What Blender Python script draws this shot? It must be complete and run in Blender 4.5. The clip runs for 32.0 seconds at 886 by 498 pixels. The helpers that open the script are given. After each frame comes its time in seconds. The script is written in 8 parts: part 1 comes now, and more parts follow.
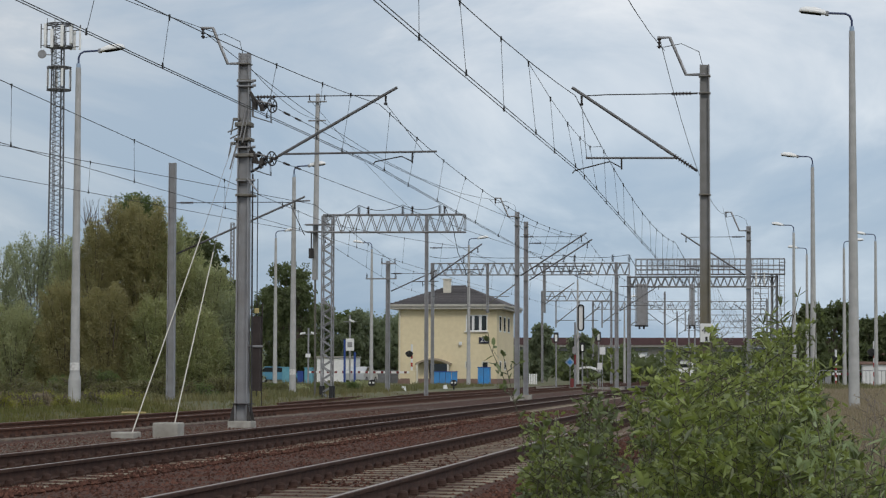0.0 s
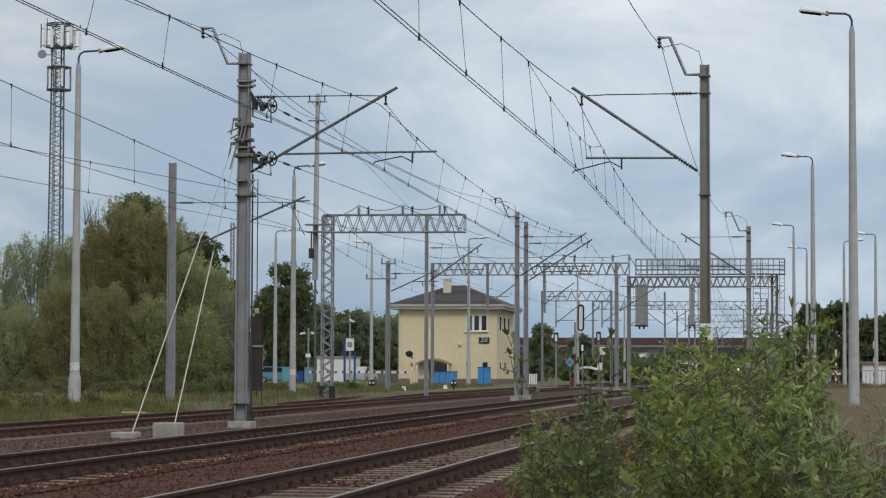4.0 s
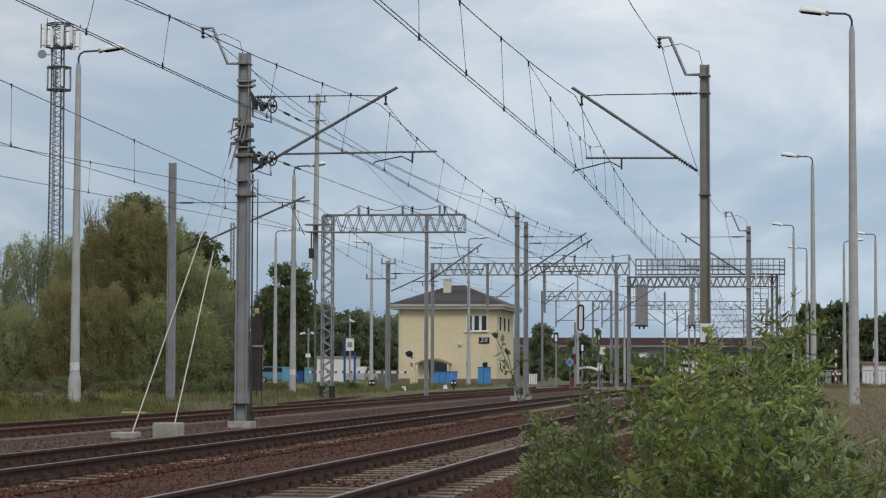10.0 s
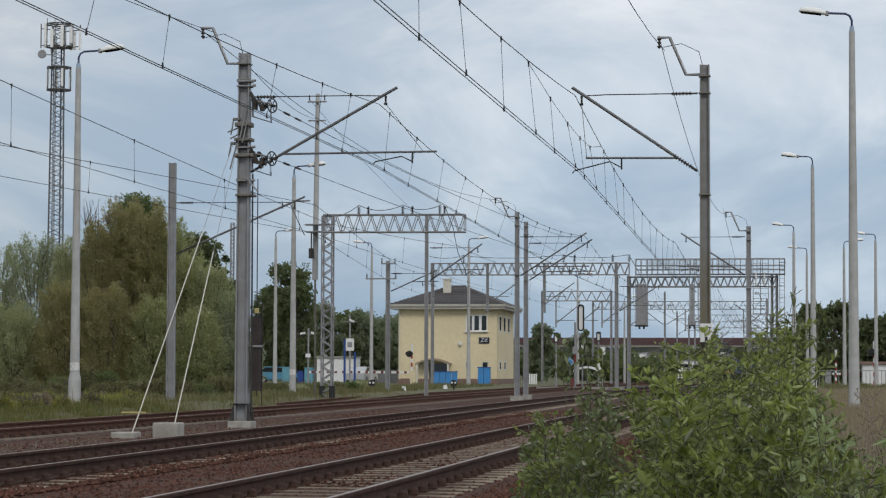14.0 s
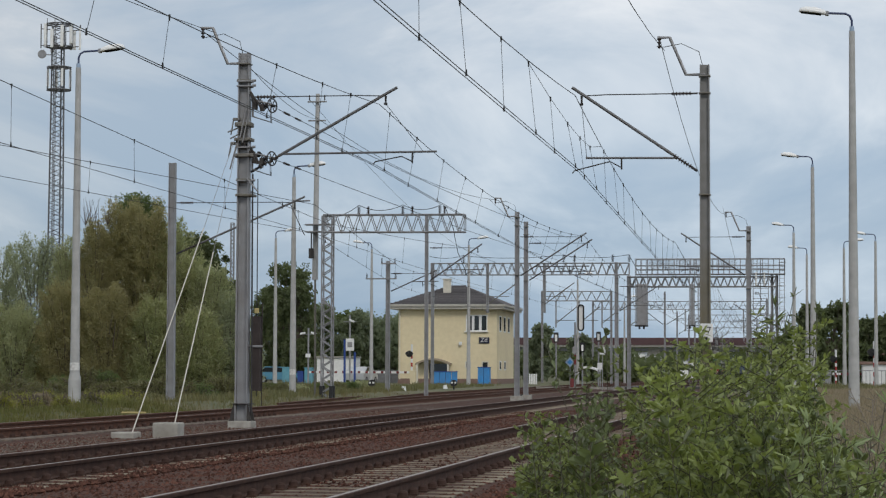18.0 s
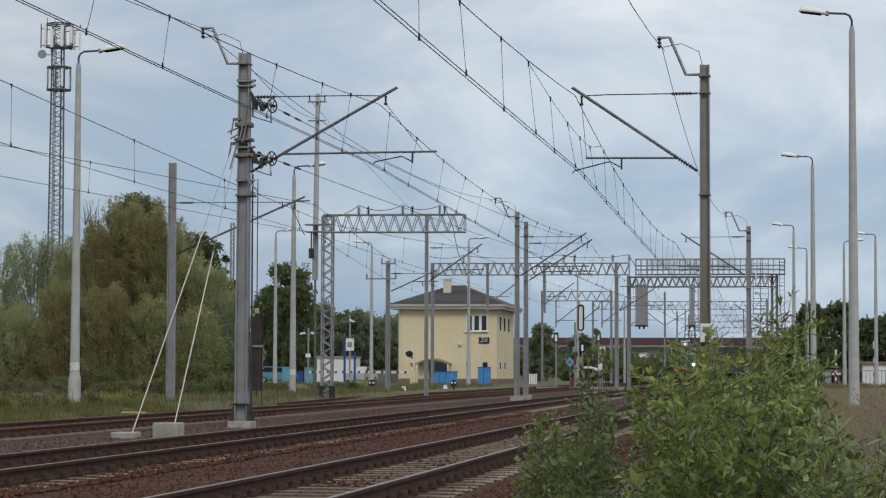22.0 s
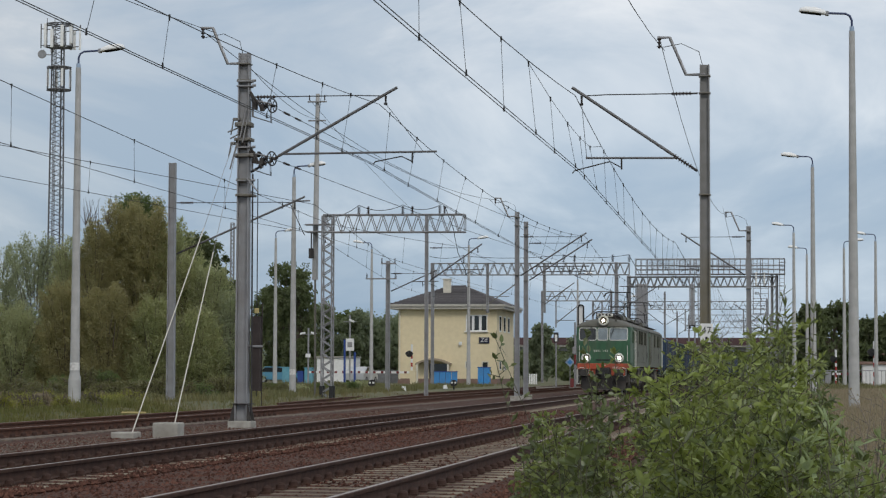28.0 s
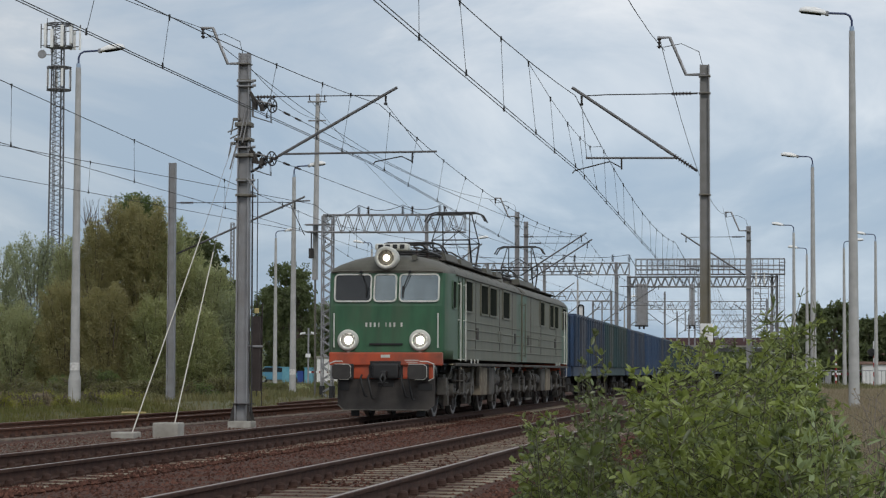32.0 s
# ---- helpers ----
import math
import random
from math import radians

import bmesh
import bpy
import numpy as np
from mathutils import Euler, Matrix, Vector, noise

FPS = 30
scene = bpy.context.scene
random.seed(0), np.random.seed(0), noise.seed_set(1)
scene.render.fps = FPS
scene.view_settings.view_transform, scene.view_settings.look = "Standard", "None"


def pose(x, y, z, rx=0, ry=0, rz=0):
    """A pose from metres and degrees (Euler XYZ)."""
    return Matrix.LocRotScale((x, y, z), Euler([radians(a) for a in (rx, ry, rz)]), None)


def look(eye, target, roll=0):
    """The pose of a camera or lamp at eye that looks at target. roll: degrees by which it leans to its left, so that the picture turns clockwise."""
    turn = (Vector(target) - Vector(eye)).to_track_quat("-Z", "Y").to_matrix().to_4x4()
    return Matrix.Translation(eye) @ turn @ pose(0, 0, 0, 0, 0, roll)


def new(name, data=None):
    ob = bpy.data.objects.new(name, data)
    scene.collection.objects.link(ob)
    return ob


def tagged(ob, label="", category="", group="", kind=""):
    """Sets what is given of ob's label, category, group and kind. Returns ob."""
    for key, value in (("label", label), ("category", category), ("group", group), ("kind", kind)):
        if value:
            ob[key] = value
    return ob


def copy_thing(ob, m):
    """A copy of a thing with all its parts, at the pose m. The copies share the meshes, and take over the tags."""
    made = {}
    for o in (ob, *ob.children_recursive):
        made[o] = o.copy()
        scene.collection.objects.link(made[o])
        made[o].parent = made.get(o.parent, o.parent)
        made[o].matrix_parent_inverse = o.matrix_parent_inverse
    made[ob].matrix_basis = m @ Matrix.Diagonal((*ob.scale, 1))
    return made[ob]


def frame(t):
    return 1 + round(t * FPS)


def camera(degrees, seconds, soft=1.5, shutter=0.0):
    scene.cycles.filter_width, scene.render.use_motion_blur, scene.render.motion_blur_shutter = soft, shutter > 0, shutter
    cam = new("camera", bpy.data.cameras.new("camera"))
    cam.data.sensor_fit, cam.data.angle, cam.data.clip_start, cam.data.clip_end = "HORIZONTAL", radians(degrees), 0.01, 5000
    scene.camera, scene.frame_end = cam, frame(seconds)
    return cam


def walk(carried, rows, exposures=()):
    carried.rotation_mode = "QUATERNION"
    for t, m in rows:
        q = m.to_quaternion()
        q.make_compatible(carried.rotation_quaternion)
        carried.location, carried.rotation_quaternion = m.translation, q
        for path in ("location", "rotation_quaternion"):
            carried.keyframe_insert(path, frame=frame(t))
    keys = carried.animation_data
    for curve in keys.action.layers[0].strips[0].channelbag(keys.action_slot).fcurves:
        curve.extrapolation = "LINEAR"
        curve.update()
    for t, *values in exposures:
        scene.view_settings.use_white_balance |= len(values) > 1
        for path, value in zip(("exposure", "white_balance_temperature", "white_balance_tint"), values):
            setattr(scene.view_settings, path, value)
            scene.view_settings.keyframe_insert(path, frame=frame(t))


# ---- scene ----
cam = camera(22.18, 32.0, soft=1.25)
CAM = pose(0, 0, 1.07, 93.105, 0, 8.6) @ pose(0, 0, 0, 0, 0, 0.2)
walk(cam, [(0, CAM), (32, CAM)], exposures=[(0, 0.0, 6500, 10), (32, 0.0, 6500, 10)])

# ---------------------------------------------------------------- sky and sun
world = bpy.data.worlds.new("overcast_sky")
scene.world = world
world.use_nodes = True
wt = world.node_tree
wt.nodes.clear()
w_out = wt.nodes.new("ShaderNodeOutputWorld")
w_bg = wt.nodes.new("ShaderNodeBackground")
w_sky = wt.nodes.new("ShaderNodeTexSky")
w_sky.sky_type, w_sky.sun_disc = "NISHITA", False
w_sky.sun_elevation, w_sky.sun_rotation = radians(48), radians(150)
w_co = wt.nodes.new("ShaderNodeTexCoord")
w_map = wt.nodes.new("ShaderNodeMapping")
w_map.inputs["Scale"].default_value = (3.6, 3.6, 9.0)
w_map.inputs["Rotation"].default_value = (0.05, 0.16, 0)
w_noise = wt.nodes.new("ShaderNodeTexNoise")
w_noise.inputs["Scale"].default_value = 1.25
w_noise.inputs["Detail"].default_value = 7
w_noise.inputs["Roughness"].default_value = 0.58
w_noise.inputs["Distortion"].default_value = 0.5
w_ramp = wt.nodes.new("ShaderNodeValToRGB")
els = w_ramp.color_ramp.elements
els[0].position, els[0].color = 0.38, (0.40, 0.50, 0.625, 1)
els[1].position, els[1].color = 0.63, (0.82, 0.845, 0.88, 1)
e = els.new(0.5)
e.color = (0.53, 0.605, 0.695, 1)
w_mix = wt.nodes.new("ShaderNodeMix")
w_mix.data_type = "RGBA"
w_mix.inputs[0].default_value = 0.88
w_gain = wt.nodes.new("ShaderNodeMix")
w_gain.data_type, w_gain.blend_type = "RGBA", "MULTIPLY"
w_gain.inputs[0].default_value = 1.0
w_gain.inputs[7].default_value = (0.09, 0.09, 0.09, 1)
for a, b in ((w_co.outputs["Generated"], w_map.inputs[0]), (w_map.outputs[0], w_noise.inputs[0]), (w_noise.outputs[0], w_ramp.inputs[0]),
             (w_sky.outputs[0], w_gain.inputs[6]), (w_gain.outputs[2], w_mix.inputs[6]), (w_ramp.outputs[0], w_mix.inputs[7]),
             (w_mix.outputs[2], w_bg.inputs[0]), (w_bg.outputs[0], w_out.inputs[0])):
    wt.links.new(a, b)
w_bg.inputs[1].default_value = 1.0
# bluer and dimmer towards the horizon, brighter overhead
w_sep = wt.nodes.new("ShaderNodeSeparateXYZ")
w_grad = wt.nodes.new("ShaderNodeValToRGB")
ge = w_grad.color_ramp.elements
ge[0].position, ge[0].color = 0.0, (0.72, 0.815, 0.90, 1)
ge[1].position, ge[1].color = 0.22, (1.17, 1.11, 1.05, 1)
gl = ge.new(0.045)
gl.color = (0.745, 0.825, 0.895, 1)
gm = ge.new(0.085)
gm.color = (0.89, 0.935, 0.97, 1)
w_tone = wt.nodes.new("ShaderNodeMix")
w_tone.data_type, w_tone.blend_type = "RGBA", "MULTIPLY"
w_tone.inputs[0].default_value = 1.0
wt.links.new(w_co.outputs["Generated"], w_sep.inputs[0])
wt.links.new(w_sep.outputs[2], w_grad.inputs[0])
wt.links.new(w_mix.outputs[2], w_tone.inputs[6])
wt.links.new(w_grad.outputs[0], w_tone.inputs[7])
# a touch warmer towards the left, where the cloud is thicker
w_side = wt.nodes.new("ShaderNodeValToRGB")
se = w_side.color_ramp.elements
se[0].position, se[0].color = 0.06, (1.04, 1.0, 0.965, 1)
se[1].position, se[1].color = 0.30, (0.975, 0.995, 1.015, 1)
w_shift = wt.nodes.new("ShaderNodeMath")
w_shift.inputs[1].default_value = 0.4
w_warm = wt.nodes.new("ShaderNodeMix")
w_warm.data_type, w_warm.blend_type = "RGBA", "MULTIPLY"
w_warm.inputs[0].default_value = 1.0
wt.links.new(w_sep.outputs[0], w_shift.inputs[0])
wt.links.new(w_shift.outputs[0], w_side.inputs[0])
wt.links.new(w_tone.outputs[2], w_warm.inputs[6])
wt.links.new(w_side.outputs[0], w_warm.inputs[7])
wt.links.new(w_warm.outputs[2], w_bg.inputs[0])
sun = new("sun", bpy.data.lights.new("sun", "SUN"))
sun.data.energy, sun.data.angle, sun.data.color = 1.1, radians(16), (1.0, 0.95, 0.88)
sun.matrix_world = look((30, -40, 60), (0, 20, 0))

# ---------------------------------------------------------------- materials
def material(name, color, rough=0.7, metal=0.0, color2=None, scale=4.0, bump=0.0, bump_scale=None, grime=None, grime_amount=0.4, grime_scale=0.7, obvar=0.0, island=0.0, spec=0.5, stretch=None):
    """Base colour mixed with a second one by fine noise, a slow grime noise on top, and bump."""
    m = bpy.data.materials.new(name)
    m.use_nodes = True
    t = m.node_tree
    bs = t.nodes["Principled BSDF"]
    bs.inputs["Roughness"].default_value, bs.inputs["Metallic"].default_value = rough, metal
    bs.inputs["Specular IOR Level"].default_value = spec
    co = t.nodes.new("ShaderNodeTexCoord")
    src = co.outputs["Object"]
    if stretch:
        mp = t.nodes.new("ShaderNodeMapping")
        mp.inputs["Scale"].default_value = stretch
        t.links.new(src, mp.inputs[0])
        src = mp.outputs[0]
    def noise_node(sc, detail):
        n = t.nodes.new("ShaderNodeTexNoise")
        n.inputs["Scale"].default_value, n.inputs["Detail"].default_value = sc, detail
        t.links.new(src, n.inputs[0])
        return n
    def mix(fac, a, b, blend="MIX"):
        x = t.nodes.new("ShaderNodeMix")
        x.data_type, x.blend_type = "RGBA", blend
        for sock, v in ((x.inputs[0], fac), (x.inputs[6], a), (x.inputs[7], b)):
            if isinstance(v, (int, float)):
                sock.default_value = v
            elif isinstance(v, tuple):
                sock.default_value = (*v[:3], 1)
            else:
                t.links.new(v, sock)
        return x.outputs[2]
    def ramp(v, lo, hi):
        r = t.nodes.new("ShaderNodeMapRange")
        r.inputs[1].default_value, r.inputs[2].default_value = lo, hi
        t.links.new(v, r.inputs[0])
        return r.outputs[0]
    n1 = noise_node(scale, 6)
    c2 = color2 or tuple(c * 0.72 for c in color)
    col = mix(ramp(n1.outputs[0], 0.35, 0.65), color, c2)
    if grime:
        n2 = noise_node(grime_scale, 5)
        g = t.nodes.new("ShaderNodeMath")
        g.operation = "MULTIPLY"
        g.inputs[1].default_value = grime_amount
        t.links.new(ramp(n2.outputs[0], 0.45, 0.7), g.inputs[0])
        col = mix(g.outputs[0], col, grime)
    if obvar or island:
        if obvar:
            rnd = t.nodes.new("ShaderNodeObjectInfo").outputs["Random"]
            amt = obvar
        else:
            rnd = t.nodes.new("ShaderNodeNewGeometry").outputs["Random Per Island"]
            amt = island
        r = t.nodes.new("ShaderNodeMapRange")
        r.inputs[3].default_value, r.inputs[4].default_value = 1 - amt, 1 + amt
        t.links.new(rnd, r.inputs[0])
        cc = t.nodes.new("ShaderNodeCombineColor")
        for i in range(3):
            t.links.new(r.outputs[0], cc.inputs[i])
        col = mix(1.0, col, cc.outputs[0], "MULTIPLY")
    t.links.new(col, bs.inputs["Base Color"])
    if bump:
        n3 = noise_node(bump_scale or scale * 3, 5)
        bp = t.nodes.new("ShaderNodeBump")
        bp.inputs["Strength"].default_value, bp.inputs["Distance"].default_value = bump, 0.02
        t.links.new(n3.outputs[0], bp.inputs["Height"])
        t.links.new(bp.outputs[0], bs.inputs["Normal"])
    return m


def glow(name, color, strength):
    m = bpy.data.materials.new(name)
    m.use_nodes = True
    bs = m.node_tree.nodes["Principled BSDF"]
    bs.inputs["Base Color"].default_value = (*color, 1)
    bs.inputs["Emission Color"].default_value = (*color, 1)
    bs.inputs["Emission Strength"].default_value = strength
    return m


def leaf_material(name, color, color2, trans=0.35, island=0.3, rough=0.55, blue=0.7, spec=0.3):
    m = material(name, color, rough, 0, color2, scale=0.9, island=island, spec=spec)
    t = m.node_tree
    bs = t.nodes["Principled BSDF"]
    tr = t.nodes.new("ShaderNodeBsdfTranslucent")
    tr.inputs[0].default_value = (color[0] * 1.3, color[1] * 1.3, color[2] * blue, 1)
    ad = t.nodes.new("ShaderNodeMixShader")
    ad.inputs[0].default_value = trans
    t.links.new(bs.outputs[0], ad.inputs[1])
    t.links.new(tr.outputs[0], ad.inputs[2])
    t.links.new(ad.outputs[0], t.nodes["Material Output"].inputs[0])
    return m


M_STEEL = material("galvanised_steel", (0.325, 0.328, 0.338), 0.6, 0.25, (0.26, 0.262, 0.27), 3, 0.15, 40, (0.2, 0.175, 0.15), 0.4, 1.3)
M_STEEL_B = material("weathered_brown_steel", (0.20, 0.192, 0.178), 0.75, 0.1, (0.16, 0.152, 0.135), 3, 0.2, 40, (0.17, 0.145, 0.085), 0.4, 0.7)
M_TUBE = material("weathered_grey_tube", (0.165, 0.166, 0.172), 0.6, 0.3, (0.125, 0.125, 0.128), 4, 0.1, 40, (0.14, 0.12, 0.10), 0.3, 2.0)
M_WEIGHT = material("rusty_dark_cast_iron", (0.055, 0.043, 0.04), 0.85, 0.1, (0.04, 0.032, 0.03), 5, 0.3, 40)
M_DULLRED = material("dull_dark_red_paint", (0.20, 0.03, 0.028), 0.7, 0, (0.13, 0.025, 0.024), 5)


def with_lichen(m, color, top, soft):
    """Yellow-brown lichen that has climbed a post from its foot, in patches."""
    t = m.node_tree
    bs = t.nodes["Principled BSDF"]
    base = bs.inputs["Base Color"].links[0].from_socket
    co = t.nodes.new("ShaderNodeTexCoord")
    sp = t.nodes.new("ShaderNodeSeparateXYZ")
    nz = t.nodes.new("ShaderNodeTexNoise")
    nz.inputs["Scale"].default_value, nz.inputs["Detail"].default_value = 2.2, 6
    ad = t.nodes.new("ShaderNodeMath")
    ad.operation = "MULTIPLY_ADD"
    ad.inputs[1].default_value = 3.0
    mr = t.nodes.new("ShaderNodeMapRange")
    mr.inputs[1].default_value, mr.inputs[2].default_value = top + 1.5 + soft, top + 1.5 - soft
    mr.inputs[4].default_value = 0.75
    mx = t.nodes.new("ShaderNodeMix")
    mx.data_type = "RGBA"
    mx.inputs[7].default_value = (*color, 1)
    for a, b in ((co.outputs["Object"], sp.inputs[0]), (co.outputs["Object"], nz.inputs[0]), (nz.outputs[0], ad.inputs[0]), (sp.outputs[2], ad.inputs[2]), (ad.outputs[0], mr.inputs[0]), (mr.outputs[0], mx.inputs[0]), (base, mx.inputs[6]), (mx.outputs[2], bs.inputs["Base Color"])):
        t.links.new(a, b)
    return m


M_LICHEN = with_lichen(material("lichen_covered_steel", (0.26, 0.258, 0.255), 0.75, 0.1, (0.21, 0.207, 0.20), 3, 0.2, 40), (0.17, 0.14, 0.065), 3.0, 1.3)
M_DARK = material("dark_steel", (0.055, 0.055, 0.058), 0.6, 0.3, (0.035, 0.033, 0.03), 5, 0.1, 60)
M_WIRE = material("weathered_copper_wire", (0.035, 0.036, 0.038), 0.6, 0.4, (0.05, 0.052, 0.05), 8)
M_INSUL = material("brown_glazed_insulator", (0.035, 0.025, 0.022), 0.5, 0.0, (0.03, 0.02, 0.018), 9)
M_RAILSIDE = material("rusty_rail_steel", (0.085, 0.050, 0.038), 0.9, 0.0, (0.055, 0.034, 0.028), 7, 0.2, 60, spec=0.12)
M_RAILRUST = material("red_rusted_rail_steel", (0.125, 0.062, 0.042), 0.92, 0.0, (0.085, 0.045, 0.032), 7, 0.2, 60, spec=0.15)
M_RAILTOP = material("polished_rail_head", (0.30, 0.265, 0.24), 0.5, 0.35, (0.20, 0.17, 0.15), 3, stretch=(20, 1, 1), spec=0.3)
M_RAILTOP3 = material("rust_filmed_rail_head", (0.23, 0.17, 0.14), 0.5, 0.5, (0.15, 0.10, 0.08), 3, stretch=(20, 1, 1))
M_SLEEPER = material("weathered_concrete_sleeper", (0.285, 0.248, 0.19), 0.97, 0, (0.185, 0.158, 0.118), 6, 0.3, 50, (0.12, 0.08, 0.055), 0.6, 1.6, obvar=0.2, spec=0.2)
M_SLEEPER_W = material("dark_timber_sleeper", (0.16, 0.125, 0.10), 0.92, 0, (0.10, 0.08, 0.066), 6, 0.3, 50, (0.2, 0.17, 0.14), 0.5, 1.6, obvar=0.2)
M_BALLAST = material("rust_dusted_ballast", (0.092, 0.047, 0.034), 0.97, 0, (0.05, 0.026, 0.019), 16, 0.9, 28, (0.085, 0.062, 0.05), 0.5, 0.35, spec=0.2)
M_STONE = material("ballast_stone", (0.105, 0.050, 0.036), 0.97, 0, (0.06, 0.030, 0.022), 5, island=0.6, spec=0.1)
M_STONE_G = material("grey_ballast_stone", (0.15, 0.125, 0.105), 0.97, 0, (0.11, 0.09, 0.075), 5, island=0.4, spec=0.2)
M_GROUND = material("dry_grass_and_soil", (0.095, 0.105, 0.045), 0.95, 0, (0.135, 0.115, 0.06), 0.8, 0.5, 9, (0.06, 0.075, 0.028), 0.6, 0.12)
M_CONCRETE = material("pale_cast_concrete", (0.40, 0.385, 0.345), 0.9, 0, (0.32, 0.305, 0.27), 6, 0.3, 45, (0.20, 0.175, 0.14), 0.6, 2.4)
M_POLE = material("spun_concrete_post", (0.455, 0.452, 0.442), 0.88, 0, (0.385, 0.382, 0.372), 4, 0.2, 60, (0.27, 0.26, 0.245), 0.4, 0.6)
M_LAMPSHELL = material("white_lamp_housing", (0.84, 0.84, 0.82), 0.4, 0, (0.78, 0.78, 0.76), 5)
M_LAMPARM = material("dark_blue_lamp_pipe", (0.055, 0.075, 0.16), 0.5, 0.1, (0.045, 0.06, 0.12), 6)
M_PAINTPATCH = material("patchy_white_paint", (0.74, 0.73, 0.70), 0.8, 0, (0.50, 0.49, 0.465), 12)
M_PALEBLUE = material("pale_blue_band", (0.32, 0.42, 0.55), 0.6, 0, (0.27, 0.36, 0.48), 5)
M_PLASTER = material("yellow_render_plaster", (0.74, 0.635, 0.42), 0.93, 0, (0.69, 0.59, 0.385), 3, 0.15, 50, (0.57, 0.48, 0.32), 0.35, 0.35)
M_CANOPY = material("weathered_tan_canopy", (0.34, 0.28, 0.20), 0.9, 0, (0.27, 0.22, 0.16), 5)
M_EAVES = material("weathered_eaves_board", (0.46, 0.44, 0.385), 0.85, 0, (0.38, 0.36, 0.32), 4)
M_TRIM = material("cream_painted_trim", (0.66, 0.62, 0.52), 0.85, 0, (0.58, 0.545, 0.46), 4)
M_PLINTH = material("brown_plinth_render", (0.24, 0.16, 0.13), 0.9, 0, (0.19, 0.125, 0.10), 4, 0.2)
M_ROOF = material("dark_roof_tile", (0.075, 0.066, 0.066), 0.8, 0, (0.05, 0.046, 0.047), 6, 0.3, 30, obvar=0.25)
M_WHITE = material("white_plastic_frame", (0.78, 0.78, 0.77), 0.4, 0, (0.70, 0.70, 0.69), 5)
M_DIRTYGLASS = material("dirty_dark_glass", (0.022, 0.025, 0.021), 0.9, 0, (0.032, 0.035, 0.03), 2.5, spec=0.0)
M_GLASSDARK = material("dark_window_glass", (0.022, 0.026, 0.028), 0.06, 0, (0.03, 0.034, 0.036), 1.5, spec=0.8)
M_BLUE = material("blue_painted_panel", (0.045, 0.26, 0.60), 0.5, 0, (0.04, 0.22, 0.52), 4, 0.1, 30, (0.10, 0.2, 0.35), 0.4, 1.2)
M_DEEPBLUE = material("deep_blue_paint", (0.02, 0.06, 0.26), 0.5, 0, (0.017, 0.05, 0.21), 5)
M_NAVY = material("navy_sign_face", (0.012, 0.014, 0.035), 0.5, 0, (0.01, 0.012, 0.03), 5)
M_RED = material("signal_red_paint", (0.42, 0.03, 0.025), 0.5, 0, (0.36, 0.028, 0.024), 5)
M_YELLOW = material("faded_yellow_paint", (0.52, 0.43, 0.17), 0.6, 0, (0.45, 0.37, 0.16), 5)
M_GUYWHITE = material("pale_guy_tube", (0.60, 0.57, 0.50), 0.7, 0, (0.52, 0.49, 0.43), 5)
M_BLACK = material("matt_black_metal", (0.012, 0.012, 0.013), 0.6, 0, (0.018, 0.018, 0.018), 5)
M_TOWER = material("weathered_tower_steel", (0.14, 0.14, 0.145), 0.6, 0.2, (0.10, 0.10, 0.105), 3)
M_BRIDGE = material("dark_plum_brown_barrier", (0.10, 0.052, 0.055), 0.8, 0, (0.08, 0.042, 0.045), 0.5)
M_ASPHALT = material("worn_asphalt", (0.085, 0.083, 0.08), 0.9, 0, (0.065, 0.064, 0.062), 8, 0.3, 60)
M_BARK = material("grey_brown_bark", (0.13, 0.105, 0.08), 0.95, 0, (0.085, 0.068, 0.052), 9, 0.6, 20)
L_OLIVE = leaf_material("olive_willow_leaf", (0.33, 0.355, 0.20), (0.36, 0.345, 0.195), 0.6, 0.12, 0.55, 0.95)
L_GREEN = leaf_material("mid_green_leaf", (0.135, 0.175, 0.078), (0.115, 0.15, 0.068), 0.6, 0.15, 0.55, 0.9)
L_BROWN = leaf_material("brownish_olive_willow_leaf", (0.335, 0.305, 0.175), (0.30, 0.29, 0.15), 0.6, 0.12, 0.55, 0.95)
L_GREY = leaf_material("grey_green_willow_leaf", (0.335, 0.365, 0.26), (0.29, 0.315, 0.22), 0.6, 0.12, 0.55, 0.95)
L_GREYOLIVE = leaf_material("grey_olive_willow_leaf", (0.38, 0.40, 0.26), (0.35, 0.36, 0.225), 0.6, 0.15, 0.55, 0.95)
L_DARK = leaf_material("dark_green_leaf", (0.125, 0.15, 0.075), (0.10, 0.125, 0.06), 0.5, 0.2, 0.55, 0.9)
# distance haze put into the leaf colour, paler and greyer than the dark trees
L_FAR = leaf_material("haze_tinted_green_leaf", (0.21, 0.245, 0.165), (0.18, 0.215, 0.14), 0.55, 0.2, 0.6, 0.95)
L_YARD = leaf_material("dull_yard_weed", (0.165, 0.155, 0.085), (0.14, 0.15, 0.075), 0.4, 0.4)
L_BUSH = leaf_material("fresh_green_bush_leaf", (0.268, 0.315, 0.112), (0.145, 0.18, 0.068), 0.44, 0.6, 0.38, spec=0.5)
# shade put into the colour: a darker copy of the bush leaf
L_BUSH_D = leaf_material("shade_toned_bush_leaf", (0.14, 0.17, 0.075), (0.085, 0.112, 0.05), 0.36, 0.6, 0.38, spec=0.55)
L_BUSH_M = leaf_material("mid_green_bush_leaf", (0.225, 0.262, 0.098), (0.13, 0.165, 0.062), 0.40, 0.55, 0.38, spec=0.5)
L_PALE = leaf_material("pale_silvery_leaf", (0.30, 0.36, 0.20), (0.24, 0.30, 0.16), 0.35, 0.25)
L_STRAW = leaf_material("dry_straw_grass", (0.20, 0.17, 0.085), (0.14, 0.125, 0.06), 0.3, 0.35)
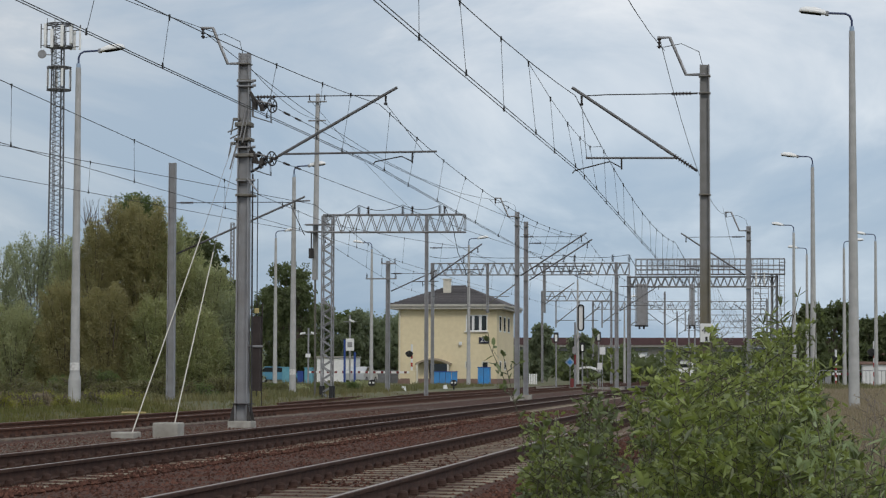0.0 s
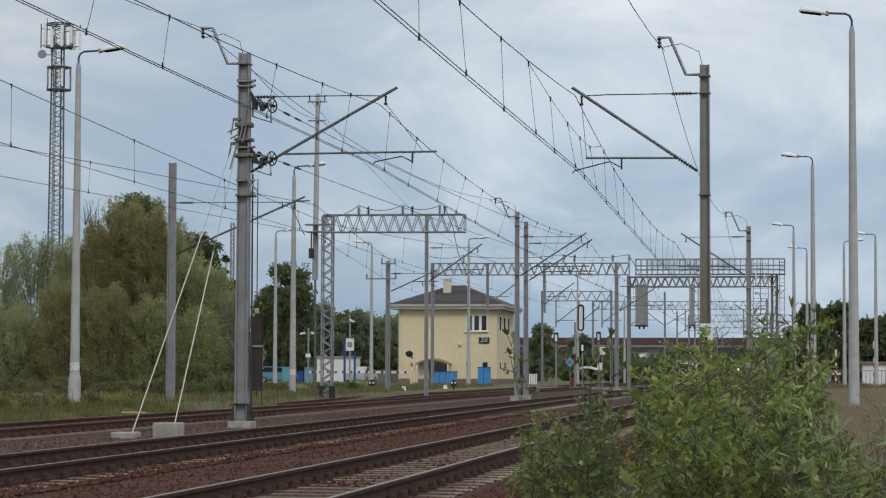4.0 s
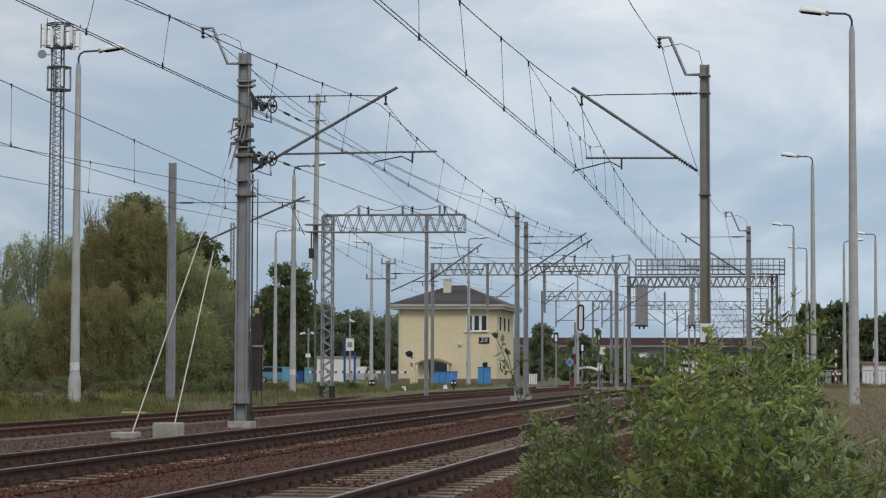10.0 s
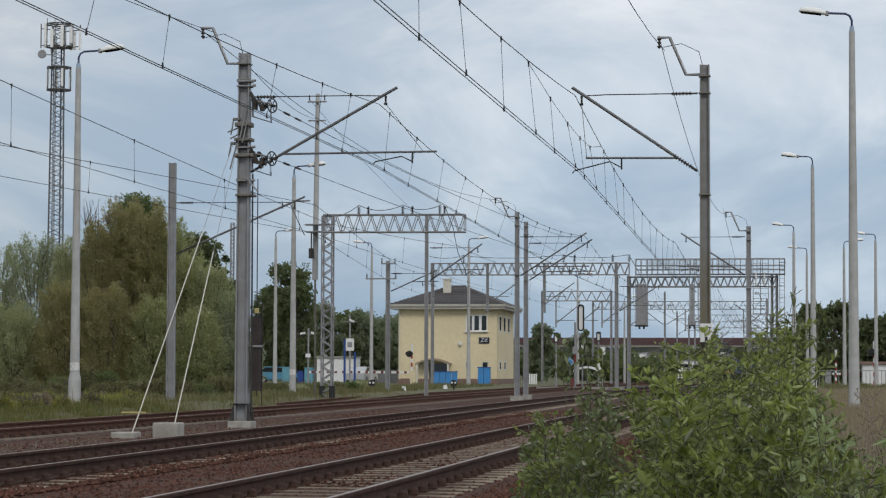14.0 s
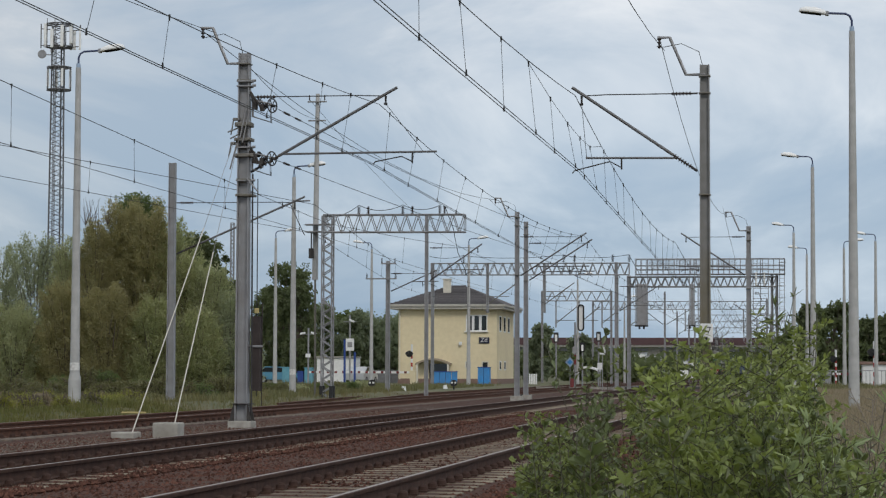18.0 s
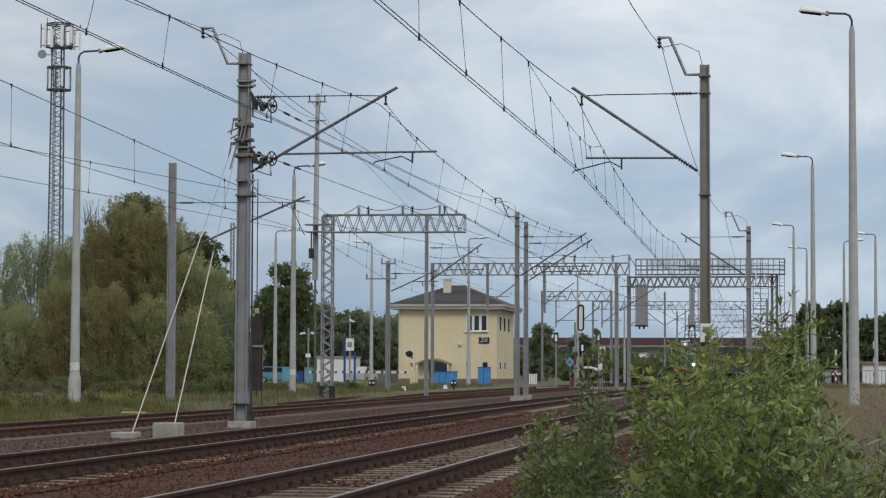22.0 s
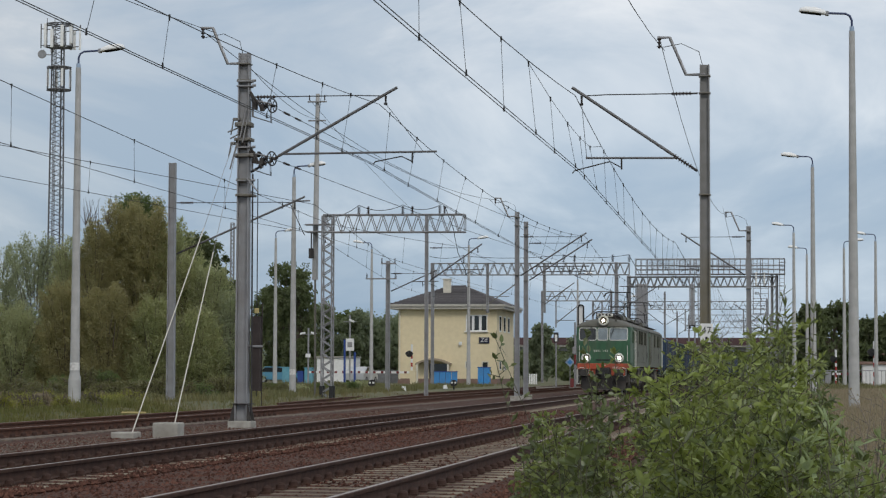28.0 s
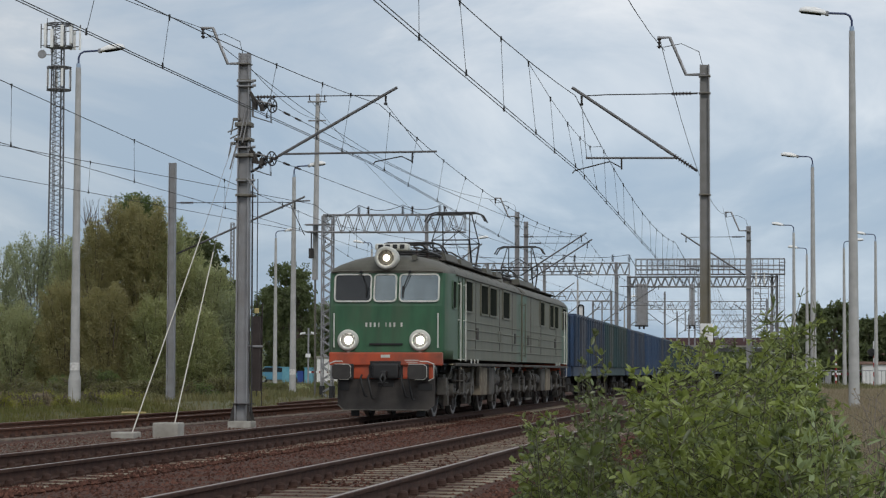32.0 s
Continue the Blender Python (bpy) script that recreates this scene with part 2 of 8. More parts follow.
L_DRY = leaf_material("dry_brown_verge_weed", (0.30, 0.245, 0.205), (0.24, 0.20, 0.165), 0.45, 0.2)
L_GRASS = leaf_material("meadow_grass", (0.13, 0.142, 0.052), (0.185, 0.16, 0.07), 0.45, 0.45)
L_WEEDY = leaf_material("yellow_green_weed", (0.27, 0.26, 0.07), (0.19, 0.21, 0.065), 0.45, 0.4)
M_DRYSTEM = material("dry_weed_stem", (0.20, 0.165, 0.135), 0.9, 0, (0.15, 0.125, 0.10), 9)
M_STEM = material("green_brown_stem", (0.085, 0.08, 0.045), 0.8, 0, (0.045, 0.04, 0.024), 9)


# ---------------------------------------------------------------- mesh tools
def box(bm, c, s, bevel=0.0, rot=None, mi=0):
    """A box about c of size s, its edges bevelled; rot: a Matrix turned about c."""
    m = Matrix.Translation(c) @ (rot.to_4x4() if rot else Matrix.Identity(4)) @ Matrix.Diagonal((*s, 1))
    r = bmesh.ops.create_cube(bm, size=1, matrix=m)
    vs = r["verts"]
    fs = list({f for v in vs for f in v.link_faces})
    for f in fs:
        f.material_index = mi
    if bevel > 0:
        es = list({e_ for v in vs for e_ in v.link_edges})
        bmesh.ops.bevel(bm, geom=es, offset=min(bevel, min(s) * 0.45), segments=1 if bevel < 0.02 else 2, affect="EDGES", profile=0.6)


def cyl(bm, a, b, r0, r1=None, n=10, mi=0, cap=True):
    """A tapered round bar from a to b."""
    a, b = Vector(a), Vector(b)
    r1 = r0 if r1 is None else r1
    d = b - a
    m = Matrix.Translation((a + b) / 2) @ d.to_track_quat("Z", "Y").to_matrix().to_4x4()
    r = bmesh.ops.create_cone(bm, cap_ends=cap, segments=n, radius1=r0, radius2=r1, depth=d.length, matrix=m)
    for f in {f for v in r["verts"] for f in v.link_faces}:
        f.material_index = mi
        if n >= 6 and len(f.verts) == 4:
            f.smooth = True
        elif len(f.verts) > 4:
            for e_ in f.edges:
                e_.smooth = False


def tube(bm, pts, r, n=6, mi=0):
    """A bent round bar of one skin along the points."""
    pts = [Vector(p) for p in pts]
    rings = []
    for i, p in enumerate(pts):
        d = (pts[min(i + 1, len(pts) - 1)] - pts[max(i - 1, 0)]).normalized()
        ref = Vector((0, 0, 1)) if abs(d.z) < 0.75 else Vector((0, 1, 0))
        if rings:
            ref = up
        s = d.cross(ref).normalized()
        up = s.cross(d)
        rings.append([bm.verts.new(p + (s * math.cos(2 * math.pi * k / n) + up * math.sin(2 * math.pi * k / n)) * r) for k in range(n)])
    for a, b in zip(rings, rings[1:]):
        for k in range(n):
            f = bm.faces.new((a[k], a[(k + 1) % n], b[(k + 1) % n], b[k]))
            f.smooth, f.material_index = True, mi
    for f in (bm.faces.new(rings[0][::-1]), bm.faces.new(rings[-1])):
        f.material_index = mi
        for e_ in f.edges:
            e_.smooth = False


def prism(bm, outline, y0, y1, mi=0, smooth=False, axis="Y"):
    """An outline of (x, z) pairs drawn out from y0 to y1 (axis Y), or of (y, z) pairs from x0 to x1 (axis X)."""
    def at(p, q):
        return (p[0], q, p[1]) if axis == "Y" else (q, p[0], p[1])
    va = [bm.verts.new(at(p, y0)) for p in outline]
    vb = [bm.verts.new(at(p, y1)) for p in outline]
    n = len(outline)
    fs = [bm.faces.new((va[i], va[(i + 1) % n], vb[(i + 1) % n], vb[i])) for i in range(n)]
    for f in fs:
        f.smooth = smooth
    fs += [bm.faces.new(va[::-1]), bm.faces.new(vb)]
    for f in fs:
        f.material_index = mi
    return va, vb


def finish(name, bm, mats):
    bmesh.ops.recalc_face_normals(bm, faces=bm.faces[:])
    me = bpy.data.meshes.new(name)
    bm.to_mesh(me)
    bm.free()
    for m in (mats if isinstance(mats, (list, tuple)) else [mats]):
        me.materials.append(m)
    return me


def part(name, bm, mat, parent, label="", kind="", at=None):
    """Links a bmesh (or a mesh) as one object under a thing or part."""
    me = bm if isinstance(bm, bpy.types.Mesh) else finish(name, bm, mat)
    ob = new(name, me)
    ob.parent = parent
    if at is not None:
        ob.matrix_basis = at
    return tagged(ob, label, kind=kind)


def thing(name, label, category, group="", at=None, kind=""):
    ob = new(name)
    ob.empty_display_size = 0.2
    if at is not None:
        ob.matrix_basis = at
    return tagged(ob, label, category, group, kind)


def B():
    return bmesh.new()


def raw(name, verts, faces, mats, smooth=False):
    me = bpy.data.meshes.new(name)
    me.from_pydata(verts, [], faces)
    for m in (mats if isinstance(mats, (list, tuple)) else [mats]):
        me.materials.append(m)
    if smooth:
        me.shade_smooth()
    return me


def leaves_mesh(name, pts, dirs, length, width, mat, rng, droop=0.15, fine=False):
    """Small bent leaves (two quads each) at the points, along the directions; length and width vary by leaf."""
    n = len(pts)
    pts, dirs = np.asarray(pts, float), np.asarray(dirs, float)
    dirs /= np.linalg.norm(dirs, axis=1)[:, None] + 1e-9
    side = np.cross(dirs, rng.normal(size=(n, 3)))
    side /= np.linalg.norm(side, axis=1)[:, None] + 1e-9
    nor = np.cross(side, dirs)
    ln = (length * rng.uniform(0.65, 1.25, n))[:, None]
    wd = (width * rng.uniform(0.7, 1.2, n))[:, None]
    a = pts
    if fine:
        def at(f, w, s):
            return pts + dirs * ln * f + side * wd * 0.5 * w * s + nor * wd * 0.14 * w - np.array([0, 0, 1]) * ln * droop * f * f
        b = pts + dirs * ln - np.array([0, 0, 1]) * ln * droop
        v = np.stack([a, at(0.30, 0.92, 1), at(0.68, 0.82, 1), b, at(0.68, 0.82, -1), at(0.30, 0.92, -1)], 1).reshape(-1, 3)
        i = np.arange(n)[:, None] * 6
        f = (i + np.array([0, 1, 2, 3])).tolist() + (i + np.array([0, 3, 4, 5])).tolist()
        return raw(name, v.tolist(), f, mat)
    m1 = pts + dirs * ln * 0.5 + side * wd * 0.5 + nor * wd * 0.12
    m2 = pts + dirs * ln * 0.5 - side * wd * 0.5 + nor * wd * 0.12
    c = pts + dirs * ln * 0.52 - nor * wd * 0.06
    b = pts + dirs * ln - np.array([0, 0, 1]) * ln * droop
    v = np.stack([a, m1, c, m2, b], 1).reshape(-1, 3)
    i = np.arange(n)[:, None] * 5
    f = np.concatenate([i + np.array([0, 1, 2]), i + np.array([1, 4, 2]), i + np.array([0, 2, 3]), i + np.array([2, 4, 3])])
    return raw(name, v.tolist(), f.tolist(), mat)


SAG = 0.9


def hang(a, b, sag, n=10):
    """Points of a wire from a to b that sags."""
    a, b = Vector(a), Vector(b)
    return [a.lerp(b, i / n) - Vector((0, 0, 4 * sag * (i / n) * (1 - i / n))) for i in range(n + 1)]

# ---------------------------------------------------------------- ground and tracks
T1, T2, T3 = -4.66, -9.12, -14.95          # centre lines of the tracks


def smooth(a, b, v):
    k = min(1.0, max(0.0, (v - a) / (b - a)))
    return k * k * (3 - 2 * k)


def ground_z(x, y):
    left = smooth(-17.2, -19.2, x) if x < -10 else 0.0
    right = smooth(-1.6, 1.5, x) if x > -10 else 0.0
    z = -0.46 + 0.5 * left + right * (0.12 + 0.48 * smooth(20, 50, y))
    if y < 320:
        z += 0.07 * noise.noise((x * 0.2, y * 0.12, 3)) * (left + right)
    return z


def build_ground():
    xs = sorted(set([-2500, -1200, -600, -300, -150, -90] + list(range(-70, -20, 2)) + [-20 + 0.6 * i for i in range(50)] + list(range(10, 40, 3)) + [60, 120, 300, 700, 1500, 2500]))
    ys = sorted(set([-300, -100, -40, -10] + list(range(0, 240, 3)) + list(range(240, 700, 20)) + [900, 1300, 2000, 3000, 4500]))
    v = [(x, y, ground_z(x, y)) for y in ys for x in xs]
    n = len(xs)
    f = [(j * n + i, j * n + i + 1, (j + 1) * n + i + 1, (j + 1) * n + i) for j in range(len(ys) - 1) for i in range(n - 1)]
    tagged(new("ground", raw("ground", v, f, M_GROUND, True)), "dry grass and bare soil beside the tracks", "ground", kind="structure")
    bxs = [-18.4 + 0.4 * i for i in range(43)]
    bys = [-80 + 8 * i for i in range(11)] + [8 + 0.5 * i for i in range(200)] + [108 + 4 * i for i in range(150)]
    v = []
    for y in bys:
        for x in bxs:
            e = smooth(-18.4, -17.0, x) * smooth(-1.7, -3.0, x)
            in_track = max(smooth(1.45, 1.2, abs(x - T1 - 0.004 * y)), smooth(1.45, 1.2, abs(x - T2)), 0.5 * smooth(1.5, 1.2, abs(x - T3)))
            z = -0.62 + 0.415 * e + 0.028 * in_track + (1 - 0.85 * in_track) * (0.016 * noise.noise((x * 0.8, y * 0.5, 0)) + 0.010 * noise.noise((x * 2.3, y * 2.3, 5)))
            v.append((x, y, z))
    n = len(bxs)
    f = [(j * n + i, j * n + i + 1, (j + 1) * n + i + 1, (j + 1) * n + i) for j in range(len(bys) - 1) for i in range(n - 1)]
    tagged(new("ballast_bed", raw("ballast_bed", v, f, M_BALLAST, True)), "reddish brown crushed stone bed under the tracks", "ballast", kind="structure")


build_ground()

RAIL = [(-0.07, -0.172), (0.07, -0.172), (0.07, -0.158), (0.014, -0.142), (0.010, -0.048), (0.034, -0.038), (0.036, -0.008), (0.026, -0.0012), (0.014, 0.0), (-0.014, 0.0), (-0.026, -0.0012), (-0.036, -0.008), (-0.034, -0.038), (-0.010, -0.048), (-0.014, -0.142), (-0.07, -0.158)]


def rail_mesh(y0, y1, polished):
    bm = B()
    va, vb = prism(bm, RAIL, y0, y1)
    bm.faces.ensure_lookup_table()
    for f in bm.faces:
        if all(v.co.z > -0.0015 for v in f.verts):
            f.material_index = 1
    return finish("rail", bm, [M_RAILSIDE if polished else M_RAILRUST, M_RAILTOP if polished else M_RAILTOP3])


def sleeper_mesh(wood):
    bm = B()
    if wood:
        box(bm, (0, 0, -0.25), (2.55, 0.25, 0.15), 0.012)
    else:
        prism(bm, [(-0.14, -0.36), (0.14, -0.36), (0.075, -0.186), (0.056, -0.176), (-0.056, -0.176), (-0.075, -0.186)], -1.28, 1.28, axis="X")
    return finish("sleeper", bm, M_SLEEPER_W if wood else M_SLEEPER)


def clip_mesh():
    bm = B()
    for s in (-1, 1):
        for r in (-0.7535, 0.7535):
            box(bm, (r + s * 0.115, 0, -0.164), (0.10, 0.15, 0.02))
            cyl(bm, (r + s * 0.115, 0, -0.16), (r + s * 0.115, 0, -0.115), 0.058, 0.05, 9)
            cyl(bm, (r + s * 0.115, 0, -0.115), (r + s * 0.115, 0, -0.092), 0.05, 0.022, 9)
    return finish("rail_fastening", bm, M_RAILSIDE)


def track(name, x, label, y0, y1, wood, polished, near, step=0.62, slant=0.0, lift=0.0):
    """A track along Y; slant: metres it drifts aside over each metre."""
    th = tagged(new(name), label, "track", "railway tracks", "structure")
    th.matrix_basis = Matrix.Translation((x, 0, lift)) @ Matrix.Rotation(-math.atan(slant), 4, "Z")
    rm = rail_mesh(y0, y1, polished)
    for s in (-0.7535, 0.7535):
        part("rail", rm, None, th, at=Matrix.Translation((s, 0, 0)))
    sm, cm = sleeper_mesh(wood), clip_mesh()
    rng = random.Random(int(abs(x) * 10))
    y, k = near[0], 0
    while y < near[1]:
        m = pose(rng.uniform(-0.02, 0.02), y + rng.uniform(-0.02, 0.02), 0.005 + rng.uniform(-0.001, 0.002), 0, 0, rng.uniform(-0.6, 0.6))
        part("sleeper", sm, None, th, at=m)
        if y < 62:
            part("rail_fastening", cm, None, th, at=pose(0, y, 0))
        y += step
    bm = B()
    while y < min(y1, 330):
        box(bm, (0, y, -0.25), (2.55, 0.25, 0.15))
        y += step
    y = near[0] - step
    while y > y0:
        box(bm, (0, y, -0.25), (2.55, 0.25, 0.15))
        y -= step
    part("far_sleepers", bm, M_SLEEPER_W if wood else M_SLEEPER, th, kind="stuff")
    return th


def asphalt_crossing():
    bm = B()
    for a, b in ((-75, -19.5), (-13.2, -10.75), (-9.87 + 0.83, -8.37 + 0.67 - 0.83), (-7.55, -6.1), (-5.27 + 0.83, -3.77 - 0.0), (-3.0, 60)):
        if b > a + 0.2:
            box(bm, ((a + b) / 2, 176, -0.16), (b - a, 7.0, 0.26), 0.02)
    tagged(new("road", finish("road", bm, M_ASPHALT)), "worn asphalt road over the level crossing", "road", kind="structure")


def stones(name, rects, count, size, mat, label, seed, gaps=None, level=-0.212):
    """Loose stones, eight faces each, over the stretches given as x0, x1, y0, y1."""
    rng = np.random.default_rng(seed)
    area = np.array([(r[1] - r[0]) * (r[3] - r[2]) for r in rects])
    which = rng.choice(len(rects), count, p=area / area.sum())
    r = np.array(rects)[which]
    x = rng.uniform(r[:, 0], r[:, 1])
    y = r[:, 2] + (r[:, 3] - r[:, 2]) * rng.uniform(0, 1, count) ** 1.7
    if gaps:
        y = gaps[0] + np.round((y - gaps[0]) / 0.62) * 0.62 + 0.31 + rng.uniform(-0.15, 0.15, count)
        x = x + gaps[1] * y
    z = np.array([level + 0.016 * noise.noise((a * 0.8, b * 0.5, 0)) * (0 if gaps else 1) for a, b in zip(x, y)])
    base = np.array([(1, 0, 0), (-1, 0, 0), (0, 1, 0), (0, -1, 0), (0, 0, 0.8), (0, 0, -0.8)], float)
    tri = np.array([(0, 2, 4), (2, 1, 4), (1, 3, 4), (3, 0, 4), (2, 0, 5), (1, 2, 5), (3, 1, 5), (0, 3, 5)])
    v = base[None] * rng.uniform(0.55, 1.25, (count, 6, 1)) * (size * rng.uniform(0.6, 1.3, count))[:, None, None]
    a = rng.uniform(0, 6.28, count)
    c, s = np.cos(a)[:, None], np.sin(a)[:, None]
    v = np.stack([v[..., 0] * c - v[..., 1] * s, v[..., 0] * s + v[..., 1] * c + v[..., 2] * 0.3, v[..., 2]], -1)
    v += np.stack([x, y, z], 1)[:, None]
    f = (np.arange(count)[:, None, None] * 6 + tri[None]).reshape(-1, 3)
    tagged(new(name, raw(name, v.reshape(-1, 3).tolist(), f.tolist(), mat)), label, "ballast", kind="stuff")


# ---------------------------------------------------------------- overhead line
def extrude_z(bm, outline, z0, z1, top=1.0, mi=0, c=(0, 0)):
    va = [bm.verts.new((c[0] + p[0], c[1] + p[1], z0)) for p in outline]
    vb = [bm.verts.new((c[0] + p[0] * top, c[1] + p[1] * top, z1)) for p in outline]
    n = len(outline)
    fs = [bm.faces.new((va[i], va[(i + 1) % n], vb[(i + 1) % n], vb[i])) for i in range(n)] + [bm.faces.new(va[::-1]), bm.faces.new(vb)]
    for f in fs:
        f.material_index = mi


def h_section(w, d, t):
    a, b, c = w / 2, d / 2, t / 2
    return [(-a, -b), (-a + t, -b), (-a + t, -c), (a - t, -c), (a - t, -b), (a, -b), (a, b), (a - t, b), (a - t, c), (-a + t, c), (-a + t, b), (-a, b)]


def insulator(parent, a, b, n=7, r=0.055):
    a, b = Vector(a), Vector(b)
    bm = B()
    d = (b - a).normalized()
    s = d.cross(Vector((0, 0, 1)) if abs(d.z) < 0.8 else Vector((0, 1, 0))).normalized()
    u = s.cross(d)
    prof = [(0.0, 0.018)]
    for i in range(n):
        prof += [((i + 0.2) / n, 0.018), ((i + 0.28) / n, r), ((i + 0.45) / n, r * 0.95), ((i + 0.72) / n, 0.024)]
    prof.append((1.0, 0.018))
    rings = [[bm.verts.new(a.lerp(b, f) + (s * math.cos(k * math.pi / 5) + u * math.sin(k * math.pi / 5)) * q) for k in range(10)] for f, q in prof]
    for p, q in zip(rings, rings[1:]):
        for k in range(10):
            bm.faces.new((p[k], p[(k + 1) % 10], q[(k + 1) % 10], q[k])).smooth = True
    bm.faces.new(rings[0][::-1]), bm.faces.new(rings[-1])
    return part("insulator", bm, M_INSUL, parent, "dark ribbed insulator")


def bar(name, parent, pts, r, mat, label="", n=8):
    bm = B()
    tube(bm, pts, r, n)
    return part(name, bm, mat, parent, label)


def cantilever(th, sx, reach, zs, zt, zr, pull=0.0, contact=5.5, end=0.0, drop=0.0, hanger=False):
    """Bracket on a mast towards sx (+1 right, -1 left): strut foot height, tip height, registration height."""
    f0, tip = Vector((sx * 0.16, 0, zs)), Vector((sx * reach, 0, zt))
    i0, i1 = f0.lerp(tip, 0.05), f0.lerp(tip, 0.19)
    insulator(th, i0, i1)
    bar("strut", th, [i1, tip], 0.034, M_TUBE)
    bar("strut_foot", th, [f0, i0], 0.03, M_DARK)
    tz = zt - 0.17
    x1 = sx * reach * 0.92
    insulator(th, (sx * 0.28, 0, tz), (sx * 0.72, 0, tz), 6, 0.045)
    bar("top_tie", th, [(sx * 0.15, 0, tz), (sx * 0.28, 0, tz)], 0.02, M_DARK)
    bar("top_tie", th, [(sx * 0.72, 0, tz), (x1 * 0.8, 0, tz), (x1, 0, tz - 0.02)], 0.012, M_DARK)
    k = (zr - zs) / (zt - zs)
    rx = f0.lerp(tip, k).x
    end = end or (reach + 0.9 if pull else reach * 1.04)
    bar("registration_tube", th, [(rx, 0, zr), (sx * end, 0, zr + 0.02)], 0.024, M_TUBE)
    px = sx * (drop or (reach + 0.35 if pull else reach - 0.75))
    bar("drop_post", th, [(px, 0, zr), (px, 0, zr - 0.24)], 0.02, M_DARK)
    if pull:
        bar("steady_arm", th, [(px, 0, zr - 0.2), (px - sx * 0.25, 0.02, zr - 0.08), (sx * (pull + 0.05), 0.05, contact + 0.06), (sx * pull, 0.05, contact)], 0.014, M_DARK)
    else:
        bar("steady_arm", th, [(px, 0, zr - 0.2), (px + sx * 0.25, 0.02, zr - 0.06), (sx * (reach - 0.05), 0.05, contact + 0.06), (sx * reach, 0.05, contact)], 0.014, M_DARK)
    bm = B()
    cyl(bm, (x1 + sx * 0.02, 0, tz - 0.02), (x1 + sx * 0.02, 0, tz - 0.2), 0.03, 0.02, 6)
    box(bm, (x1 + sx * 0.02, 0, tz - 0.2), (0.07, 0.10, 0.05), 0.01)
    part("messenger_clamp", bm, M_DARK, th)
    if hanger:
        hx = sx * (end - 0.3 if pull else end - 0.02)
        bar("tube_hanger", th, [(x1 + sx * 0.02, 0, tz - 0.2), (hx, 0, zr + 0.02)], 0.007, M_WIRE, n=5)


def head_bracket(th, sx, z):
    """Bent bracket at the mast's head that carries the earth wire."""
    bar("head_bracket", th, [(0, 0, z - 0.2), (sx * 0.40, 0, z - 0.2), (sx * 0.75, 0, z + 0.62), (sx * 1.02, 0, z + 0.62)], 0.035, M_STEEL)
    insulator(th, (sx * 0.98, 0, z + 0.62), (sx * 0.98, 0, z + 0.38), 3, 0.05)
    bar("bonding_wire", th, [(sx * 0.95, 0, z + 0.4), (sx * 0.5, 0, z + 0.48), (sx * 0.12, 0, z + 0.3), (sx * 0.02, 0, z - 0.1)], 0.008, M_WIRE, n=5)


def mast(x, y, z0, z1, label, mat, w=0.3, group="catenary masts", block=True):
    th = thing("catenary_mast", label, "mast", group, Matrix.Translation((x, y, 0)))
    bm = B()
    extrude_z(bm, h_section(w, w * 0.9, 0.018 + w * 0.04), z0, z1, 0.84)
    part("mast_post", bm, mat, th)
    if block:
        bm = B()
        box(bm, (0, 0, z0 - 0.16), (0.54, 0.54, 0.42), 0.03)
        part("concrete_footing", bm, M_CONCRETE, th, "pale cast concrete footing")
        bm = B()
        box(bm, (0, 0, z0 + 0.02), (0.46, 0.42, 0.03), 0.006)
        for a in (-0.18, 0.18):
            for b in (-0.16, 0.16):
                cyl(bm, (a, b, z0 + 0.02), (a, b, z0 + 0.09), 0.018, 0.018, 6)
        part("base_plate", bm, M_DARK, th)
    for z in (z1 - 0.25, z1 - 0.62, (z0 + z1) * 0.66) if block else ():
        bm = B()
        box(bm, (0, 0, z), (w * 0.86 + 0.045, w * 0.80 + 0.03, 0.035), 0.008)
        part("clamp_band", bm, M_STEEL_B, th)
    return th


def wires(name, label, lines, r=0.008):
    bm = B()
    for pts in lines:
        tube(bm, pts, r, 5)
    return tagged(new(name, finish(name, bm, M_WIRE)), label, "wire", "overhead wires")


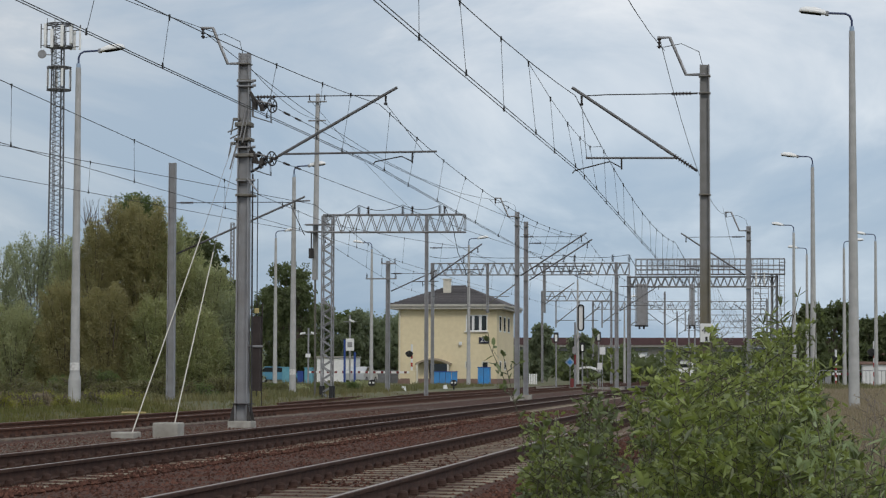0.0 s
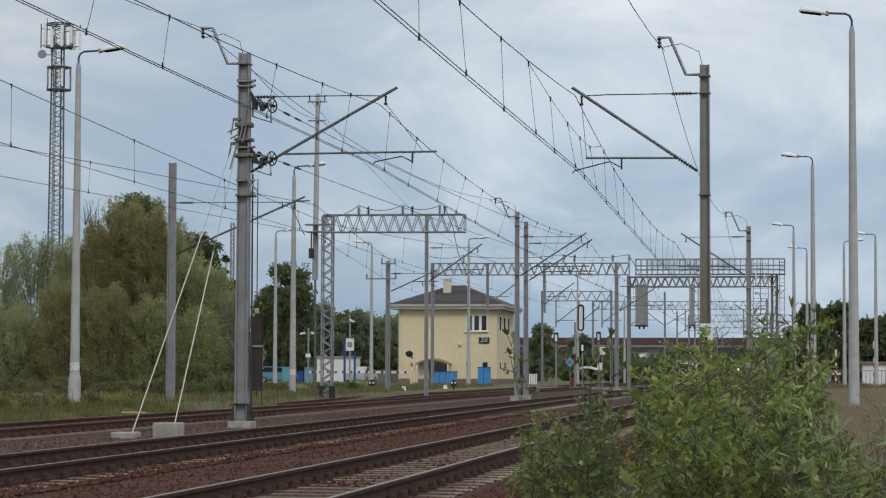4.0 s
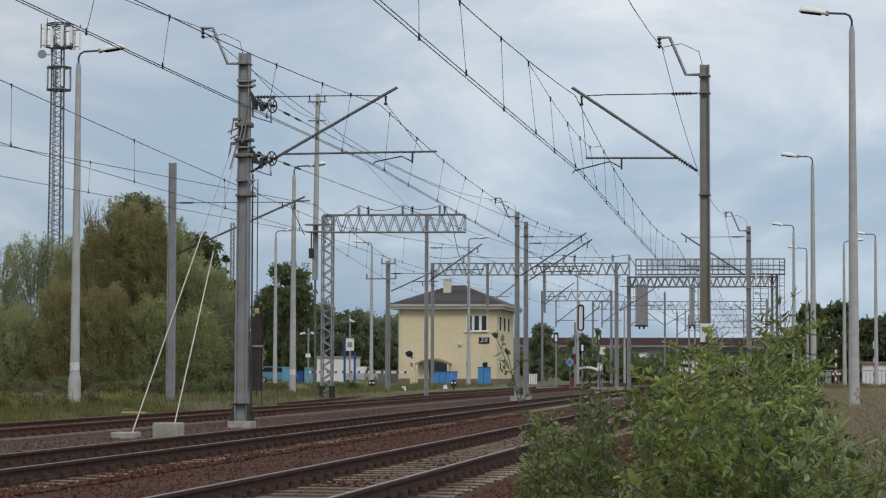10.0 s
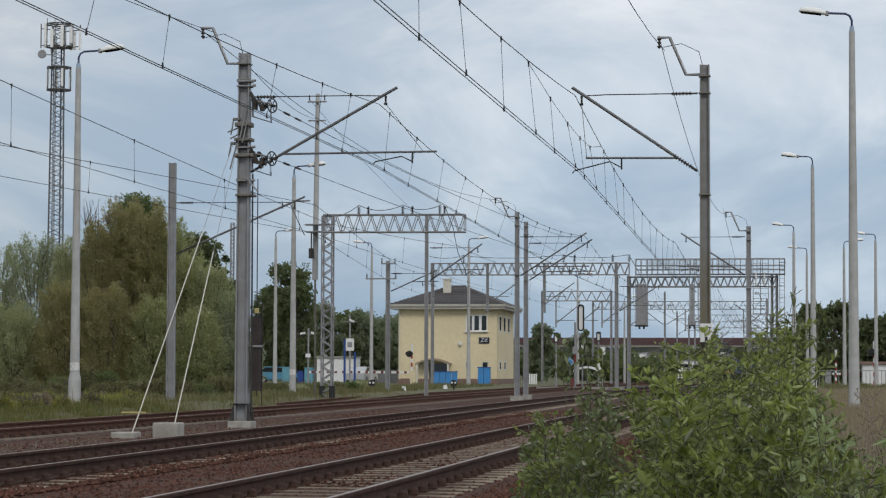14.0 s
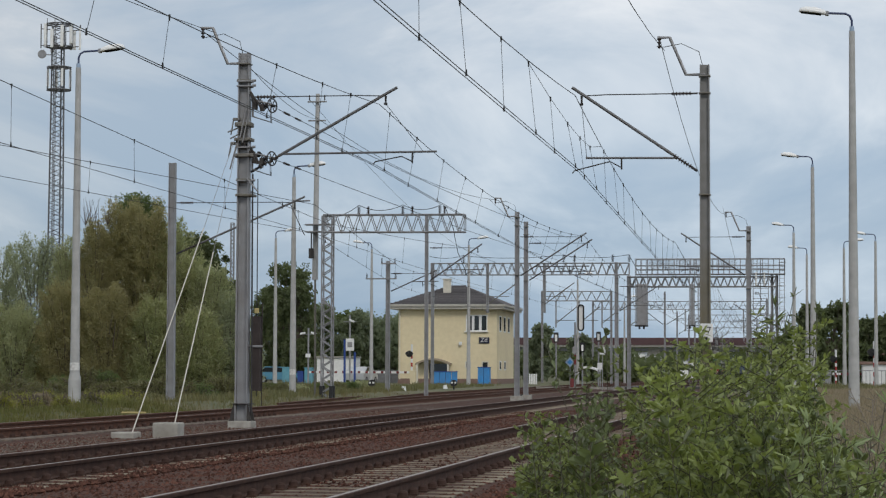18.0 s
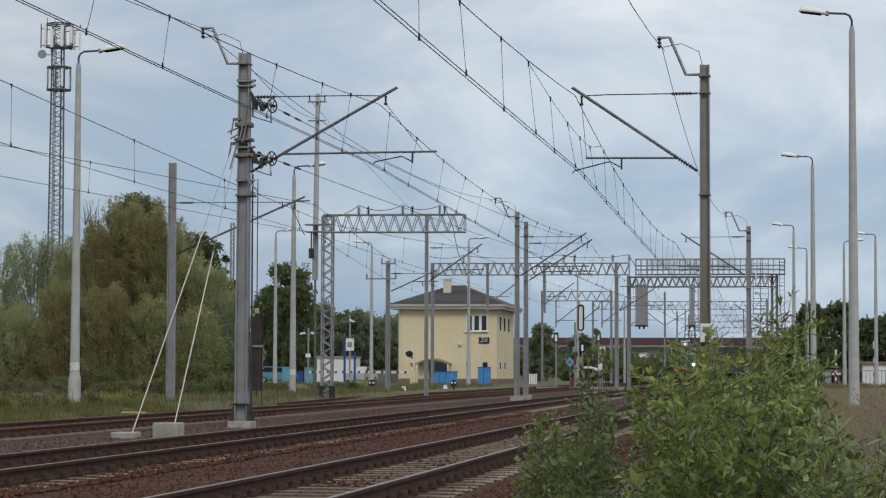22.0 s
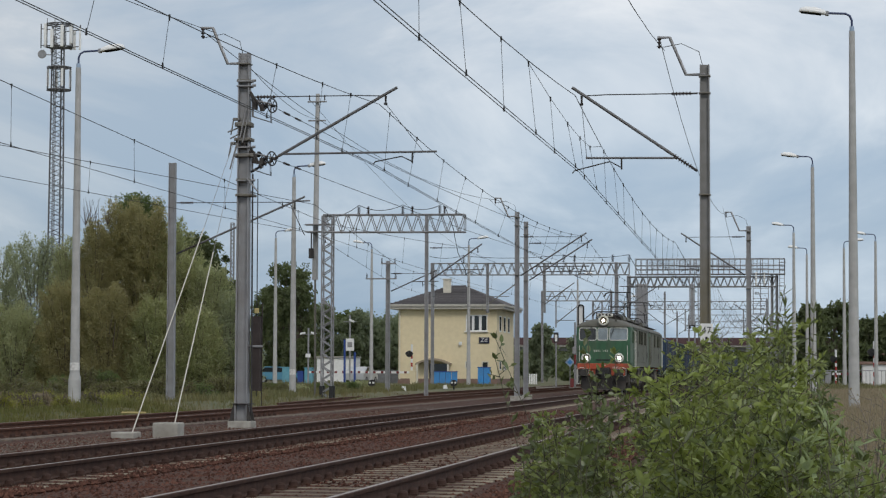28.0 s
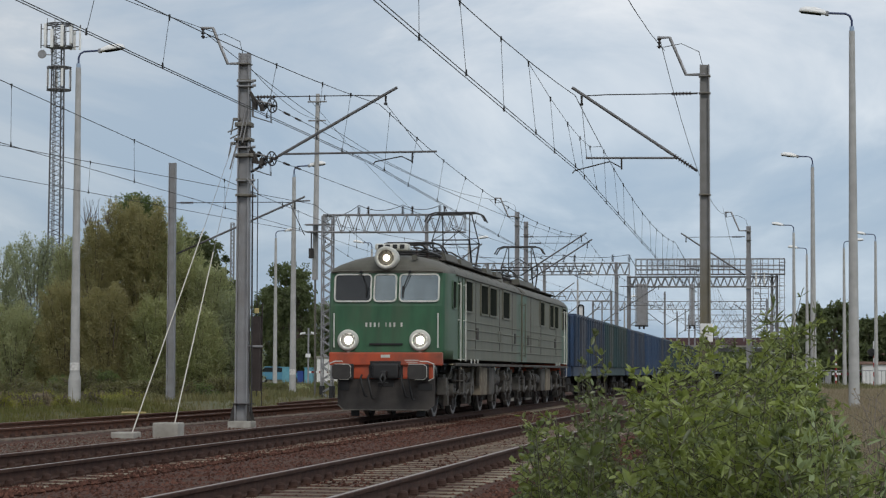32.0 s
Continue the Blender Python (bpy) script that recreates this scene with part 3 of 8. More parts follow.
def catenary(supports, sagk=0.00035, double=True, pitch=6.2, marks=(), stitch=(), dip=0.03):
    """Messenger, contact wires and droppers; a support: y, messenger x, contact x, messenger z, contact z.
    marks: the droppers' places up to the last of them; stitch: (y, z) of a short second rope under the messenger."""
    th = thing("overhead_contact_line", "dark messenger and contact wires with droppers above the track", "overhead line", "overhead wires")
    over, under, spots = [], [], list(marks)
    for (ya, xa, ca, za, wa), (yb, xb, cb, zb, wb) in zip(supports, supports[1:]):
        span = yb - ya
        sag = sagk * span * span
        over += hang((xa, ya, za), (xb, yb, zb), sag, 14)[1 if over else 0:]
        under += hang((ca, ya, wa), (cb, yb, wb), dip, 6)[1 if under else 0:]
        nd = max(3, int(span / pitch))
        spots += [ya + span * (i + 0.5) / nd for i in range(nd) if not marks or ya + span * (i + 0.5) / nd > max(marks) + pitch * 0.5]
    def along(pts, y):
        for p, q in zip(pts, pts[1:]):
            if p.y <= y <= q.y:
                return p.lerp(q, (y - p.y) / (q.y - p.y))
        return pts[-1]
    rope = []
    if stitch:
        rope = [along(over, stitch[0][0])] + [Vector((along(over, y).x, y, z)) for y, z in stitch[1:-1]] + [along(over, stitch[-1][0])]
        bar("stitch_wire", th, rope, 0.0055, M_WIRE, n=5)
    for i, y in enumerate(spots):
        a = along(rope if rope and rope[0].y < y < rope[-1].y else over, y)
        b = along(under, y) + Vector((0.035 if double and i % 2 else -0.035 if double else 0, 0, 0))
        d = B()
        cyl(d, a, b, 0.0045, 0.0045, 4)
        cyl(d, a + Vector((0, 0, 0.03)), a - Vector((0, 0, 0.07)), 0.02, 0.012, 5)
        cyl(d, b + Vector((0, 0, 0.07)), b - Vector((0, 0, 0.03)), 0.012, 0.02, 5)
        part("dropper", d, M_WIRE, th)
    bar("messenger_wire", th, over, 0.0085, M_WIRE, n=5)
    for off in ((-0.035, 0.035) if double else (0,)):
        bar("contact_wire", th, [p + Vector((off, 0, 0)) for p in under], 0.0075, M_WIRE, n=5)
    return th


def lattice(bm, a, b, w, h, n, r=0.018, rb=0.026, axis="X"):
    """A box girder of angle bars from a to b: four chords and zigzag bracing."""
    a, b = Vector(a), Vector(b)
    d = (b - a)
    u = Vector((0, 0, 1)) if axis != "Z" else Vector((1, 0, 0))
    s = d.normalized().cross(u) * (w / 2)
    u = u * (h / 2)
    cor = [s + u, s - u, -s - u, -s + u]
    for c in cor:
        cyl(bm, a + c, b + c, rb, rb, 5)
    for i in range(n):
        p, q = a.lerp(b, i / n), a.lerp(b, (i + 1) / n)
        mid = a.lerp(b, (i + 0.5) / n)
        for c0, c1 in ((0, 1), (3, 2)):
            cyl(bm, p + cor[c0], mid + cor[c1], r, r, 4)
            cyl(bm, mid + cor[c1], q + cor[c0], r, r, 4)
        for c0, c1 in ((0, 3), (1, 2)):
            cyl(bm, p + cor[c0], q + cor[c1], r * 0.8, r * 0.8, 4)
    for p in (a, b):
        for i in range(4):
            cyl(bm, p + cor[i], p + cor[(i + 1) % 4], r, r, 4)


def street_lamp(x, y, z, h, arm, label, r=0.15, reach=1.15, sleeve=0.0, band=False):
    """Concrete post with a bent pipe and a flat lamp head; arm: the way the arm points, in degrees."""
    th = thing("street_lamp", label, "street lamp", "platform lamps", pose(x, y, z, 0, 0, arm))
    bm = B()
    cyl(bm, (0, 0, 0.75 if sleeve else -0.3), (0, 0, h), r * (0.92 if sleeve else 1.0), r * 0.5, 14)
    part("post", bm, M_POLE, th)
    if sleeve:
        bm = B()
        cyl(bm, (0, 0, -0.3), (0, 0, 0.75), r * sleeve, r * (sleeve - 0.02), 14)
        cyl(bm, (0, 0, 0.75), (0, 0, 0.95), r * (sleeve - 0.02), r * 0.93, 14)
        part("base_sleeve", bm, M_POLE, th)
    if band:
        bm = B()
        cyl(bm, (0, 0, 1.02), (0, 0, 1.24), r * 0.945, r * 0.935, 14)
        part("paint_band", bm, M_PAINTPATCH, th, "patchy white paint band")
    bm = B()
    cyl(bm, (0, 0, h), (0, 0, h + 0.12), r * 0.42, r * 0.38, 12)
    part("collar", bm, M_PALEBLUE, th, "pale blue collar")
    pts = [(0, 0, h + 0.1), (0, 0, h + 0.28), (0.05, 0, h + 0.40), (0.16, 0, h + 0.46), (reach * 0.5, 0, h + 0.48), (reach * 0.62, 0, h + 0.48)]
    bar("arm", th, pts, 0.03, M_LAMPARM, "dark blue bent pipe")
    bm = B()
    x0, x1 = reach * 0.55, reach * 1.18
    sec = []
    for f, w, t in ((0, 0.06, 0.07), (0.1, 0.10, 0.13), (0.4, 0.15, 0.175), (0.75, 0.16, 0.16), (0.95, 0.12, 0.10), (1.0, 0.06, 0.04)):
        px, pz = x0 + (x1 - x0) * f, h + 0.44 + 0.10 * f
        sec.append([bm.verts.new((px, w * math.cos(q * math.pi / 8), pz + t * math.sin(q * math.pi / 8))) for q in range(9)])
    for s0, s1 in zip(sec, sec[1:]):
        for i in range(8):
            bm.faces.new((s0[i], s0[i + 1], s1[i + 1], s1[i])).smooth = True
        bm.faces.new((s0[8], s0[0], s1[0], s1[8]))
    bm.faces.new(sec[0]), bm.faces.new(sec[-1][::-1])
    head = part("lamp_head", bm, M_LAMPSHELL, th, "white domed lamp housing")
    bm = B()
    box(bm, ((x0 + x1) / 2 + 0.05, 0, h + 0.485), ((x1 - x0) * 0.72, 0.2, 0.03), 0.008, Matrix.Rotation(-math.atan(0.10 / (x1 - x0)), 3, "Y"))
    part("lens", bm, M_DIRTYGLASS, head, "dark glass underneath")
    bm = B()
    box(bm, (x0, 0, h + 0.475), (0.09, 0.13, 0.12), 0.015)
    part("clamp", bm, M_STEEL, head)
    return th

# ---------------------------------------------------------------- locomotive and wagons
M_GREEN = material("locomotive_green_paint", (0.044, 0.138, 0.068), 0.40, 0, (0.030, 0.092, 0.046), 2.2, 0.05, 30, (0.075, 0.095, 0.06), 0.8, 1.3, stretch=(1.6, 1.6, 0.4))
M_SIDE = material("dusty_green_grey_paint", (0.155, 0.154, 0.112), 0.6, 0, (0.118, 0.124, 0.088), 2.0, 0.08, 30, (0.14, 0.125, 0.092), 0.6, 0.9, stretch=(1.6, 1.6, 0.45))
M_CABSIDE = material("faded_green_cab_paint", (0.075, 0.135, 0.075), 0.5, 0, (0.06, 0.11, 0.062), 2.0, 0.08, 30, (0.13, 0.125, 0.095), 0.5, 1.1)
M_LROOF = material("sooty_grey_roof_paint", (0.115, 0.114, 0.092), 0.7, 0, (0.085, 0.082, 0.066), 3, 0.1, 30, (0.17, 0.155, 0.135), 0.4, 0.8)
M_ORANGE = material("orange_red_warning_paint", (0.50, 0.085, 0.03), 0.5, 0, (0.42, 0.07, 0.028), 3, 0.05, 30, (0.13, 0.055, 0.038), 0.75, 1.9)
M_PLOUGH = material("dusty_dark_grey_plough", (0.045, 0.041, 0.038), 0.8, 0, (0.032, 0.029, 0.027), 4, 0.2, 30, (0.085, 0.072, 0.062), 0.5, 1.6)
M_BUFFER = material("greasy_black_buffer", (0.035, 0.032, 0.03), 0.6, 0.2, (0.05, 0.046, 0.042), 6)
M_UNDER = material("grimy_underframe", (0.075, 0.067, 0.058), 0.85, 0.1, (0.042, 0.038, 0.033), 5, 0.3, 30, (0.15, 0.135, 0.11), 0.6, 2.0)
M_BOGIE = material("dusty_grey_running_gear", (0.125, 0.118, 0.105), 0.85, 0.1, (0.07, 0.064, 0.056), 6, 0.3, 30, (0.19, 0.175, 0.15), 0.5, 2.4)
M_WHEEL = material("dirty_wheel_steel", (0.075, 0.062, 0.055), 0.7, 0.4, (0.05, 0.042, 0.038), 4)
M_TREAD = material("bright_wheel_tread", (0.4, 0.39, 0.38), 0.35, 0.9, (0.33, 0.32, 0.31), 4)
M_FRAME = material("pale_grey_window_frame", (0.68, 0.68, 0.63), 0.5, 0, (0.50, 0.50, 0.45), 4)
M_WINDOW = material("cab_window_glass", (0.018, 0.021, 0.023), 0.05, 0, (0.026, 0.03, 0.032), 1.2, spec=0.55)
# sky reflection put into the colour: a pale, part-metal copy of the cab glass
M_SKYPANE = material("bright_mirroring_glass", (0.25, 0.285, 0.29), 0.08, 0.8, (0.18, 0.205, 0.205), 1.6, spec=1.0)
M_REFLECT = material("dull_lamp_bowl", (0.030, 0.029, 0.027), 0.7, 0.0, (0.024, 0.023, 0.021), 4, spec=0.1)
M_WAGON = material("blue_wagon_paint", (0.025, 0.05, 0.098), 0.6, 0, (0.017, 0.033, 0.06), 1.8, 0.1, 20, (0.075, 0.07, 0.07), 0.75, 0.9, stretch=(1, 1, 0.25))
M_WAGON_B = material("brighter_blue_wagon_paint", (0.025, 0.06, 0.132), 0.6, 0, (0.02, 0.046, 0.10), 1.8, 0.1, 20, (0.06, 0.08, 0.12), 0.5, 0.9)
M_WAGON_T = material("dull_teal_wagon_paint", (0.025, 0.062, 0.068), 0.65, 0, (0.02, 0.048, 0.052), 1.8, 0.1, 20, (0.075, 0.07, 0.06), 0.75, 0.9, stretch=(1, 1, 0.25))
M_COAL = material("coal_load", (0.02, 0.02, 0.021), 0.7, 0, (0.035, 0.034, 0.033), 9, 0.9, 14)
G_LAMP = glow("lit_headlamp_glass", (1.0, 0.96, 0.88), 36.0)
G_LAMP_W = glow("lit_upper_headlamp_glass", (1.0, 0.90, 0.70), 26.0)


def rrect(w, h, r, n=4):
    pts = []
    for cx, cz, a0 in ((w / 2 - r, h / 2 - r, 0), (-w / 2 + r, h / 2 - r, 90), (-w / 2 + r, -h / 2 + r, 180), (w / 2 - r, -h / 2 + r, 270)):
        for i in range(n + 1):
            a = radians(a0 + 90 * i / n)
            pts.append((cx + r * math.cos(a), cz + r * math.sin(a)))
    return pts


def ring_frame(bm, w, h, r, t, d, m, mi=0):
    """A flat frame of width t and depth d round a rounded opening w by h, its back on the plane y = 0 of m (it faces -y)."""
    inner, outer = rrect(w, h, r), rrect(w + 2 * t, h + 2 * t, r + t)
    k = len(inner)
    loops = []
    for ring, y in ((inner, 0), (inner, -d), (outer, -d), (outer, 0)):
        loops.append([bm.verts.new(m @ Vector((p[0], y, p[1]))) for p in ring])
    for a, b in zip(loops, loops[1:]):
        for i in range(k):
            bm.faces.new((a[i], a[(i + 1) % k], b[(i + 1) % k], b[i])).material_index = mi


def panel(bm, w, h, r, d, m, mi=0):
    o = rrect(w, h, r)
    va = [bm.verts.new(m @ Vector((p[0], 0.01, p[1]))) for p in o]
    vb = [bm.verts.new(m @ Vector((p[0], -d, p[1]))) for p in o]
    k = len(o)
    for i in range(k):
        bm.faces.new((va[i], va[(i + 1) % k], vb[(i + 1) % k], vb[i])).material_index = mi
    bm.faces.new(vb).material_index = mi


HW = 1.42                                  # half the body's width
ROOF = [(1.0, 3.37), (0.985, 3.44), (0.93, 3.53), (0.82, 3.62), (0.66, 3.70), (0.45, 3.77), (0.22, 3.80)]


def loco_ring(y, w, k, lean=0.0):
    """Half outline of the body from the sill to the ridge: x, y, z."""
    pts = [(w, y, 1.36), (w, y, 1.60), (w, y, 2.58), (w, y + lean, 3.28)]
    for f, z in ROOF:
        pts.append((w * f, y + lean + (0.10 if lean else 0) * (1 - f), 3.37 + (z - 3.37) * k - (0.02 if k < 1 else 0)))
    return pts


def loco_body(length):
    """Lofted shell: the cab front at y = 0, leaning back over the windows, the inner end at y = length."""
    bm = B()
    secs = [loco_ring(0.0, 1.30, 0.42, 0.12), loco_ring(0.10, 1.36, 0.62, 0.09), loco_ring(0.38, 1.405, 0.86, 0.05), loco_ring(1.0, HW, 1.0), loco_ring(2.95, HW, 1.0), loco_ring(length - 1.1, HW, 1.0), loco_ring(length, HW, 1.0)]
    rows = []
    for s in secs:
        rows.append([[bm.verts.new((x * sg, y, z)) for x, y, z in s] for sg in (1, -1)])
    n = len(secs[0])
    def quad(vs, mi, sm=False):
        f = bm.faces.new(vs)
        f.material_index, f.smooth = mi, sm
    for j in range(len(rows) - 1):
        for sd in (0, 1):
            a, b = rows[j][sd], rows[j + 1][sd]
            for i in range(n - 1):
                mi = 2 if i >= 4 else (0 if j < 1 else (3 if j < 4 or j == 5 else 1))
                quad((a[i], b[i], b[i + 1], a[i + 1]), mi, i >= 4 or j < 3)
        quad((rows[j][0][-1], rows[j][1][-1], rows[j + 1][1][-1], rows[j + 1][0][-1]), 2, True)
        quad((rows[j][0][0], rows[j][1][0], rows[j + 1][1][0], rows[j + 1][0][0]), 4)
    for j, mi in ((0, 0), (len(rows) - 1, 1)):
        for i in range(n - 1):
            quad((rows[j][0][i], rows[j][0][i + 1], rows[j][1][i + 1], rows[j][1][i]), 2 if (i >= 4) else mi)
    return finish("body_shell", bm, [M_GREEN, M_SIDE, M_LROOF, M_CABSIDE, M_UNDER])


def wheelset_mesh(r, axle=1.0):
    bm = B()
    cyl(bm, (-axle, 0, 0), (axle, 0, 0), 0.08, 0.08, 10)
    for s in (-1, 1):
        cyl(bm, (s * 0.685, 0, 0), (s * 0.71, 0, 0), r + 0.028, r + 0.028, 28)
        cyl(bm, (s * 0.71, 0, 0), (s * 0.82, 0, 0), r, r, 28, 1)
        cyl(bm, (s * 0.82, 0, 0), (s * 0.835, 0, 0), r * 0.86, r * 0.80, 28)
        cyl(bm, (s * 0.82, 0, 0), (s * 0.90, 0, 0), 0.17, 0.15, 12)
        for k in range(6):
            a = k * math.pi / 3
            cyl(bm, (s * 0.83, math.cos(a) * 0.36, math.sin(a) * 0.36), (s * 0.85, math.cos(a) * 0.36, math.sin(a) * 0.36), 0.07, 0.07, 8)
    return finish("wheelset", bm, [M_WHEEL, M_TREAD])


LOCO_WHEELS = []


def loco_bogie(th, yc, wheel):
    """A two-axle bogie: side frames, axle boxes, springs, brake gear and two turning wheelsets."""
    bg = B()
    for s in (-1, 1):
        x = s * 1.08
        box(bg, (x, yc, 0.86), (0.12, 4.3, 0.20), 0.03)
        box(bg, (x, yc, 0.70), (0.10, 1.5, 0.26), 0.04)
        for e in (-1, 1):
            box(bg, (x, yc + e * 2.0, 0.95), (0.14, 0.5, 0.12), 0.03)
    box(bg, (0, yc, 0.75), (2.1, 0.5, 0.35), 0.05)
    for e in (-1, 1):
        box(bg, (0, yc + e * 1.0, 0.62), (1.3, 1.0, 0.74), 0.08)
        box(bg, (0, yc + e * 2.15, 0.80), (1.9, 0.3, 0.5), 0.05)
    bogie = part("bogie", bg, M_UNDER, th, "grimy dark bogie frame")
    for s in (-1, 1):
        x = s * 1.12
        for e in (-1, 1):
            y = yc + e * 1.525
            b = B()
            cyl(b, (x - s * 0.05, y, 0.625), (x + s * 0.17, y, 0.625), 0.19, 0.17, 14)
            box(b, (x, y, 0.625), (0.16, 0.46, 0.32), 0.06)
            part("axle_box", b, M_BOGIE, bogie)
            for o in (-0.38, 0.38):
                b = B()
                for k in range(5):
                    cyl(b, (x + s * 0.02, y + o, 0.50 + k * 0.075), (x + s * 0.02, y + o, 0.54 + k * 0.075), 0.095, 0.095, 10)
                cyl(b, (x + s * 0.02, y + o, 0.46), (x + s * 0.02, y + o, 0.90), 0.055, 0.055, 8)
                prism(b, [(y + o - 0.12, 0.50), (y + o + 0.12, 0.50), (y + o + 0.03, 0.26), (y + o - 0.03, 0.26)], x - 0.03, x + 0.09, axis="X")
                part("coil_spring", b, M_BOGIE, bogie)
            b = B()
            cyl(b, (x + s * 0.13, y + 0.12, 0.72), (x + s * 0.13, y + 0.42, 1.12), 0.05, 0.05, 8)
            cyl(b, (x + s * 0.13, y + 0.12, 0.70), (x + s * 0.13, y + 0.25, 0.86), 0.07, 0.07, 8)
            part("damper", b, M_BOGIE, bogie)
        for e in (-1, 1):
            b = B()
            tube(b, [(x + s * 0.12, yc + e * 0.35, 0.62), (x + s * 0.12, yc + e * 0.9, 0.50), (x + s * 0.12, yc + e * 1.2, 0.62)], 0.035, 6)
            box(b, (x + s * 0.06, yc + e * 0.78, 0.68), (0.10, 0.16, 0.52), 0.03)
            part("brake_rigging", b, M_BOGIE, bogie)
            b = B()
            for k in range(6):
                box(b, (x + s * 0.05, yc + e * 1.525, 0.90 + k * 0.028), (0.12, 1.25 - k * 0.16, 0.022), 0.004)
            part("leaf_spring", b, M_BOGIE, bogie)
        b = B()
        box(b, (x + s * 0.10, yc, 0.80), (0.20, 0.36, 0.62), 0.06)
        cyl(b, (x + s * 0.16, yc - 0.55, 0.92), (x + s * 0.16, yc - 0.18, 0.92), 0.11, 0.11, 12)
        cyl(b, (x + s * 0.16, yc + 0.18, 0.92), (x + s * 0.16, yc + 0.55, 0.92), 0.11, 0.11, 12)
        part("brake_cylinder", b, M_UNDER, bogie)
        for e in (-1, 1):
            b = B()
            box(b, (x, yc + e * 2.28, 0.72), (0.24, 0.22, 0.42), 0.04)
            cyl(b, (s * 0.80, yc + e * 2.26, 0.55), (s * 0.77, yc + e * 2.16, 0.12), 0.025, 0.02, 8)
            part("sand_box", b, M_BOGIE, bogie)
    for e in (-1, 1):
        w = part("wheelset", wheel, None, th, "dark spoked-pattern wheels on an axle", at=Matrix.Translation((0, yc + e * 1.525, 0.625)))
        LOCO_WHEELS.append((w, (0, yc + e * 1.525, 0.625), 0.625))


def pantograph(th, y, z, up, name="pantograph"):
    """Diamond pantograph: base, four lower and four upper arms, head with two strips and horns."""
    b = B()
    for s in (-0.55, 0.55):
        cyl(b, (s, y - 1.1, z + 0.16), (s, y + 1.1, z + 0.16), 0.035, 0.035, 6)
    for e in (-1.1, 0, 1.1):
        cyl(b, (-0.55, y + e, z + 0.16), (0.55, y + e, z + 0.16), 0.035, 0.035, 6)
    pan = part(name, b, M_DARK, th, "raised diamond pantograph" if up > 1 else "folded diamond pantograph")
    for s in (-0.55, 0.55):
        for e in (-1.0, 1.0):
            insulator(pan, (s, y + e, z - 0.06), (s, y + e, z + 0.15), 4, 0.07)
    k = 1.55
    hz = z + 0.16 + up
    kz, ky = z + 0.16 + up * 0.47, (k if up < 1 else 1.02)
    for s in (-1, 1):
        for e in (-1, 1):
            bar("lower_arm", pan, [(s * 0.50, y + e * 0.38, z + 0.18), (s * 0.52, y + e * ky, kz)], 0.027, M_DARK, n=6)
            bar("upper_arm", pan, [(s * 0.52, y + e * ky, kz), (s * 0.42, y + e * 0.22, hz - 0.06)], 0.018, M_DARK, n=6)
            bar("brace", pan, [(s * 0.52, y + e * ky, kz), (-s * 0.10, y + e * 0.5, (kz + hz) / 2)], 0.010, M_DARK, n=5)
        bar("knee_shaft", pan, [(-0.52, y + s * ky, kz), (0.52, y + s * ky, kz)], 0.02, M_DARK, n=6)
    b = B()
    for e in (-0.24, 0.24):
        tube(b, [(-0.86, y + e, hz - 0.26), (-0.74, y + e, hz - 0.06), (-0.56, y + e, hz), (0.56, y + e, hz), (0.74, y + e, hz - 0.06), (0.86, y + e, hz - 0.26)], 0.022, 6)
    for s in (-0.42, 0.42):
        cyl(b, (s, y - 0.26, hz - 0.04), (s, y + 0.26, hz - 0.04), 0.02, 0.02, 6)
    part("collector_head", b, M_DARK, pan)


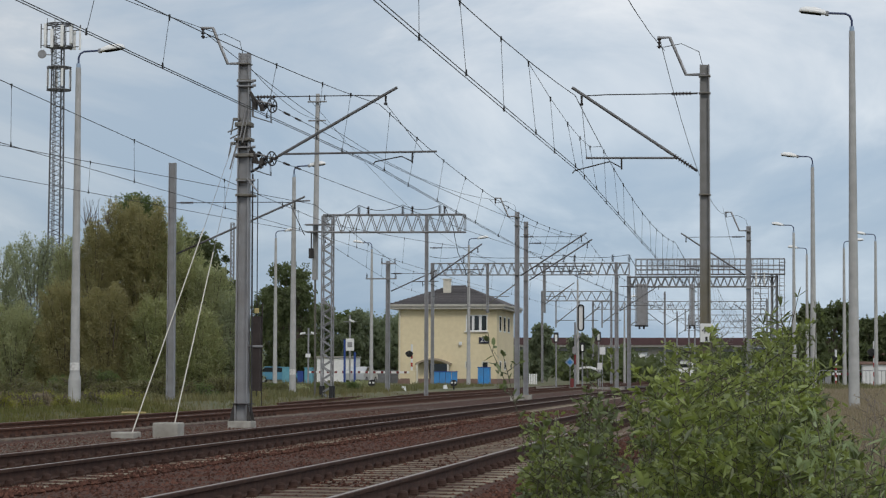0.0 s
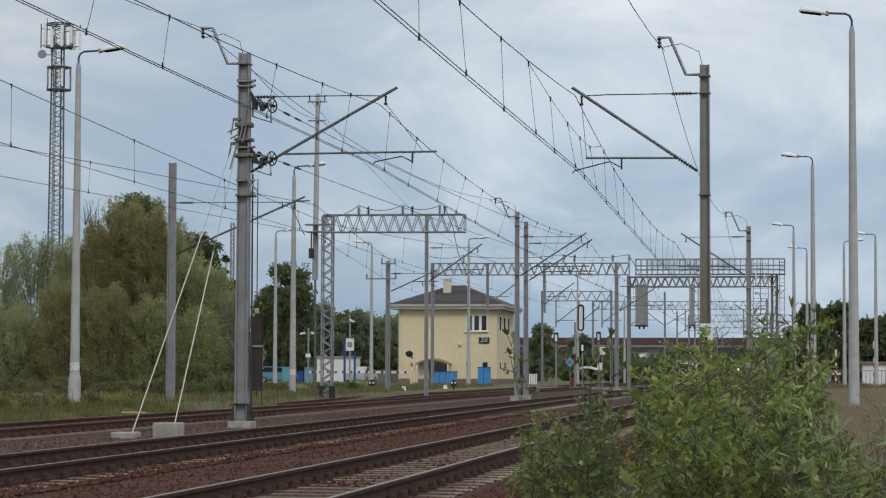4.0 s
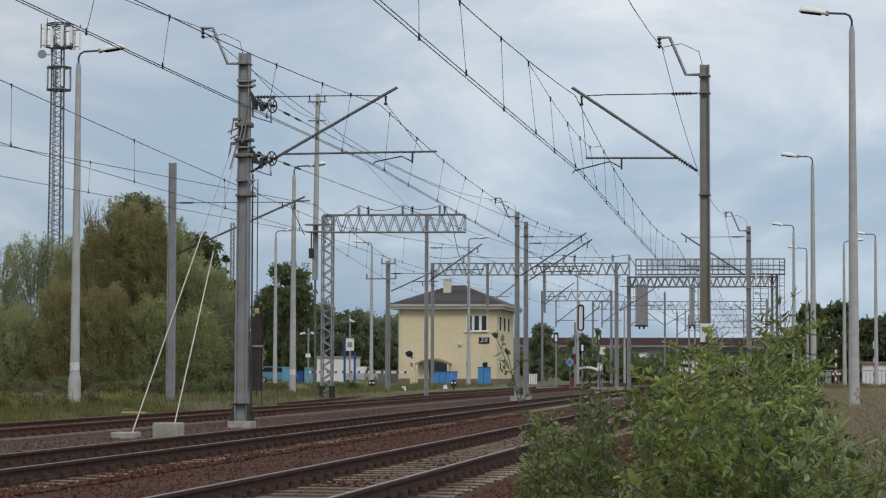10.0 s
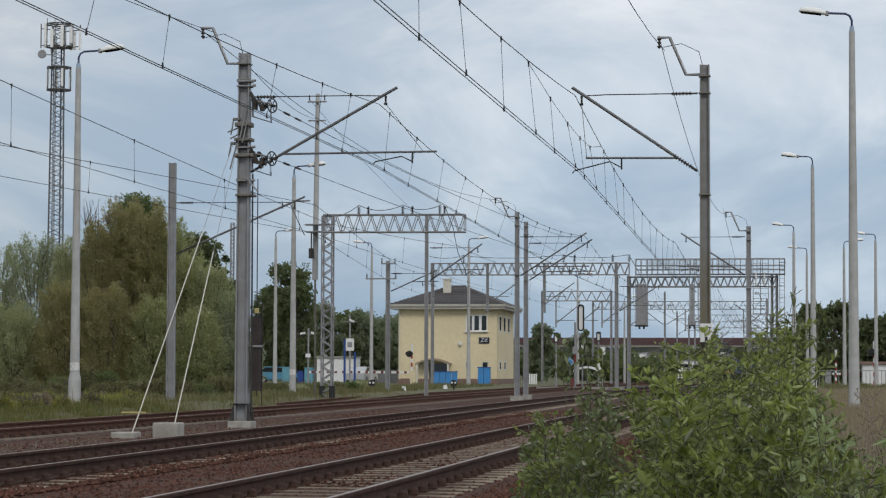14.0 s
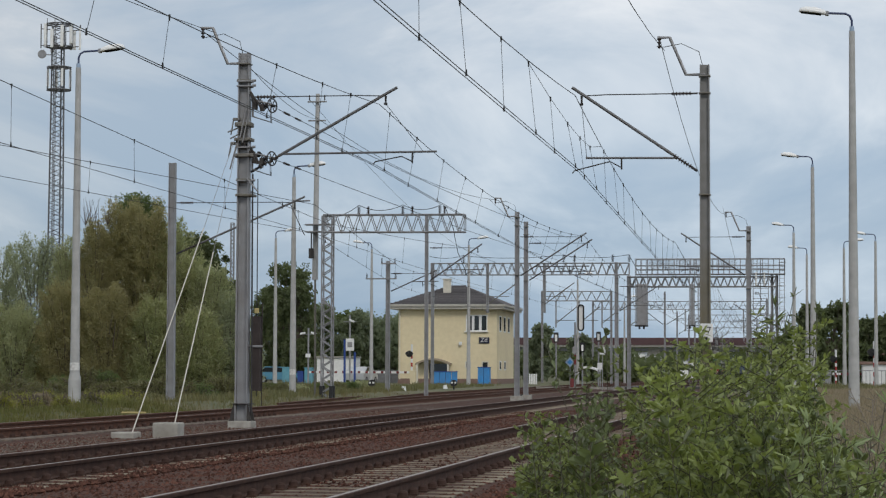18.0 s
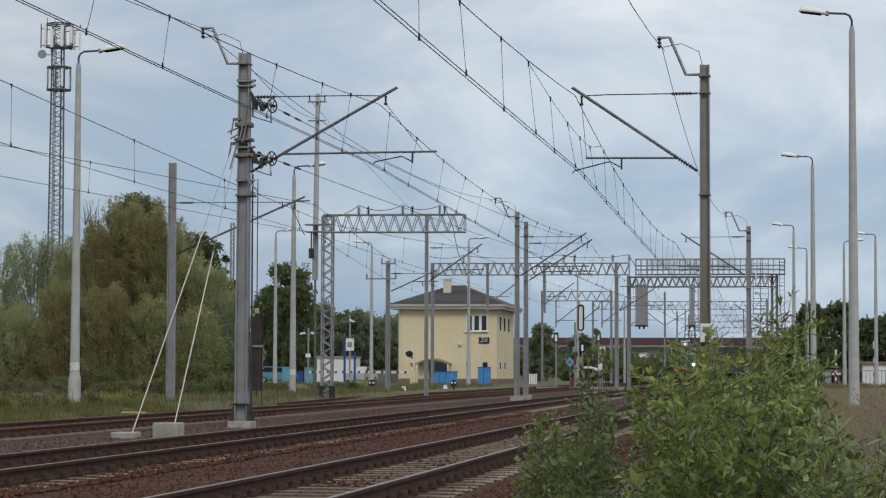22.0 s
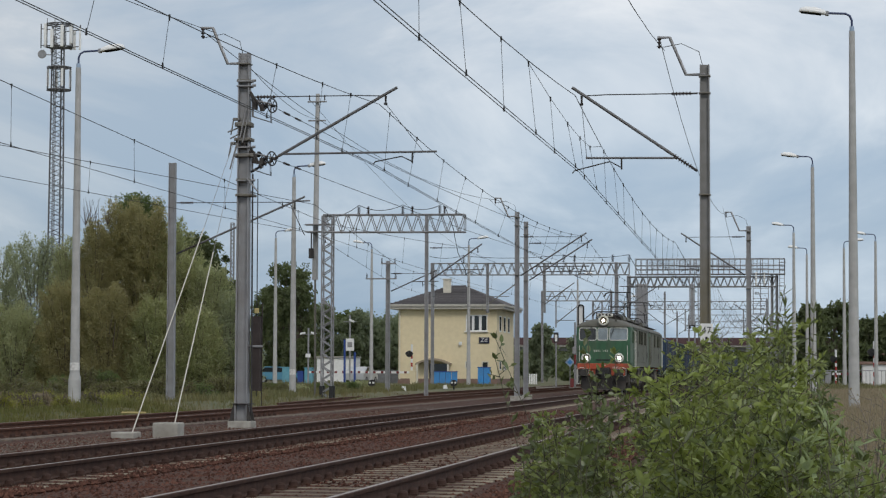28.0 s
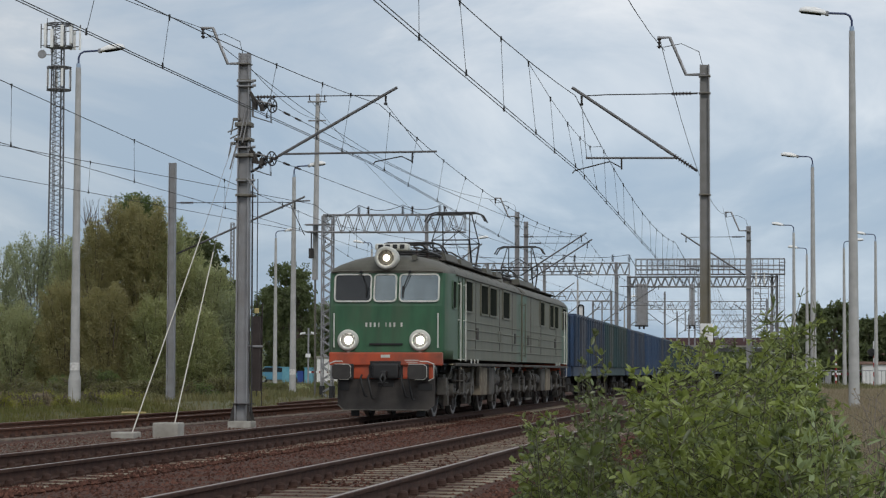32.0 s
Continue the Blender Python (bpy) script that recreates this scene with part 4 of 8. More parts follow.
def loco_section(name, front_cab):
    """One half of the twin locomotive. Its cab front stands at y = 0, its inner end at y = 15.2; rails at z = 0."""
    L = 14.8
    th = thing(name, "dusty green electric locomotive section with orange buffer beam", "locomotive", "train")
    body = part("body_shell", loco_body(L), None, th, "green painted body with a sooty grey roof")
    lean = Matrix.Rotation(radians(-9.6), 4, "X")
    # windscreens: two wide ones and a narrow middle one
    for x, w in ((-0.79, 0.82), (-0.03, 0.48), (0.77, 0.88)):
        m = Matrix.Translation((x, 0.055, 3.0)) @ lean
        b = B()
        ring_frame(b, w, 0.60, 0.07, 0.035, 0.035, m)
        fr = part("windscreen_frame", b, M_FRAME, body, "pale grey window frame")
        b = B()
        panel(b, w + 0.02, 0.62, 0.07, 0.012, m)
        part("windscreen", b, M_WINDOW if x < -0.1 else M_SKYPANE, fr, "dark reflecting windscreen" if x < -0.1 else "windscreen that mirrors the pale sky")
    for x0, x1 in ((0.55, 0.40), (-0.60, -0.45)):
        b = B()
        cyl(b, (x0, -0.01, 3.36), (x1, -0.03, 2.98), 0.014, 0.010, 6)
        cyl(b, (x1, -0.05, 3.05), (x1 - 0.02, -0.06, 2.78), 0.018, 0.012, 6)
        box(b, (x0, 0.04, 3.38), (0.07, 0.08, 0.05), 0.01)
        part("wiper", b, M_BLACK, body)
    # gutter strip over the windows
    b = B()
    tube(b, [(-1.31, 0.09, 3.37), (-1.1, 0.06, 3.395), (0, 0.04, 3.41), (1.1, 0.06, 3.395), (1.31, 0.09, 3.37)], 0.022, 6)
    part("rain_gutter", b, M_LROOF, body)
    # headlamps
    for x, z, y, r in ((-0.885, 1.79, 0.0, 0.165), (0.80, 1.79, 0.0, 0.165), (0.0, 3.70, 0.02, 0.185)):
        top = z > 3
        b = B()
        k = 24
        prof = [(r + 0.075, y + 0.30 if top else y + 0.06), (r + 0.085, y - 0.06), (r + 0.05, y - 0.11), (r, y - 0.10), (r * 0.96, y - 0.05), (r * 0.55, y + 0.0), (0.03, y + 0.02)]
        rg = [[b.verts.new((x + q * math.cos(2 * math.pi * i / k), yy, z + q * math.sin(2 * math.pi * i / k))) for i in range(k)] for q, yy in prof]
        for j, (a, c) in enumerate(zip(rg, rg[1:])):
            for i in range(k):
                f = b.faces.new((a[i], a[(i + 1) % k], c[(i + 1) % k], c[i]))
                f.smooth, f.material_index = True, (0 if j < 3 else 1)
        lamp = part("headlamp", b, [M_FRAME, M_REFLECT], body, "round headlamp with a pale rim")
        b = B()
        bmesh.ops.create_uvsphere(b, u_segments=12, v_segments=8, radius=0.07 if top else 0.085, matrix=Matrix.Translation((x, y - 0.025, z)) @ Matrix.Diagonal((1, 0.6, 1, 1)))
        part("bulb", b, (G_LAMP_W if top else G_LAMP) if front_cab else M_REFLECT, lamp, "glowing warm white lamp" if front_cab else "unlit lamp glass")
        if not top:
            b = B()
            box(b, (x, y - 0.02, z - 0.29), (0.07, 0.06, 0.06), 0.015)
            part("lamp_bracket", b, M_FRAME, body)
    # white casing with four dark openings behind the upper headlamp
    b = B()
    box(b, (0.04, 0.62, 3.98), (0.80, 0.34, 0.16), 0.05)
    vent = part("roof_vent_casing", b, M_FRAME, body, "off-white casing with four dark openings")
    for i in range(4):
        b = B()
        box(b, (-0.22 + i * 0.17, 0.448, 3.985), (0.115, 0.02, 0.10), 0.01)
        part("opening", b, M_BLACK, vent)
    for x in (0.62,):
        b = B()
        cyl(b, (x, 0.25, 3.72), (x, 0.65, 3.72), 0.05, 0.035, 12)
        cyl(b, (x, 0.22, 3.72), (x, 0.27, 3.72), 0.07, 0.05, 12)
        part("horn", b, M_LROOF, body)
    # handrails, number strokes and step grille on the front
    for x in (-1.22, 1.22):
        b = B()
        cyl(b, (x, -0.05, 1.62), (x, -0.05, 2.42), 0.016, 0.016, 8)
        for z in (1.64, 2.40):
            cyl(b, (x, -0.05, z), (x, 0.03, z), 0.014, 0.014, 6)
        part("front_handrail", b, M_FRAME, body, "white grab rail")
    plate = part("number_plinth", (lambda q: (box(q, (-0.02, -0.001, 2.09), (1.0, 0.006, 0.012)), q)[1])(B()), M_GREEN, body)
    x = -0.50
    for ch in (3, 3, 3, 2, 0, 2, 3, 3, 0, 3):
        if ch:
            nb = B()
            box(nb, (x + 0.035, -0.006, 2.15), (0.042 if ch == 3 else 0.02, 0.008, 0.10))
            part("number_bar", nb, M_FRAME, plate)
        x += 0.098 if ch else 0.07
    b = B()
    box(b, (0.0, -0.02, 1.70), (0.78, 0.05, 0.05), 0.01)
    part("step_ledge", b, M_BLACK, body)
    # orange buffer beam and apron
    b = B()
    box(b, (0, 0.0, 1.36), (2.66, 0.16, 0.30), 0.03)
    box(b, (0, 0.05, 1.08), (2.2, 0.12, 0.36), 0.03)
    beam = part("buffer_beam", b, M_ORANGE, body, "orange red buffer beam")
    b = B()
    box(b, (0, -0.086, 1.42), (0.22, 0.012, 0.07), 0.005)
    part("builder_plate", b, M_FRAME, beam, "small pale maker's plate")
    b = B()
    box(b, (0, -0.082, 1.24), (0.72, 0.012, 0.14), 0.02)
    box(b, (0, -0.012, 1.06), (0.80, 0.012, 0.30), 0.02)
    part("greasy_patch", b, M_BLACK, beam, "black greasy plate behind the coupling")
    b = B()
    for i in range(3):
        box(b, (0.62, -0.083, 1.33 - i * 0.045), (0.34 - 0.08 * i, 0.006, 0.016))
    part("small_lettering_bars", b, M_FRAME, beam)
    for x in (-0.935, 0.825):
        b = B()
        cyl(b, (x, -0.02, 1.06), (x, -0.40, 1.06), 0.13, 0.11, 14)
        box(b, (x, -0.06, 1.06), (0.38, 0.06, 0.38), 0.03)
        bf = part("buffer", b, M_BLACK, body, "black buffer with a rounded plate")
        b = B()
        o = rrect(0.46, 0.35, 0.09)
        va = [b.verts.new((x + p[0], -0.56, 1.06 + p[1])) for p in o]
        vb = [b.verts.new((x + p[0] * 0.94, -0.62, 1.06 + p[1] * 0.92)) for p in o]
        vc = [b.verts.new((x + p[0] * 0.95, -0.40 - 0.1, 1.06 + p[1] * 0.95)) for p in o]
        for i in range(len(o)):
            j = (i + 1) % len(o)
            b.faces.new((va[i], va[j], vb[j], vb[i]))
            b.faces.new((va[i], va[j], vc[j], vc[i]))
        b.faces.new(vb), b.faces.new(vc)
        cyl(b, (x, -0.5, 1.06), (x, -0.38, 1.06), 0.10, 0.10, 12)
        part("buffer_plate", b, M_BUFFER, bf)
        b = B()
        tube(b, [(x - 0.16, -0.60, 1.235), (x + 0.15, -0.60, 1.235), (x + 0.215, -0.60, 1.18), (x + 0.225, -0.60, 0.96), (x + 0.16, -0.60, 0.885), (x - 0.05, -0.60, 0.885)], 0.008, 6)
        part("buffer_edge", b, M_FRAME, bf, "worn pale buffer edge")
        b = B()
        sx = 1 if x > 0 else -1
        tube(b, [(x + sx * 0.22, -0.3, 0.86), (x + sx * 0.35, -0.35, 0.92), (x + sx * 0.35, -0.35, 1.24), (x + sx * 0.20, -0.35, 1.30), (x + sx * 0.02, -0.35, 1.30)], 0.014, 6)
        part("shunter_handrail", b, M_FRAME, body, "white bent grab rail")
    b = B()
    box(b, (0, -0.06, 1.08), (0.62, 0.14, 0.36), 0.05)
    box(b, (0, -0.20, 1.02), (0.14, 0.30, 0.12), 0.03)
    tube(b, [(0.0, -0.34, 1.02), (-0.06, -0.42, 0.92), (0.0, -0.42, 0.74), (0.06, -0.42, 0.92), (0.0, -0.34, 1.02)], 0.028, 8)
    cyl(b, (-0.12, -0.40, 0.80), (0.12, -0.40, 0.80), 0.022, 0.022, 8)
    part("coupling", b, M_BLACK, body, "black screw coupling")
    for x, zb in ((-0.55, 0.52), (-0.38, 0.46), (0.40, 0.50), (0.56, 0.44)):
        b = B()
        tube(b, [(x, -0.10, 0.98), (x, -0.24, 0.92), (x + 0.05, -0.30, 0.72), (x + 0.10, -0.26, zb), (x + 0.14, -0.2, zb - 0.02)], 0.024, 7)
        part("brake_hose", b, M_BLACK, body)
    b = B()
    prism(b, [(-1.14, 0.92), (-1.14, 0.30), (-1.0, 0.17), (1.0, 0.17), (1.14, 0.30), (1.14, 0.92)], 0.02, 0.10)
    plough = part("plough", b, M_PLOUGH, body, "grey dusty snow plough")
    # flat black boxes on the plough stand in for the shade in its cut-outs
    for x, w, z, h in ((-0.98, 0.24, 0.76, 0.26), (0.92, 0.34, 0.72, 0.16), (0.0, 0.36, 0.80, 0.16)):
        b = B()
        box(b, (x, 0.012, z), (w, 0.02, h), 0.006)
        part("recess", b, M_BLACK, plough)
    b = B()
    tube(b, [(-1.13, 0.01, 0.30), (-1.0, 0.01, 0.18), (1.0, 0.01, 0.18), (1.13, 0.01, 0.30)], 0.016, 6)
    part("plough_edge", b, M_BOGIE, plough, "worn lower edge")
    b = B()
    for x in (-1.0, 1.0):
        cyl(b, (x, 0.3, 0.35), (x, 0.3, 0.98), 0.03, 0.03, 6)
    box(b, (0, 0.35, 0.75), (2.1, 0.3, 0.6), 0.05)
    part("plough_stay", b, M_BLACK, plough)
    for x in (-0.84, 0.84):
        b = B()
        cyl(b, (x, 0.35, 0.55), (x * 0.92, 0.30, 0.05), 0.03, 0.03, 6)
        box(b, (x * 0.92, 0.3, 0.10), (0.20, 0.05, 0.14), 0.02)
        part("rail_guard", b, M_BLACK, body)
    # both sides
    for s in (-1, 1):
        turn = Matrix.Rotation(radians(90 * s), 4, "Z")
        for y0, y1 in (((2.95, 4.25), (5.75, 7.25), (7.5, 9.05), (10.3, 11.9)) if front_cab else ((1.4, 2.85), (4.2, 5.55), (5.75, 7.1), (8.7, 10.1))):
            m = Matrix.Translation((s * (HW + 0.002), (y0 + y1) / 2, 2.92)) @ turn
            b = B()
            ring_frame(b, y1 - y0 - 0.1, 0.72, 0.05, 0.05, 0.03, m)
            fr = part("side_window_frame", b, M_SIDE, body)
            b = B()
            panel(b, y1 - y0 - 0.08, 0.74, 0.05, 0.008, m)
            part("side_window", b, M_DIRTYGLASS, fr, "dark dirty side window")
        if front_cab:
            m = Matrix.Translation((s * (HW + 0.001), 1.12, 2.88)) @ turn
            b = B()
            ring_frame(b, 0.52, 0.62, 0.06, 0.03, 0.025, m)
            fr = part("cab_side_window_frame", b, M_CABSIDE, body)
            b = B()
            panel(b, 0.54, 0.64, 0.06, 0.008, m)
            part("cab_side_window", b, M_DIRTYGLASS, fr)
            m = Matrix.Translation((s * (HW + 0.001), 2.18, 2.36)) @ turn
            b = B()
            ring_frame(b, 0.60, 1.95, 0.05, 0.03, 0.02, m)
            dr = part("cab_door", b, M_CABSIDE, body, "green cab door")
            b = B()
            panel(b, 0.34, 0.55, 0.05, 0.01, Matrix.Translation((s * (HW + 0.002), 2.18, 2.95)) @ turn)
            part("door_window", b, M_DIRTYGLASS, dr)
        for y in (1.78, 2.62):
            b = B()
            cyl(b, (s * (HW + 0.07), y, 1.32), (s * (HW + 0.07), y, 3.2), 0.018, 0.018, 8)
            for z in (1.36, 2.3, 3.16):
                cyl(b, (s * (HW + 0.07), y, z), (s * HW, y, z), 0.014, 0.014, 6)
            part("door_handrail", b, M_FRAME, body, "white vertical handrail")
        b = B()
        for z in (0.55, 0.85, 1.12):
            box(b, (s * 1.36, 2.2, z), (0.22, 0.55, 0.035), 0.008)
        for y in (1.95, 2.45):
            cyl(b, (s * 1.44, y, 0.52), (s * 1.44, y, 1.28), 0.02, 0.02, 6)
        part("cab_steps", b, M_UNDER, body)
        for z in (1.62, 1.86, 2.10, 2.30):
            b = B()
            box(b, (s * (HW + 0.004), 8.7, z), (0.026, 11.7, 0.028), 0.008)
            part("side_rib", b, M_SIDE, body)
        for y in (5.2, 9.6, 10.1, 13.3):
            b = B()
            box(b, (s * (HW + 0.004), y, 2.02), (0.02, 0.42, 0.3), 0.006)
            for i in range(5):
                box(b, (s * (HW + 0.012), y, 1.92 + i * 0.05), (0.02, 0.36, 0.014))
            part("louvre", b, M_UNDER if y in (5.2, 13.3) else M_SIDE, body)
        b = B()
        cyl(b, (s * (HW + 0.06), L - 0.2, 1.5), (s * (HW + 0.06), L - 0.2, 3.1), 0.018, 0.018, 8)
        for z in (1.55, 3.05):
            cyl(b, (s * (HW + 0.06), L - 0.2, z), (s * HW, L - 0.2, z), 0.014, 0.014, 6)
        part("end_handrail", b, M_SIDE, body, "painted vertical handrail")
        for y in (4.9, 9.7, 12.6):
            b = B()
            box(b, (s * (HW + 0.003), y, 2.47), (0.016, 0.03, 1.7), 0.004)
            part("panel_seam", b, M_UNDER, body)
        b = B()
        box(b, (s * (HW + 0.02), 8.1, 3.36), (0.05, 13.3, 0.035), 0.012)
        part("roof_gutter", b, M_LROOF, body)
        b = B()
        box(b, (s * 1.44, 7.9, 1.24), (0.08, 13.6, 0.07), 0.01)
        part("sill_beam", b, M_UNDER, body)
        for y, w, mt in ((6.9, 1.3, M_SLEEPER), (8.5, 1.1, M_UNDER)):
            b = B()
            box(b, (s * 1.12, y, 0.82), (0.5, w, 0.72), 0.03)
            part("equipment_box", b, mt, body)
        for y in (6.2, 7.7, 9.2):
            b = B()
            box(b, (s * 1.3, y, 0.95), (0.10, 0.10, 0.5), 0.02)
            part("bracket", b, M_UNDER, body)
        b = B()
        cyl(b, (s * 1.2, 9.4, 0.85), (s * 1.2, 10.4, 0.85), 0.16, 0.16, 14)
        part("air_tank", b, M_UNDER, body)
        b = B()
        for y in (3.9, 4.5, 5.1):
            cyl(b, (s * (HW + 0.03), y, 1.28), (s * (HW + 0.03), y, 1.38), 0.02, 0.02, 6)
        part("white_marks", b, M_FRAME, body)
    b = B()
    box(b, (0, L + 0.08, 2.3), (2.3, 0.2, 2.0), 0.05)
    part("gangway_bellows", b, M_BLACK, body, "black gangway bellows")
    # roof gear
    for y, l, h, w in ((5.9, 2.1, 0.30, 1.5), (8.4, 2.2, 0.26, 1.6), (13.9, 1.3, 0.28, 1.4)):
        b = B()
        prism(b, [(-w / 2, 3.62), (w / 2, 3.62), (w / 2 - 0.12, 3.78 + h), (-w / 2 + 0.12, 3.78 + h)], y - l / 2, y + l / 2)
        part("roof_housing", b, M_LROOF, body)
    b = B()
    for x in (-0.45, 0.45):
        tube(b, [(x, 1.2, 4.02), (x, 2.8, 4.04), (x, 7.2, 4.2), (x, 10.2, 4.1), (x, 13.0, 4.1)], 0.022, 6)
    part("roof_busbar", b, M_DARK, body)
    for y in (1.6, 5.0, 7.1, 9.7, 13.0):
        for x in (-0.45, 0.45):
            insulator(body, (x, y, 3.74), (x, y, 4.04), 4, 0.06)
    for x in (-0.95, 0.95):
        b = B()
        box(b, (x, 7.4, 3.74), (0.34, 11.0, 0.03), 0.008)
        for y in (2.4, 4.4, 6.4, 8.4, 10.4, 12.4):
            box(b, (x, y, 3.68), (0.06, 0.06, 0.12))
        part("roof_walkway", b, M_UNDER, body)
    for i in range(7):
        b = B()
        tube(b, [(HW * 0.99, 1.4 + i * 2.0, 3.43), (HW * 0.86, 1.4 + i * 2.0, 3.60), (HW * 0.6, 1.4 + i * 2.0, 3.74)], 0.014, 5)
        part("roof_seam", b, M_LROOF, body)
    return th


def locomotive():
    wheel = wheelset_mesh(0.625)
    a = loco_section("electric_locomotive", True)
    pantograph(a, 3.6, 3.82, 0.26)
    pantograph(a, 11.2, 3.82, 1.54)
    for y in (3.55, 11.75):
        loco_bogie(a, y, wheel)
    b = loco_section("electric_locomotive", False)
    pantograph(b, 11.5, 3.82, 0.26)
    pantograph(b, 3.3, 3.82, 1.44)
    for y in (3.55, 11.75):
        loco_bogie(b, y, wheel)
    return a, b


def wagon(paint, end_paint, label):
    """Open-topped bogie wagon, 14.04 m over the buffers; its end stands at y = 0, the load bed from 0.62 to 13.42."""
    th = thing("open_wagon", label, "freight wagon", "train")
    y0, y1, hw, zb, zt = 0.62, 13.42, 1.44, 1.27, 3.16
    for s in (-1, 1):
        b = B()
        box(b, (s * hw, (y0 + y1) / 2, (zb + zt) / 2), (0.06, y1 - y0, zt - zb), 0.01)
        wall = part("side_wall", b, paint, th)
        b = B()
        box(b, (s * (hw + 0.02), (y0 + y1) / 2, zt), (0.14, y1 - y0 + 0.1, 0.12), 0.03)
        part("top_rail", b, paint, wall)
        for i in range(13):
            y = y0 + 0.04 + i * (y1 - y0 - 0.08) / 12
            b = B()
            box(b, (s * (hw + 0.07), y, (zb + zt) / 2), (0.11, 0.14 if i % 3 else 0.2, zt - zb), 0.03)
            part("rib", b, paint, wall)
        for y in (4.1, 9.9):
            b = B()
            box(b, (s * (hw + 0.05), y, 2.2), (0.06, 1.7, 1.7), 0.03)
            cyl(b, (s * (hw + 0.10), y, 1.45), (s * (hw + 0.10), y, 2.9), 0.025, 0.025, 6)
            part("side_door", b, paint, wall)
        b = B()
        box(b, (s * 1.38, 7.02, 1.10), (0.12, 12.8, 0.36), 0.02)
        part("sole_bar", b, paint, th)
        b = B()
        for i in range(4):
            box(b, (s * (hw + 0.034), 1.9 + i * 3.1, 1.55), (0.006, 0.8, 0.05))
            box(b, (s * (hw + 0.034), 1.9 + i * 3.1, 1.66), (0.006, 0.5, 0.05))
        part("lettering_bars", b, M_FRAME, wall)
    for y, e in ((y0, -1), (y1, 1)):
        b = B()
        box(b, (0, y, (zb + zt) / 2), (2.88, 0.06, zt - zb), 0.01)
        end = part("end_wall", b, end_paint, th)
        for x in (-1.38, -0.5, 0.5, 1.38):
            b = B()
            box(b, (x, y + e * 0.07, (zb + zt) / 2), (0.14, 0.10, zt - zb), 0.03)
            part("end_rib", b, end_paint, end)
        b = B()
        box(b, (0, y + e * 0.03, zt), (2.95, 0.12, 0.12), 0.03)
        part("end_rail", b, end_paint, end)
        b = B()
        box(b, (0, y + e * 0.02, 1.08), (2.7, 0.16, 0.36), 0.02)
        part("headstock", b, end_paint, th)
        for x in (-0.875, 0.875):
            b = B()
            cyl(b, (x, y, 1.05), (x, y + e * 0.56, 1.05), 0.10, 0.09, 12)
            cyl(b, (x, y + e * 0.56, 1.05), (x, y + e * 0.61, 1.05), 0.23, 0.21, 16)
            part("buffer", b, M_BLACK, th)
        b = B()
        box(b, (0, y + e * 0.3, 1.0), (0.10, 0.62, 0.10), 0.02)
        part("coupling", b, M_BLACK, th)
    b = B()
    box(b, (0, 7.02, 1.23), (2.8, 12.7, 0.08))
    part("wagon_floor", b, M_UNDER, th)
    # heaped load below the rim
    rng = np.random.default_rng(5)
    xs, ys = np.linspace(-1.4, 1.4, 9), np.linspace(0.7, 13.3, 40)
    v = [(x, y, 2.72 + 0.22 * math.cos(x * 1.05) * abs(math.sin(y * 0.5)) + rng.uniform(-0.05, 0.05)) for y in ys for x in xs]
    f = [(j * 9 + i, j * 9 + i + 1, (j + 1) * 9 + i + 1, (j + 1) * 9 + i) for j in range(39) for i in range(8)]
    part("load", raw("load", v, f, M_COAL), None, th, "dark loose load")
    wm = wheelset_mesh(0.46, 1.08)
    for yc in (2.52, 11.52):
        b = B()
        for s in (-1, 1):
            prism(b, [(yc - 1.25, 0.62), (yc - 1.1, 0.36), (yc - 0.75, 0.36), (yc - 0.5, 0.62), (yc + 0.5, 0.62), (yc + 0.75, 0.36), (yc + 1.1, 0.36), (yc + 1.25, 0.62), (yc + 0.6, 0.86), (yc - 0.6, 0.86)], s * 1.0 - 0.06, s * 1.0 + 0.06, axis="X")
        box(b, (0, yc, 0.76), (2.0, 0.4, 0.3), 0.03)
        bg = part("bogie", b, M_UNDER, th)
        for e in (-0.9, 0.9):
            part("wheelset", wm, None, th, at=Matrix.Translation((0, yc + e, 0.46)))
            for s in (-1, 1):
                b = B()
                box(b, (s * 1.08, yc + e, 0.46), (0.18, 0.34, 0.28), 0.05)
                part("axle_box", b, M_UNDER, bg)
    return th

# ---------------------------------------------------------------- masts and wires in place
asphalt_crossing()


